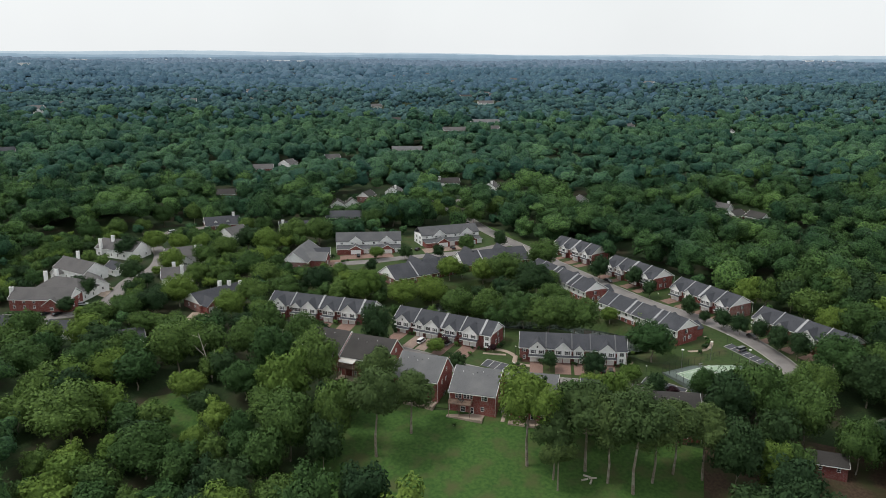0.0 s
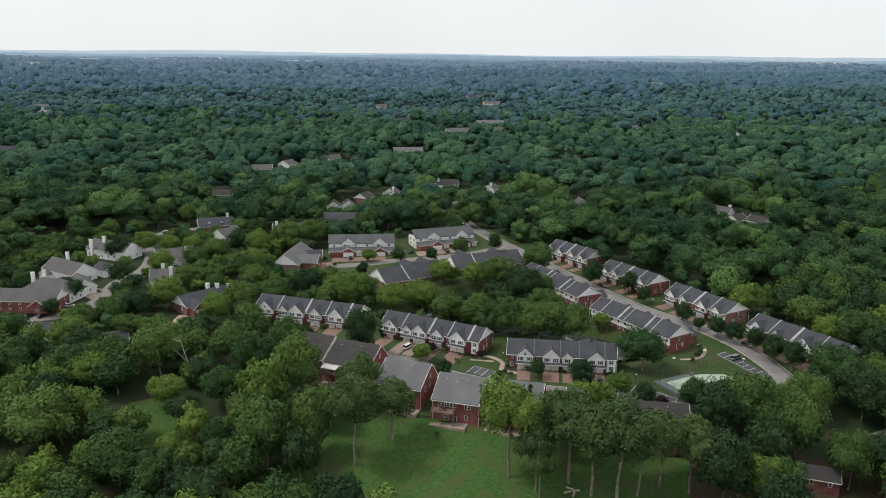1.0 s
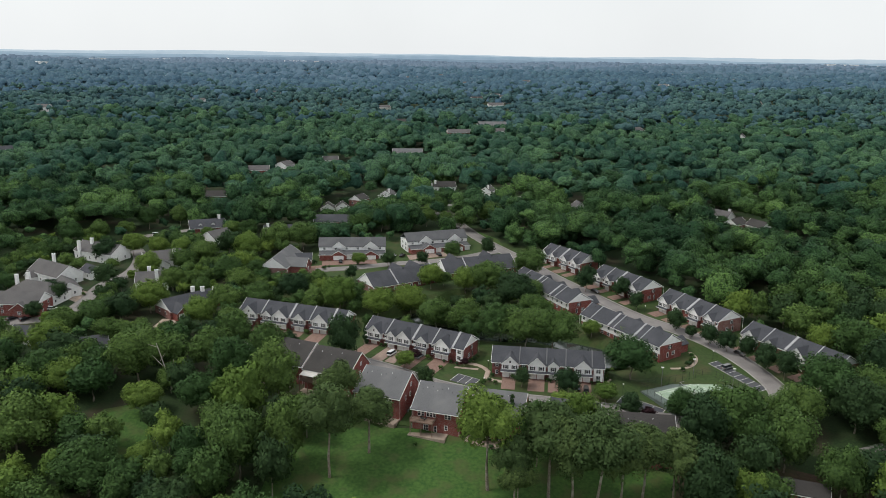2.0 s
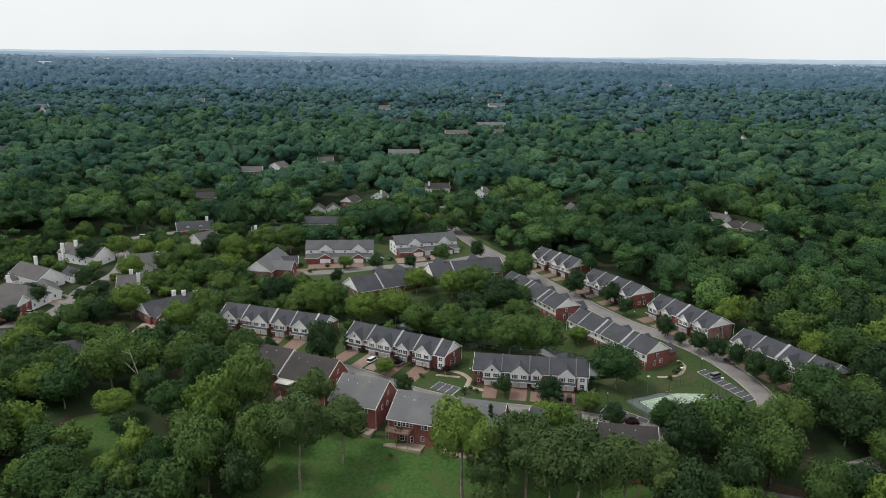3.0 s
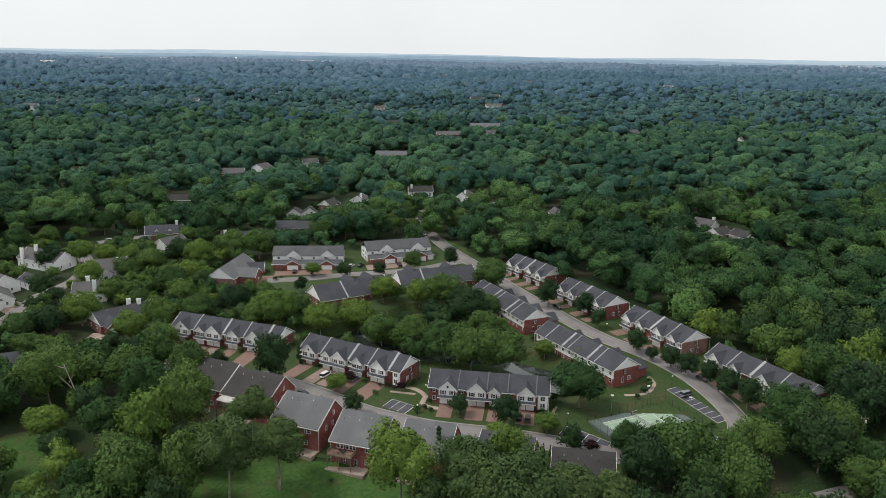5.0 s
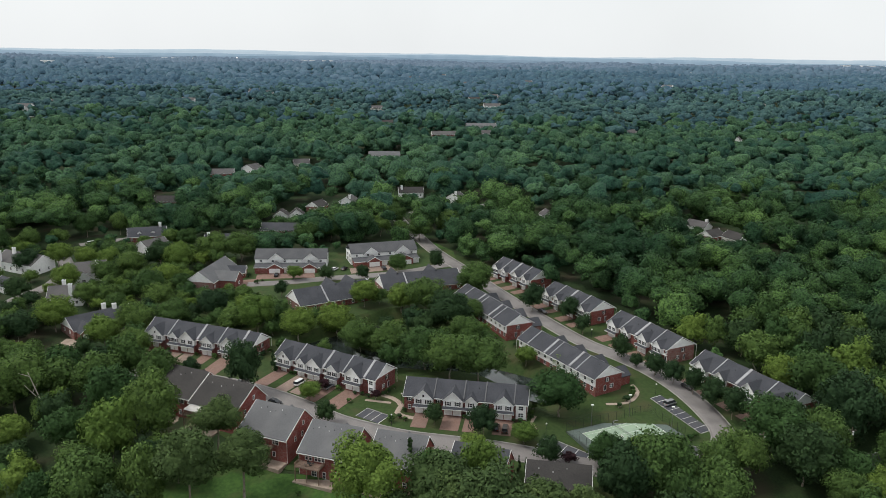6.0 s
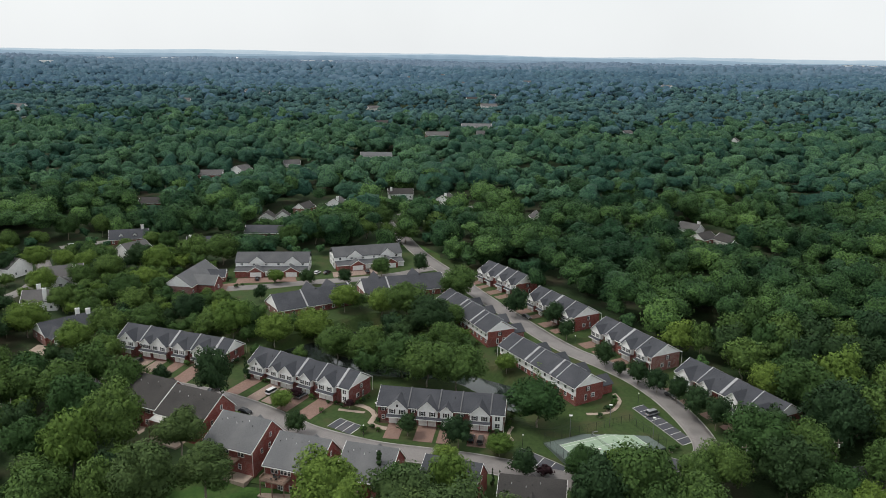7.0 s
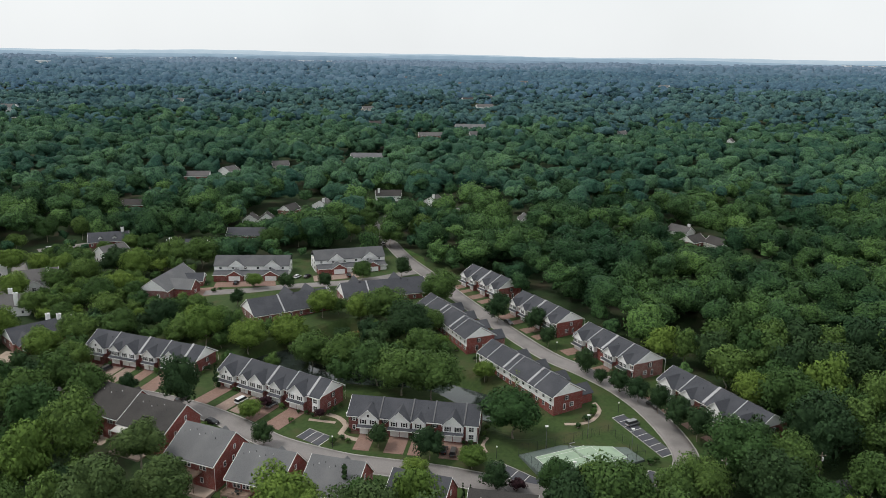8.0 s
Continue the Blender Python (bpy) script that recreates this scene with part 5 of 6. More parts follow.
def lobes_of(rng, boughs, puffs, ragged=0.2):
    """A crown's boughs as large lobes, with smaller leafy puffs all over them; a unit ball or so."""
    k = np.arange(boughs) + 0.5
    zz = 1 - 1.6 * k / boughs                 # from the top to below the middle
    az = 2.39996 * np.arange(boughs) + rng.uniform(0, 6.28)
    rad = np.sqrt(np.maximum(0, 1 - zz ** 2))
    d = unit(np.column_stack([rad * np.cos(az), rad * np.sin(az), zz]) + 0.2 * rng.normal(size=(boughs, 3)))
    c = d * 0.56 * (1 + ragged * rng.normal(size=(boughs, 1)))
    r = rng.uniform(0.26, 0.44, boughs)
    if puffs:
        d = unit(rng.normal(size=(puffs, 3)) + np.array([0, 0, 0.35]))
        t, _ = reach_of(d, c, r)
        size = rng.uniform(0.08, 0.17, puffs)
        c, r = np.concatenate([c, d * (t - 0.2 * size)[:, None]]), np.concatenate([r, size])
    return c, r


def leafy_shell(rng, boughs, puffs, f, n_cards, size, floor=-1.0, ragged=0.2, shrink=0.93, up=0.4, depth=0.08):
    """A crown round its middle: a lumpy closed shell of foliage with loose leaf sprays standing off it."""
    c, r = lobes_of(rng, boughs, puffs, ragged)
    dirs, faces = geodesic(f)
    dirs = dirs @ np.linalg.qr(rng.normal(size=(3, 3)))[0]
    t, _ = reach_of(dirs, c, r)
    v = dirs * (t * shrink * (1 + 0.045 * rng.normal(size=len(t))))[:, None]
    fn = np.cross(v[faces[:, 1]] - v[faces[:, 0]], v[faces[:, 2]] - v[faces[:, 0]])
    turned = (fn * v[faces].mean(1)).sum(1) < 0
    faces[turned], fn[turned] = faces[turned][:, ::-1], -fn[turned]
    nv = np.zeros_like(v)
    for k in range(3):
        np.add.at(nv, faces[:, k], fn)
    nv = unit(unit(nv) + 0.25 * dirs)
    faces = faces[v[faces][:, :, 2].max(1) > floor]
    V, F, N = [v], [faces], [nv]
    if n_cards:
        d = unit(rng.normal(size=(3 * n_cards, 3)) + np.array([0, 0, up]))
        t, which = reach_of(d, c, r)
        p = d * (t * rng.uniform(1 - depth, 1.1, len(t)))[:, None]
        keep = np.where(p[:, 2] > floor)[0][:n_cards]
        p, d, out = p[keep], d[keep], unit((p - c[which])[keep])
        face = unit(out + np.array([0, 0, 0.25]) + 0.42 * rng.normal(size=out.shape))
        v2, f2 = cards(rng, p, face, size)
        V.append(v2), F.append(f2 + len(v)), N.append(np.repeat(unit(out + 0.3 * d + 0.6 * face), 3, 0))
    return np.concatenate(V), np.concatenate(F), np.concatenate(N), c, r


def cone_crown(rng, n, n_cards, size, squat):
    """Unit crown of a conical evergreen, standing on z=0: drooping sprays in tiers round a dark core."""
    zc = np.sort(rng.uniform(0, 1, n))
    rr, az = 0.6 * (1 - 0.9 * zc), rng.uniform(0, 2 * np.pi, n)
    c, r = np.column_stack([rr * np.cos(az), rr * np.sin(az), 0.3 + zc * (2 * squat - 0.45)]), 0.42 * (1 - 0.65 * zc)
    which = rng.choice(n, n_cards, p=r ** 2 / (r ** 2).sum())
    d = unit(rng.normal(size=(n_cards, 3)))
    p = c[which] + d * (r[which] * rng.uniform(0.84, 1.14, n_cards))[:, None]
    face = unit(d + 0.5 * rng.normal(size=d.shape))
    v, f = cards(rng, p, face, size)
    V, F, N, off = [v], [f], [np.repeat(unit(d + 0.35 * face), 3, 0)], len(v)
    for q, s in zip(c, r):
        V.append(BALL_V * s * 0.8 + q), F.append(BALL_F + off), N.append(BALL_V)
        off += 12
    return np.concatenate(V), np.concatenate(F), np.concatenate(N), c, r


def trunk_bmesh(rng, H, base, c, r0, limbs):
    """A tapered trunk that forks into limbs towards the lobes. c: lobe centres in metres."""
    bm = bmesh.new()
    top = np.array([rng.normal() * 0.3, rng.normal() * 0.3, base])
    kink = np.array([rng.normal() * 0.25, rng.normal() * 0.25, base * 0.5])
    rod(bm, (0, 0, -1.0), tuple(kink), r0 * 1.25, 8, r0 * 0.9)
    rod(bm, tuple(kink), tuple(top), r0 * 0.9, 8, r0 * 0.7)
    rod(bm, tuple(top), (0, 0, base + (H - base) * 0.55), r0 * 0.7, 6, r0 * 0.25)
    for q in c[:limbs]:
        s = top + (np.array([0, 0, base + (H - base) * 0.35]) - top) * rng.uniform(0, 0.8)
        m = s + (q - s) * 0.55 + np.array([0, 0, -0.06 * H * rng.uniform(0, 1)])
        rod(bm, tuple(s), tuple(m), r0 * 0.42, 5, r0 * 0.28)
        rod(bm, tuple(m), tuple(q), r0 * 0.28, 5, r0 * 0.1)
    return bm


def tree_kind(seed, name, label, R, H, base, leaf, boughs, puffs, n_cards, size, f=7, shape="broad", group="", ragged=0.24, limbs=7):
    """One tree as a pattern to copy, standing far below the ground's edge until it is copied."""
    rng = np.random.default_rng(seed)
    sq = (H - base) / (2 * R)
    if shape == "cone":
        V, F, N, c, r = cone_crown(rng, boughs, n_cards, size / R, sq)
        V, c = V * R + np.array([0, 0, base]), c * R + np.array([0, 0, base])
    else:
        V, F, N, c, r = leafy_shell(rng, boughs, puffs, f, n_cards, size / R, ragged=ragged, shrink=0.76, depth=0.18)
        form, mid = np.array([R, R, R * sq]) * 1.02, np.array([0, 0, base + R * sq])
        V, c, N = V * form + mid, c[:boughs] * form + mid, unit(N / form)
    ob = tagged(link(name, None), label, "tree", group)
    link("crown", mesh_np("crown", V, F, leaf, normals=N), ob)
    part("trunk", trunk_bmesh(rng, H, base + 0.12 * (H - base), c, max(0.12, 0.0135 * H), limbs), BARK, ob)
    ob["size"] = (R, H)
    return ob


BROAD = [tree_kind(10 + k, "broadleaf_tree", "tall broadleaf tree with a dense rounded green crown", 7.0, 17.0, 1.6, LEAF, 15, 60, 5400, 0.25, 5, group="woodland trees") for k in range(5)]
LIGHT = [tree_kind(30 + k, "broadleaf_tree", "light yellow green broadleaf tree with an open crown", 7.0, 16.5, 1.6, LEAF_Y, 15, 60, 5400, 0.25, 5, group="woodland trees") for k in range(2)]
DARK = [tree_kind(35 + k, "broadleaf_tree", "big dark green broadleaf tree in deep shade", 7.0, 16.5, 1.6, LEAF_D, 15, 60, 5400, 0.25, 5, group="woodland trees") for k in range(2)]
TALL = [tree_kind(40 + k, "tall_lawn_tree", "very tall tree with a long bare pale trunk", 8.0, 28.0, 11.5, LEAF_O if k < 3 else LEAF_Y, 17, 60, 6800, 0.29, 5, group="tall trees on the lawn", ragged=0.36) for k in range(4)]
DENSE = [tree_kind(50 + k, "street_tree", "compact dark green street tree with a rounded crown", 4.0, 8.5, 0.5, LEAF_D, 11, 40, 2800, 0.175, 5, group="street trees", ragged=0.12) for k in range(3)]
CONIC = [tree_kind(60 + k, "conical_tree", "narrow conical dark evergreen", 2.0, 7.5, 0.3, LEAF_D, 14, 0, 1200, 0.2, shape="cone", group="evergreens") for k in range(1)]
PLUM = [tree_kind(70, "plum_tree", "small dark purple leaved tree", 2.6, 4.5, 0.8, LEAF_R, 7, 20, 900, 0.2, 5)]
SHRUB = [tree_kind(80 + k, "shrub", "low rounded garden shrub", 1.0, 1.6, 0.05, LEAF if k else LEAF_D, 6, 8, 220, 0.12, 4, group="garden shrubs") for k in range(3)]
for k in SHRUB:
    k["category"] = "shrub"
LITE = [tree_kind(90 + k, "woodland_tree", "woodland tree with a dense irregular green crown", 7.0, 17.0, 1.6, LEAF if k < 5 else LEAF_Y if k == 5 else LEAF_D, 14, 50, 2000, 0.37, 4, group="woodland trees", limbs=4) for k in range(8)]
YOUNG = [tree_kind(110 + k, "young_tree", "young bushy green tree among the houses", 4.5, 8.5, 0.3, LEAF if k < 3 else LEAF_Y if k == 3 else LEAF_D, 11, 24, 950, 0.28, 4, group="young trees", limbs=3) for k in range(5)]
PATTERNS = DARK + YOUNG + LITE + BROAD + LIGHT + TALL + DENSE + CONIC + PLUM + SHRUB
TREES = []                                 # places of the trees already standing: x, y, radius
rnd = random.Random(4)


def plant(pattern, x, y, R, H=None, sink=0.0):
    pr, ph = pattern["size"]
    H = H or ph * R / pr
    m = pose(x, y, ground_at(x, y) - sink, rnd.uniform(-2, 2), rnd.uniform(-2, 2), rnd.uniform(0, 360)) @ Matrix.Diagonal((R / pr, R / pr * rnd.uniform(0.92, 1.08), H / ph, 1))
    ob = copy_thing(pattern, m)
    TREES.append((x, y, R))
    return ob


# trees on the lawn, with long bare trunks
for k, (x, y, R, H) in enumerate(((-17, 216, 8.2, 28), (-6.7, 226.5, 7.4, 21), (-18, 241, 6.8, 20), (28.3, 212, 8.0, 31), (35.3, 206.3, 6.0, 22), (45.3, 209.7, 8.6, 29), (57.5, 200.8, 9.2, 31), (71, 208.5, 7.6, 24), (36, 202, 5.0, 17), (51, 205, 7.5, 27), (64, 205, 7.8, 26), (79, 206, 7.0, 24))):
    plant(TALL[3] if k == 3 else TALL[k % 3], x, y, R, H)
for k, (x, y, R, H) in enumerate(((-30, 219, 7.3, 22), (55, 222, 7.2, 25), (43, 222, 6.2, 22), (-43, 216, 9.2, 24), (-39, 251, 8.4, 22), (-49, 277, 7.6, 18), (-56, 260, 8.2, 22), (103, 229, 9.8, 23), (92, 225, 8.2, 22), (115, 221, 8.2, 20), (86, 200, 8.6, 24), (97, 200, 6.5, 17), (125, 208, 6.5, 19), (104, 202, 5.5, 15), (108, 222, 7.0, 19))):
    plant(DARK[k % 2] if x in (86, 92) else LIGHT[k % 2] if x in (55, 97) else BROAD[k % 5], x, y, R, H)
# street trees
for x, y, R in ((-21, 280, 6.6), (-43, 292, 3.8), (9, 262, 3.7), (57, 257.5, 4.7), (42, 263, 3.3), (75, 244, 4.2), (108, 313, 4.6), (97, 336, 3.8), (93, 350, 4.9), (79, 359, 6.0), (127, 287, 3.7), (131, 278.5, 5.0), (135, 271, 5.1), (122, 294, 4.2), (117, 299.5, 4.0), (112, 306, 2.7), (-30, 371, 3.7), (3, 394, 3.6), (36, 412, 4.8), (-157, 345, 4.2)):
    plant(DENSE[rnd.randrange(3)], x, y, R, R * (2.9 if x in (127, -21) else 2.25))
for x, y, R in ((69, 254, 3.8), (54, 246.5, 4.6), (1, 276.5, 3.9), (-29, 394, 4.2), (86, 303, 3.8), (73, 307, 4.2)):
    plant(LIGHT[rnd.randrange(2)], x, y, R, R * 1.7)
for x, y, R, H in ((-15.5, 296, 1.5, 8.0), (66.6, 241, 1.0, 5.5), (68.6, 240.6, 1.0, 5.2), (36.5, 236.5, 3.2, 13.0), (-24, 303, 1.2, 5)):
    plant(CONIC[0], x, y, R, H)
plant(PLUM[0], 4, 283.5, 2.9, 4.4)
plant(PLUM[0], 22.5, 277.5, 1.8, 4.0)
plant(PLUM[0], 81, 245, 3.0, 4.2)
# big trees round the pond and between the rows
for k, (x, y, R) in enumerate(((81, 271, 10.2), (32, 369, 4.6), (37, 303, 9.2), (46, 294, 9.0), (56, 291, 9.6), (23, 316, 8.2), (51, 321, 6.8), (46, 335, 9.2), (34, 354, 8.6), (55, 376, 8.4), (0, 338, 7.8), (-30, 330, 8.7), (-66, 338, 7.0), (-44, 362, 4.8), (53, 346, 5.7), (18, 407, 5.0), (25, 467, 7.3), (14, 364, 4.0), (11, 322, 7.6))):
    plant(LIGHT[k % 2] if k in (10, 11) else DARK[0] if k == 7 else BROAD[k % 5], x, y, R, (1.55 if k == 0 else 1.85) * R)
for k, (x, y, R) in enumerate(((-13, 326, 7.0), (8, 360, 6.6), (24, 358, 6.6), (-65, 355, 3.7), (-39, 347, 5.1), (-86, 387, 6.1), (-89, 408, 7.8), (-86, 320, 7.4), (-129, 377, 6.9), (-136, 410, 6.0), (-122, 406, 6.4), (-149, 410, 7.0), (-112, 334, 7.8), (-134, 289, 8.6), (-114, 261, 7.2), (-84, 251, 6.4), (-74, 223, 4.9))):
    plant(LIGHT[k % 2], x, y, R, 1.85 * R)
for k, (x, y, R) in enumerate(((-53, 347, 7.3), (-98, 411, 8.6), (-120, 322, 7.4), (-144, 364, 6.6), (-160, 401, 7.0), (-165, 353, 4.3), (-159, 326, 4.4), (-14, 392, 4.6), (-76, 240, 5.5))):
    plant(DENSE[k % 3], x, y, R, 1.85 * R)
# trees round the lane and the houses among the woods
for k, (x, y, R) in enumerate(((-88, 369, 7.8), (-79, 357, 7.0), (-77, 379, 5.2), (-108, 398, 7.1), (-115, 386, 6.6), (-96, 353, 5.0), (-112, 361, 6.2), (-80, 333, 7.6), (-71, 312, 6.2), (-128, 315, 6.6), (-137, 306, 7.2), (-165, 308, 4.6), (-76, 424, 8.4), (-63, 424, 8.6), (-93, 271, 11.2), (-69, 278, 9.6), (-145, 263, 9.1), (-123, 266, 8.4), (-64, 249, 7.9), (-51, 229, 8.3), (-86, 213, 9.4), (-55, 214, 7.1), (-115, 228, 11.6))):
    plant(BROAD[k % 5], x, y, R, 1.85 * R)
for k, (x, y, R) in enumerate(((91, 243, 5.6), (99.5, 241, 6.0), (108, 238.5, 5.8), (139, 250, 9.5), (128, 241, 7.0), (144, 239, 8.9), (164, 281, 9.3), (165, 260, 10.5), (185, 299, 9.8), (157, 290, 6.5), (120, 237, 6.8), (113, 235, 5.2), (172, 243, 7.4), (151, 227, 6.4), (160, 229, 6.0))):
    plant(LIGHT[k % 2] if k in (1, 9, 14) else DARK[k % 2] if k in (7, 8, 5) else BROAD[k % 5], x, y, R, 2.0 * R + (1 if k > 3 else 0.5))

# bushy trees round the far lane, the garages and behind the close
for k, (x, y, R, H) in enumerate(((-178, 438, 6.0, 12), (-168, 447, 5.5, 10), (-121, 446, 4.2, 7), (-108, 450, 5.5, 10), (-162, 466, 6.5, 14), (-146, 473, 6.0, 13), (-98, 446, 6.0, 12), (-190, 428, 6.5, 14), (-117, 303, 6.0, 11), (-105, 300, 6.0, 11), (-94, 301, 5.5, 10), (-143, 441, 4.0, 6.5), (2, 476, 6.5, 14), (-10, 486, 7.0, 15), (9, 500, 6.5, 14), (-6, 512, 6.5, 14), (14, 476, 4.5, 10), (-24, 462, 7.0, 14), (-36, 455, 6.5, 13), (40, 480, 7.0, 15), (152, 247, 8.0, 18), (156, 236, 6.5, 14))):
    plant(BROAD[k % 5], x, y, R, H)

# shrubs by doors, walls and paths
for row, L in ((ROW_A, 47.3), (ROW_B, 43.2), (ROW_C, 39.3)):
    for f, v in ((0.015, -0.8), (0.2, -1.5), (0.235, -1.0), (0.5, -1.6), (0.53, -2.2), (0.67, -1.8), (0.69, -2.6), (0.89, -1.2), (0.95, -1.6), (1.03, 2.0), (1.03, 4.5), (1.04, 8.0)):
        x, y = local(row, f * L, v)
        plant(SHRUB[rnd.randrange(3)], x, y, rnd.uniform(0.7, 1.4))
for x, y in ((101, 277), (104, 281), (106.5, 285), (107.5, 289), (76.5, 281), (84, 292), (89, 284), (70, 322), (63, 330), (15, 281), (26, 283), (28.5, 264), (31, 266.5), (33, 265), (14, 275.5), (-11, 271), (-8, 269.5), (7, 230), (30, 229), (-30, 396), (-52, 399), (-46, 389), (-44, 392), (-150, 353), (-153, 357), (30.5, 404), (22, 399), (118.5, 258.5), (120.5, 260)):
    plant(SHRUB[rnd.randrange(3)], x, y, rnd.uniform(0.8, 1.7))



# ---- the woods ----
def blocked(x, y, R):
    """Whether a place is taken by houses, roads, lawns, water or a tree."""
    out = np.zeros(len(x), bool)
    for fx, fy, ang, L, D in FOOT:
        a = radians(ang)
        u = (x - fx) * math.cos(a) + (y - fy) * math.sin(a)
        v = -(x - fx) * math.sin(a) + (y - fy) * math.cos(a)
        near = 2.0 if fy > 440 else 1.5 + 0.4 * R
        front = 5.0 if fy < 440 else 9.0
        out |= (u > -near) & (u < L + near) & (v > -front) & (v < D + near)
    for line in ROADS:
        out |= to_line(x, y, line) < 4.5 + 0.35 * R
    out |= to_line(x, y, POND) < 9
    for poly in (OPEN_NEAR, CLEAR_E, CLEAR_F, CLEAR_C, CLEAR_A, CLEAR_B, LAWN_FAR, LAWN_HILL, LAWN_WOODS, HILL_FIELD):
        out |= within(x, y, poly)
    return out


# the estate itself, where every tree was planted above
CLEAR_A = [(-50, 272), (-66, 300), (-78, 318), (-62, 345), (-62, 372), (-62, 418), (0, 430), (24, 440), (54, 428), (66, 404), (84, 374), (104, 342), (127, 308), (142, 284), (150, 268), (146, 260), (138, 256), (128, 246), (110, 240), (88, 226), (60, 224), (30, 234), (-16, 252)]
OPEN_NEAR = [(-16, 250), (-1, 240), (24, 237), (60, 227), (84, 219), (74, 206), (84, 196), (84, 160), (40, 160), (4, 160), (-14, 190), (-28, 214)]
CLEAR_E = [(100, 186), (128, 186), (131, 206), (104, 207)]
CLEAR_F = [(124, 214), (150, 214), (149, 235), (124, 233)]
CLEAR_C = [(-103, 246), (-98, 257), (-87, 259), (-74, 252), (-66, 236), (-76, 231), (-83, 227), (-92, 236)]
CLEAR_B = [(-200, 296), (-150, 296), (-112, 282), (-84, 296), (-66, 312), (-62, 345), (-62, 428), (-92, 440), (-110, 448), (-120, 440), (-142, 430), (-165, 416), (-182, 392)]


def scatter(seed, y0, y1, step, margin=30.0, slope=0.62):
    """Places over the view's ground between two depths, in a shaken grid."""
    rng = np.random.default_rng(seed)
    w = max(abs(y1), 60) * slope + margin + 70
    gx, gy = np.meshgrid(np.arange(-w, w + 66, step), np.arange(y0, y1, step * 0.87))
    gx = gx + (np.arange(gx.shape[0]) % 2)[:, None] * step / 2
    x = (gx + rng.uniform(-0.36, 0.36, gx.shape) * step).ravel()
    y = (gy + rng.uniform(-0.36, 0.36, gy.shape) * step).ravel()
    keep = (x > -np.maximum(y, 60) * slope - margin) & (x < 66 + np.maximum(y, 60) * slope + margin)
    return x[keep], y[keep], rng


def drop_near(x, y, R, gap=0.62):
    ok = np.ones(len(x), bool)
    for tx, ty, tr in TREES:
        ok &= np.hypot(x - tx, y - ty) > gap * (tr + R)
    return ok


# younger trees that fill the gaps behind the rows and round the lane
FILL = [(-84, 305), (-20, 312), (20, 296), (56, 296), (62, 318), (58, 350), (36, 371), (8, 364), (-16, 347), (-60, 375), (-62, 400), (-66, 428), (-92, 440), (-150, 446), (-210, 440), (-210, 296), (-112, 282)]
x, y, rng = scatter(29, 282, 440, 6.6, margin=0, slope=0.6)
R = rng.uniform(2.8, 5.2, len(x))
ok = within(x, y, FILL) & drop_near(x, y, R, 0.6)
for fx, fy, ang, L, D in FOOT:
    a = radians(ang)
    u, v = (x - fx) * math.cos(a) + (y - fy) * math.sin(a), -(x - fx) * math.sin(a) + (y - fy) * math.cos(a)
    ok &= ~((u > -1 - R) & (u < L + 1 + R) & (v > -7 - R) & (v < D + 1 + R))
for line in ROADS:
    ok &= to_line(x, y, line) > 4.5 + R
ok &= to_line(x, y, POND) > 7.5 + 0.8 * R
for cx, cy, cr in ((-102, 320, 10), (-155, 354, 9), (-165, 324, 9), (-52, 388, 12)):
    ok &= np.hypot(x - cx, y - cy) > cr + R
for k in np.where(ok)[0]:
    plant(YOUNG[rnd.randrange(5)], x[k], y[k], R[k], R[k] * rnd.uniform(1.6, 2.1))

# single trees of the nearest woods
x, y, rng = scatter(7, 150, 330, 10.6, margin=8, slope=0.56)
R = rng.uniform(4.6, 8.6, len(x))
ok = ~blocked(x, y, R) & drop_near(x, y, R)
x, y, R = x[ok], y[ok], R[ok]
reach = np.hypot(x - 35, y - 30)
order = np.argsort(reach)
LIMIT = 230
near_rest = order[LIMIT:]
for k in order[:LIMIT]:
    pick = rnd.random()
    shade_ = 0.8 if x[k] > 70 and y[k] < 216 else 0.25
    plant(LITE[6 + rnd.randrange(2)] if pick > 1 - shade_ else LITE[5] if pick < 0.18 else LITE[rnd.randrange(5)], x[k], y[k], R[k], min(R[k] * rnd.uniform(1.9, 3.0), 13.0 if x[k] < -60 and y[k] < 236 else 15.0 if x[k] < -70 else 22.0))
rest = [(x[near_rest], y[near_rest], R[near_rest])]
for k in PATTERNS:
    for o in (*k.children, k):
        bpy.data.objects.remove(o)


def crown_patterns(seed, n, boughs, puffs, f, n_cards, size, floor=-1.0, shrink=0.93):
    """Unit crowns round their middle."""
    return [leafy_shell(np.random.default_rng(seed + k), boughs, puffs, f, n_cards, size, floor, shrink=shrink)[:3] for k in range(n)]


def low_before(x, y):
    """Height that trees keep to in the gardens before the houses of the woods."""
    cap = np.full(len(x), 99.0)
    for fx, fy, ang, L, D in FOOT + [(672, 1776, 0, 95, 30)]:
        if fy > 440:
            a = radians(ang)
            cx, cy = fx + math.cos(a) * L / 2 - math.sin(a) * D / 2, fy + math.sin(a) * L / 2 + math.cos(a) * D / 2
            gap = cy - y
            inside = (np.abs(x - cx * (1 - gap / cy) - 35 * gap / cy) < 0.5 * L + 3) & (gap > 0) & (gap < 0.2 * cy)
            cap = np.where(inside, np.minimum(cap, (5.5 if cy < 700 else 6.5) + 95.0 / cy * np.maximum(gap - 8, 0)), cap)
    return cap


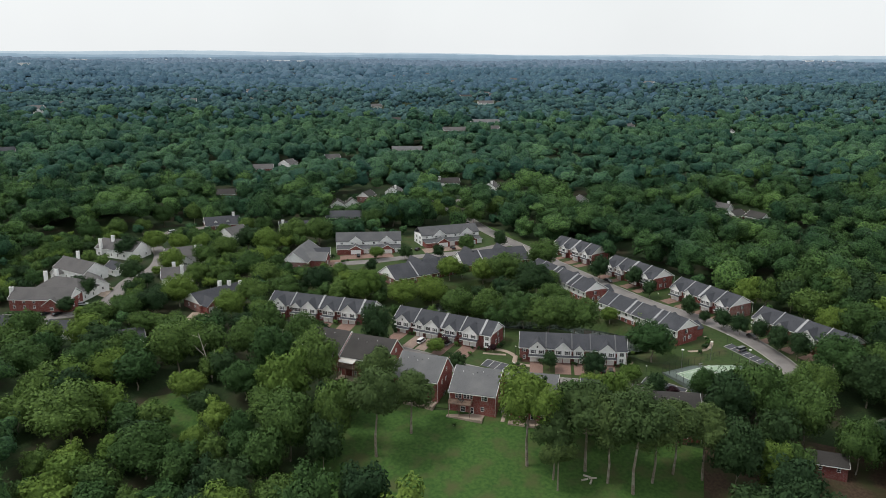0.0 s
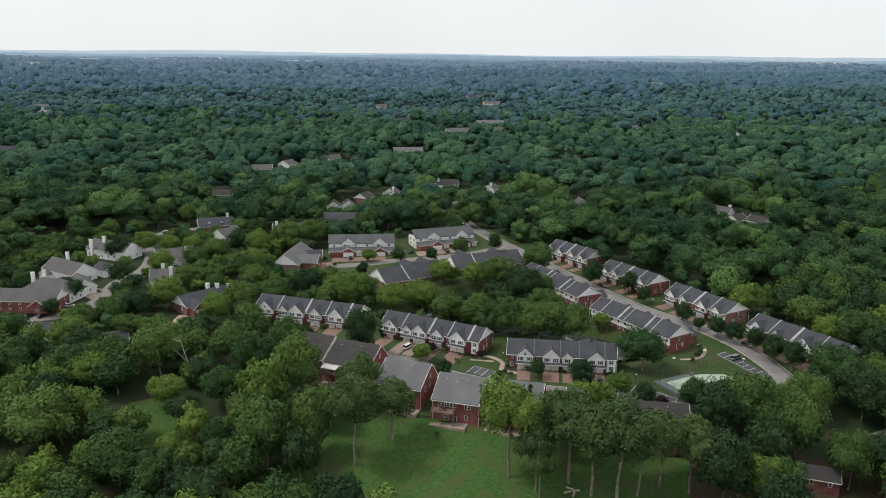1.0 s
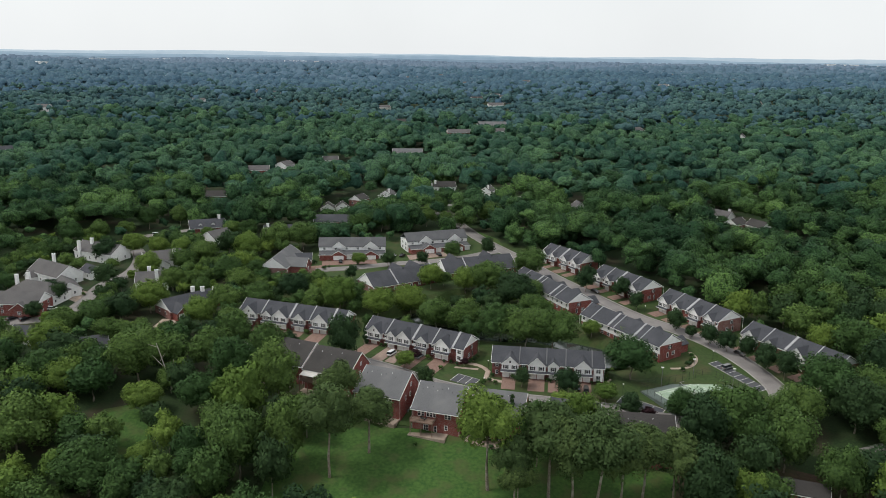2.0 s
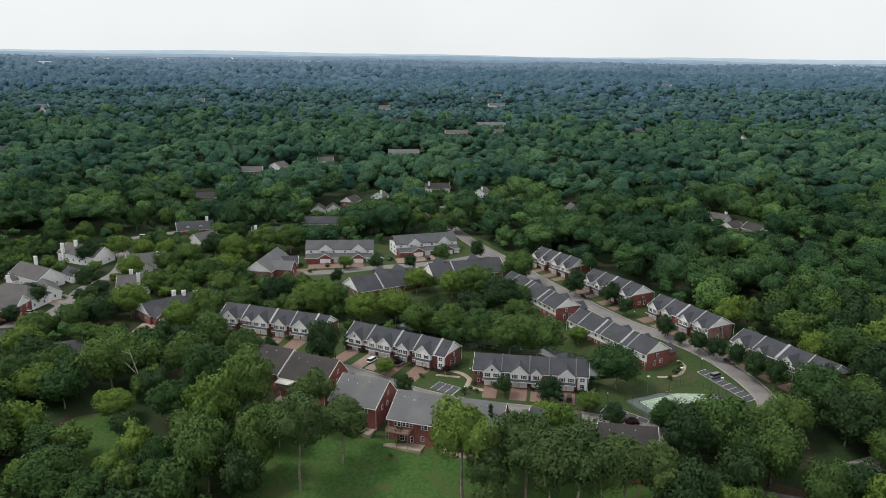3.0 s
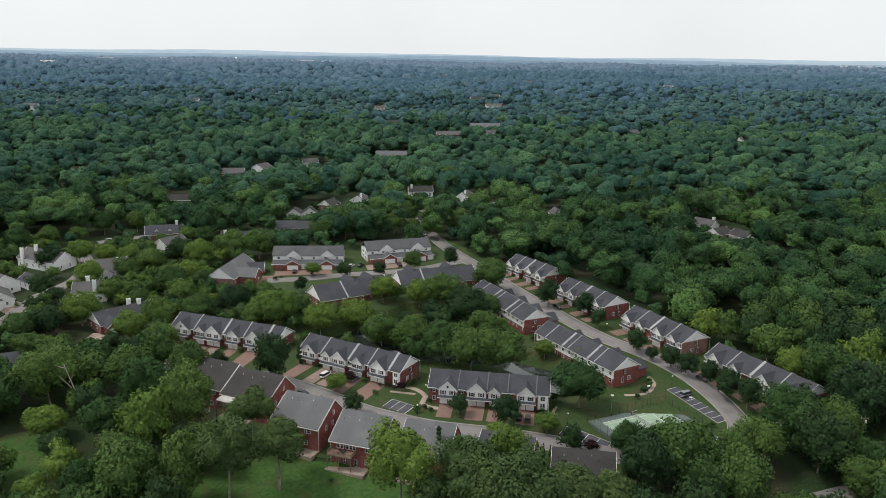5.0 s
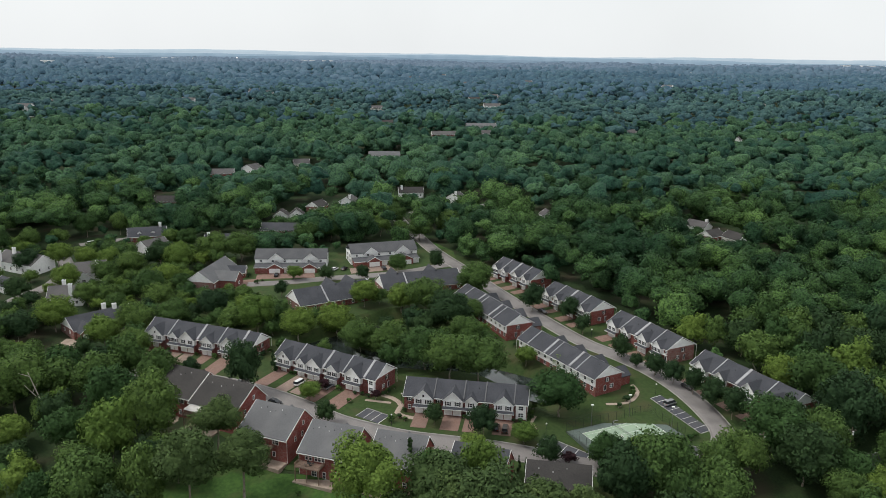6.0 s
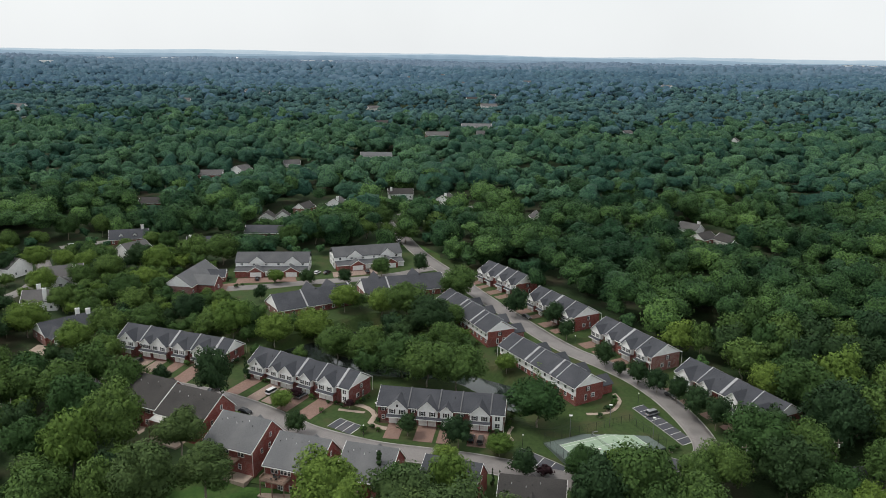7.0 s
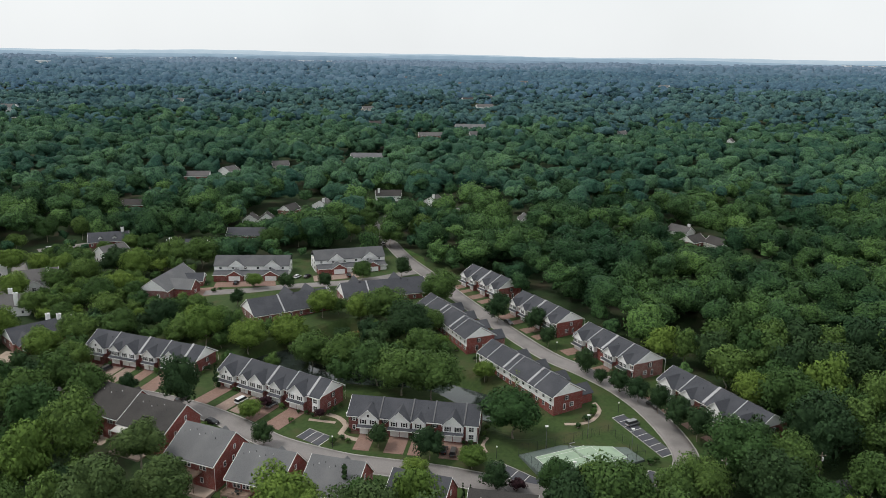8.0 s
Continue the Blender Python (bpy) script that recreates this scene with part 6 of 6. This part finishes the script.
def wood(name, x, y, R, patterns, mat, label, rng, lift=1.2, vary=0.42, canopy=13.0):
    """Crowns without number, joined into one."""
    z = lie(x, y)
    V, F, N, T, off = [], [], [], [], 0
    pick = rng.integers(0, len(patterns), len(x))
    turn = rng.uniform(0, 2 * np.pi, len(x))
    tall = R * rng.uniform(0.72, 0.8 + 0.8 * vary, len(x))
    up = R * lift * rng.uniform(1.05 - vary, 1.05 + vary, len(x))
    if canopy:
        top = canopy * rng.uniform(1 - vary, 1 + vary, len(x)) + 0.55 * R
        cap = low_before(x, y)
        R, tall = np.minimum(R, 0.8 * cap + 1.5), np.minimum(tall, 0.6 * cap)
        up = np.minimum(top, cap) - tall
    shade = rng.uniform(0, 1, len(x)) ** 1.8
    for k, (pv, pf, pn) in enumerate(patterns):
        m = np.where(pick == k)[0]
        if not len(m):
            continue
        c, s = np.cos(turn[m])[:, None], np.sin(turn[m])[:, None]
        px = (pv[:, 0] * c - pv[:, 1] * s) * R[m][:, None] + x[m][:, None]
        py = (pv[:, 0] * s + pv[:, 1] * c) * R[m][:, None] + y[m][:, None]
        pz = pv[:, 2] * tall[m][:, None] + (z[m] + up[m])[:, None]
        V.append(np.stack([px, py, pz], -1).reshape(-1, 3))
        N.append(np.stack([pn[:, 0] * c - pn[:, 1] * s, pn[:, 0] * s + pn[:, 1] * c, np.broadcast_to(pn[:, 2], px.shape)], -1).reshape(-1, 3))
        T.append(np.repeat(shade[m], len(pv)))
        F.append((pf[None] + off + (np.arange(len(m)) * len(pv))[:, None, None]).reshape(-1, 3))
        off += len(m) * len(pv)
    me = mesh_np(name, np.concatenate(V), np.concatenate(F), mat, normals=np.concatenate(N), tone=np.concatenate(T))
    tagged(link(name, me), label, "woods", kind="stuff")


x1, y1, rng = scatter(11, 330, 640, 12.0, margin=30)
R1 = 4.6 + 6.6 * rng.uniform(0, 1, len(x1)) ** 1.3
x0, y0, R0 = rest[0]
xw, yw, _ = scatter(12, 150, 330, 11.0, margin=45, slope=0.62)
side_ = (xw < -0.56 * np.maximum(yw, 60) - 8) | (xw > 66 + 0.56 * np.maximum(yw, 60) + 8)
xw, yw = xw[side_], yw[side_]
x, y, R = np.concatenate([x0, x1, xw]), np.concatenate([y0, y1, yw]), np.concatenate([R0, R1, rng.uniform(5, 8, len(xw))])
ok = ~blocked(x, y, R) & drop_near(x, y, R) & ~((y > 480) & (rng.uniform(0, 1, len(y)) < smooth((y - 480) / 160)))
x, y, R = x[ok], y[ok], R[ok]
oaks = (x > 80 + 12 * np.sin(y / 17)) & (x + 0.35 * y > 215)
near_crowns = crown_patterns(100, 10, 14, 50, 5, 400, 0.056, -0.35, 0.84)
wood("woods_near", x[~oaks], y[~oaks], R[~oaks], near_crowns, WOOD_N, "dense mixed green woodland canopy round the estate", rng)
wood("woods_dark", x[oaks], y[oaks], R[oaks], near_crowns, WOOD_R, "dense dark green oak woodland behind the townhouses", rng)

# low trees that close the gaps between the houses and the woods
xs, ys, rng = scatter(31, 300, 530, 8.0, margin=20)
Rs = rng.uniform(2.8, 4.8, len(xs))
ok = (xs < 190) & drop_near(xs, ys, Rs, 0.75)
for fx, fy, ang, L, D in FOOT:
    a = radians(ang)
    u, v = (xs - fx) * math.cos(a) + (ys - fy) * math.sin(a), -(xs - fx) * math.sin(a) + (ys - fy) * math.cos(a)
    ok &= ~((u > -1 - Rs) & (u < L + 1 + Rs) & (v > -8 - Rs) & (v < D + 0.5 + 0.7 * Rs))
for line in ROADS:
    ok &= to_line(xs, ys, line) > 4.0 + Rs
for poly in (CLEAR_A, LAWN_FAR, CLEAR_C):
    ok &= ~within(xs, ys, poly)
for cx, cy, cr in ((-102, 320, 10), (-155, 354, 9), (-165, 324, 9), (-52, 388, 12)):
    ok &= np.hypot(xs - cx, ys - cy) > cr + Rs
xs, ys, Rs = xs[ok], ys[ok], Rs[ok]
ok = np.array([(np.hypot(x - a, y - b) > 0.7 * (R + c)).all() for a, b, c in zip(xs, ys, Rs)])
wood("woods_low", xs[ok], ys[ok], Rs[ok], crown_patterns(160, 6, 9, 16, 4, 90, 0.07, -0.6), WOOD_N, "low bushy trees along the edges of the woods", rng, canopy=6.0)


def blend(y, lo, hi, rng, rising):
    """Thin out a wood towards its neighbour, so that the two mingle."""
    return (rng.uniform(0, 1, len(y)) < smooth((y - lo) / (hi - lo))) == rising


x, y, rng = scatter(13, 480, 1150, 13.2, margin=40)
R = 4.6 + 7.0 * rng.uniform(0, 1, len(x)) ** 1.3
ok = ~blocked(x, y, R) & blend(y, 480, 640, rng, True) & blend(y, 820, 1150, rng, False)
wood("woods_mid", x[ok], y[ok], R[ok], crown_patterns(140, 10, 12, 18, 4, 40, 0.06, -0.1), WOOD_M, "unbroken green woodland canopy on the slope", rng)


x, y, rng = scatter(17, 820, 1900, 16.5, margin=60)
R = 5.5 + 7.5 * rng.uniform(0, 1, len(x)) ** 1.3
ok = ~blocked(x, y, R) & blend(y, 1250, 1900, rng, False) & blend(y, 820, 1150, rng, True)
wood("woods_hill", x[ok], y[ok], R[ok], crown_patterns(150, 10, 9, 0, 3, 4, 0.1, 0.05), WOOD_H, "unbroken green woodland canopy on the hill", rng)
OCT = (np.array([(1, 0, -0.2), (0.3, 0.95, -0.2), (-0.8, 0.6, -0.2), (-0.8, -0.6, -0.2), (0.3, -0.95, -0.2), (0.45, 0.2, 0.62), (-0.3, 0.35, 0.7), (-0.1, -0.5, 0.66)]),
       np.array([(0, 1, 5), (1, 6, 5), (1, 2, 6), (2, 3, 6), (3, 7, 6), (3, 4, 7), (4, 0, 7), (0, 5, 7), (5, 6, 7)]))
OCT = (*OCT, unit(OCT[0] + np.array([0, 0, 0.35])))
x, y, rng = scatter(15, 1250, 2900, 16.5, margin=80)
R = rng.uniform(7.0, 13.0, len(x))
ok = ~blocked(x, y, R) & blend(y, 1250, 1900, rng, True) & blend(y, 2000, 2900, rng, False)
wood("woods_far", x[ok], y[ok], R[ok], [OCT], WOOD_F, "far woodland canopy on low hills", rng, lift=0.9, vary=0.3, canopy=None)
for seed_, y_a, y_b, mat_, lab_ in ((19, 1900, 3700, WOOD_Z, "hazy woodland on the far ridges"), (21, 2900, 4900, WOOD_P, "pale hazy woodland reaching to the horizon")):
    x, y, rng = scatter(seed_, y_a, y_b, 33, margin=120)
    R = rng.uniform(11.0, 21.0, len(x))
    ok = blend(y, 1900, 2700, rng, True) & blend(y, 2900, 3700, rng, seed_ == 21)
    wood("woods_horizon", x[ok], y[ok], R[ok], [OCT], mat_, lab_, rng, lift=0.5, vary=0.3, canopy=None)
# woods round and behind the camera's way
x, y, rng = scatter(23, -120, 150, 11, margin=60, slope=0.5)
R = rng.uniform(5.5, 9, len(x))
ok = ~blocked(x, y, R)
wood("woods_behind", x[ok], y[ok], R[ok], crown_patterns(170, 5, 7, 0, 3, 10, 0.1, -0.1), WOOD_N, "woodland canopy below the viewpoint", rng)

# low hills on the horizon, a backdrop that glows in place of haze
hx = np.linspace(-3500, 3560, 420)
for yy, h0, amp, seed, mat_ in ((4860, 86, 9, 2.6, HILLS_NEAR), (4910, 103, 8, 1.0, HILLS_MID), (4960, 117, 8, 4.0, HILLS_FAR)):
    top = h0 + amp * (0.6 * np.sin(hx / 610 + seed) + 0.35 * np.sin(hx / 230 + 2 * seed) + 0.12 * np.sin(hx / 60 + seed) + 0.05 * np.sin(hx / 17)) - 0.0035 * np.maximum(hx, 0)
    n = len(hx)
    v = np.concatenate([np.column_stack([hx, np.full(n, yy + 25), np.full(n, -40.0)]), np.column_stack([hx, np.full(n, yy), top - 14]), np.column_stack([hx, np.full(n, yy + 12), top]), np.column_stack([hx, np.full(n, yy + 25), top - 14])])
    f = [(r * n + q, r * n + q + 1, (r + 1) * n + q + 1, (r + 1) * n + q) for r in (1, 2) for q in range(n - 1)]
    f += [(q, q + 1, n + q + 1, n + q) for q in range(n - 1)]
    tagged(link("backdrop", mesh_np("backdrop", v, f, mat_, flat=False)), "hills on the horizon, glowing pale blue for haze", "hills", kind="structure")


# ---- cars ----
def car_shell(L, W, van):
    bm = bmesh.new()
    hood, roof = 0.95, 1.95 if van else 1.6
    prof = [(-L / 2, 0.35), (-L / 2, 0.8), (-L / 2 + 0.1, hood - 0.05), (L / 2 - (0.5 if van else 1.0), hood), (L / 2 - 0.08, 0.75), (L / 2, 0.4)]
    a = [bm.verts.new((u, -W / 2, z)) for u, z in prof]
    b = [bm.verts.new((u, W / 2, z)) for u, z in prof]
    bm.faces.new(a), bm.faces.new(b[::-1])
    for k in range(len(prof)):
        bm.faces.new((a[k], b[k], b[(k + 1) % len(prof)], a[(k + 1) % len(prof)]))
    bmesh.ops.bevel(bm, geom=bm.edges[:], offset=0.07, segments=2, affect="EDGES")
    return bm


def car_cabin(L, W, van, z0, z1):
    bm = bmesh.new()
    f0, f1 = L / 2 - (0.6 if van else 1.15), L / 2 - (1.1 if van else 1.95)
    r0, r1 = -L / 2 + 0.12, -L / 2 + (0.3 if van else 0.75)
    lo = [(r0, -W / 2 + 0.06), (f0, -W / 2 + 0.06), (f0, W / 2 - 0.06), (r0, W / 2 - 0.06)]
    hi = [(r1, -W / 2 + 0.22), (f1, -W / 2 + 0.22), (f1, W / 2 - 0.22), (r1, W / 2 - 0.22)]
    v = [bm.verts.new((x, y, z0)) for x, y in lo] + [bm.verts.new((x, y, z1)) for x, y in hi]
    for f in ((3, 2, 1, 0), (4, 5, 6, 7), (0, 1, 5, 4), (1, 2, 6, 5), (2, 3, 7, 6), (3, 0, 4, 7)):
        bm.faces.new([v[k] for k in f])
    return bm


def car(x, y, ang, mat, label, van=False, L=4.7):
    W = 1.85
    ob = thing("car", pose(x, y, ground_at(x, y) + 0.1, 0, 0, ang), label, "car", "parked cars")
    top = 1.75 if van else 1.5
    part("body", car_shell(L, W, van), mat, ob)
    part("glasshouse", car_cabin(L, W, van, 0.93, top - 0.06), GLASS, ob, "dark car windows")
    part("roof", cube(-L / 2 + (0.32 if van else 0.76), L / 2 - (1.12 if van else 1.96), -W / 2 + 0.2, W / 2 - 0.2, top - 0.07, top), mat, ob)
    for sx in (-1, 1):
        for sy in (-1, 1):
            w = part("wheel", rod(bmesh.new(), (sx * L * 0.31, sy * (W / 2 - 0.2), 0.33), (sx * L * 0.31, sy * (W / 2 + 0.01), 0.33), 0.33, 12), TYRE, ob)
            part("rim", rod(bmesh.new(), (sx * L * 0.31, sy * (W / 2 - 0.1), 0.33), (sx * L * 0.31, sy * (W / 2 + 0.02), 0.33), 0.2, 8), METAL, w)
    for s in (-1, 1):
        part("headlight", cube(L / 2 - 0.12, L / 2 - 0.02, s * 0.62 - 0.16, s * 0.62 + 0.16, 0.6, 0.74), LAMP_GLASS, ob)
        part("tail_light", cube(-L / 2 - 0.01, -L / 2 + 0.06, s * 0.68 - 0.12, s * 0.68 + 0.12, 0.62, 0.82), CAR_RED, ob)


for x, y, ang, mat, lab, van in (
        (-4.5, 287.0, 62, CAR_WHITE, "white estate car on a paved driveway", True), (5.8, 285.0, 60, CAR_SILVER, "silver car beside a plum tree", False),
        (-59.5, 312.0, 70, CAR_GREY, "grey brown off-road car on a driveway", True), (60.9, 261.6, 82, CAR_BLACK, "black car before a garage", False),
        (63.6, 260.6, 82, CAR_GREY, "dark grey car before a garage", True), (117.6, 279.6, 32, CAR_SILVER, "silver estate car in a parking bay", True),
        (103.5, 354.0, 30, CAR_BLACK, "black car on a driveway by the road", False), (74.5, 346.0, -60, CAR_BLACK, "black car parked at the kerb", False),
        (-12.8, 409.0, 70, CAR_WHITE, "white car in the close", False), (-8.2, 410.0, 70, CAR_BLACK, "black car in the close", False),
        (20.8, 470.0, 110, CAR_WHITE, "white car on the estate road", False), (10.8, 412.5, 110, CAR_BLACK, "black car before the duplex", False),
        (-9.5, 273.5, -25, CAR_BLACK, "black car behind the brick house", False), (-152.5, 451.0, 40, CAR_WHITE, "white van on the far lane", True),
        (-39.0, 399.5, 95, CAR_BLACK, "black car on the brown forecourt", False), (126.3, 291.5, -62, CAR_GREY, "dark car half hidden by trees", False),
        (-156.0, 336.0, 10, CAR_WHITE, "white car on the estate lane", False), (-167.5, 324.5, 60, CAR_BLACK, "black car in the parking court", False),
        (-162.0, 324.5, 60, CAR_BLACK, "black car in the parking court", False), (-23.8, 287.5, 60, CAR_GREY, "dark car under the street tree", False),
        (83.5, 358.0, -60, CAR_GREY, "grey car under the road trees", False)):
    car(x, y, ang, mat, lab, van)

# ---- small things ----
# timber dock on the pond
dock = thing("pond_dock", pose(22.0, 347.0, WATER_Z + 0.7, 0, 0, 30), "red brown timber dock hut on the pond", "dock")
part("platform", cube(-3, 3, -2.5, 2.5, -0.2, 0), DECK, dock)
part("roof", slab(bmesh.new(), gable_section(-2.2, 2.2, 2.2, 1.4, 0.4, 0.12), -2.6, 2.6), plain("rust_roof", (0.2, 0.08, 0.05), 0.8), dock)
for sx in (-2.3, 2.3):
    for sy in (-2, 2):
        part("post", cube(sx - 0.1, sx + 0.1, sy - 0.1, sy + 0.1, -2.0, 2.3), DECK, dock)
# wooden power poles
for x, y, h in ((134, 244, 12.5), (160, 248, 12.0)):
    ob = thing("power_pole", pose(x, y, ground_at(x, y)), "brown wooden power pole with a white transformer", "power pole", "power poles")
    part("pole", rod(bmesh.new(), (0, 0, -1), (0, 0, h), 0.17, 8, 0.12), WOODPOLE, ob)
    part("crossarm", cube(-1.2, 1.2, -0.07, 0.07, h - 1.0, h - 0.85), WOODPOLE, ob)
    part("transformer", rod(bmesh.new(), (0.35, 0.1, h - 2.4), (0.35, 0.1, h - 1.4), 0.28, 10), TRIM, ob, "pale grey transformer can")
    for k in (-1.0, 0.0, 1.0):
        part("insulator", rod(bmesh.new(), (k, 0, h - 0.85), (k, 0, h - 0.6), 0.06, 6), LAMP_GLASS, ob)
# bleached dead tree leaning among the woods
gz = ground_at(-80, 267)
ob = thing("dead_tree", pose(-80, 267, gz), "bare bleached dead tree leaning among green crowns", "tree")
bm = rod(bmesh.new(), (0, 0, -0.5), (-0.6, -1.6, 6), 0.3, 8, 0.24)
rod(bm, (-0.6, -1.6, 6), (-2.4, -4.8, 23.5 - gz), 0.24, 8, 0.08)
part("trunk", bm, DEADWOOD, ob)
for (ax, ay, az_), (bx, by, bz) in (((-0.6, -1.6, 6), (1.8, -2.6, 10)), ((-1.5, -3.2, 10), (-4.8, -3.6, 14)), ((-1.9, -4.0, 12), (0.6, -5.4, 15.5)), ((-2.2, -4.5, 23 - gz - 1), (-4.6, -6.0, 23.5 - gz)), ((1.8, -2.6, 10), (2.6, -3.4, 12.5))):
    part("limb", rod(bmesh.new(), (ax, ay, az_), (bx, by, bz), 0.1, 6, 0.04), DEADWOOD, ob)
# cut wood lying on the lawn
for x, y, ang in ((44.5, 206.0, 20), (46.2, 205.2, 70), (45.4, 207.4, -30), (47.0, 206.6, 5)):
    ob = thing("cut_log", pose(x, y, ground_at(x, y), 0, 0, ang), "pale cut log lying on the lawn", "log", "cut logs")
    part("log", rod(bmesh.new(), (-1.1, 0, 0.28), (1.1, 0, 0.28), 0.3, 9, 0.26), DEADWOOD, ob)
# air conditioners beside the brick houses
for x, y in ((22.9, 236.5), (23.4, 238.0), (3.7, 246.5), (4.0, 248.0), (-15, 258.5)):
    ob = thing("air_conditioner", pose(x, y, ground_at(x, y), 0, 0, -17), "grey outdoor air conditioner beside a brick wall", "air conditioner", "air conditioners")
    part("casing", cube(-0.4, 0.4, -0.4, 0.4, -0.4, 0.75), METAL, ob)
    part("fan_grille", rod(bmesh.new(), (0, 0, 0.75), (0, 0, 0.79), 0.33, 12), DARK_METAL, ob)
# far roofs glinting between the trees
hut = random.Random(9)
for x, y in ((93, 1460), (106, 1456), (120, 1464), (133, 1462), (45, 1755), (57, 1762), (-302, 1384), (-316, 1392), (-286, 1388), (-150, 2180), (-136, 2168), (-99, 2150), (-84, 2158), (-20, 2132), (-307, 2630), (-388, 1274), (-525, 1144), (-521, 1042), (625, 2092), (644, 2036), (660, 2060), (694, 2044), (715, 2020), (740, 2050), (590, 2110), (403, 1766), (441, 1648), (856, 2555), (1046, 2050), (1062, 2070), (1359, 2580), (527, 1340), (-730, 2060), (-742, 2085), (-756, 2105), (-775, 2060), (180, 1800), (250, 2300), (330, 2420), (470, 2300), (540, 2440)):
    s = hut.uniform(0.8, 1.4)
    house(x - 8, y, hut.uniform(-40, 40), 15 * s, 10 * s, 6, 3.5, hut.choice((WHITE, CREAM, WHITE)), hut.choice((ROOF_T, ROOF_G)), "pale house among far woods", z=ground_at(x, y) + hut.uniform(4, 8), win=False)
for x, y, L in ((640, 2775, 50), (705, 2790, 42), (770, 2812, 62), (-1450, 2745, 70), (-1590, 3560, 60), (-510, 3146, 70), (2040, 4400, 90), (2150, 4430, 120), (2290, 4440, 60), (-1600, 4300, 190), (-900, 4200, 240), (-1330, 4250, 120)):
    ob = thing("warehouse", pose(x, y, ground_at(x, y) + (10 if y < 3000 else 18), 0, 0, 4), "long low white commercial building on the skyline", "warehouse", "far warehouses")
    part("wall", cube(0, L, 0, 40, -24, 6), WHITE, ob)
    part("roof", cube(-1, L + 1, -1, 41, 6, 7), TRIM, ob)
ob = thing("water_tower", pose(-1195, 4337, ground_at(-1195, 4337)), "pale water tower above the far woods", "water tower")
part("stem", rod(bmesh.new(), (0, 0, -5), (0, 0, 34), 4, 10, 3), TRIM, ob)
part("tank", rod(rod(bmesh.new(), (0, 0, 30), (0, 0, 38), 5, 14, 11), (0, 0, 38), (0, 0, 44), 11, 14, 4), TRIM, ob)
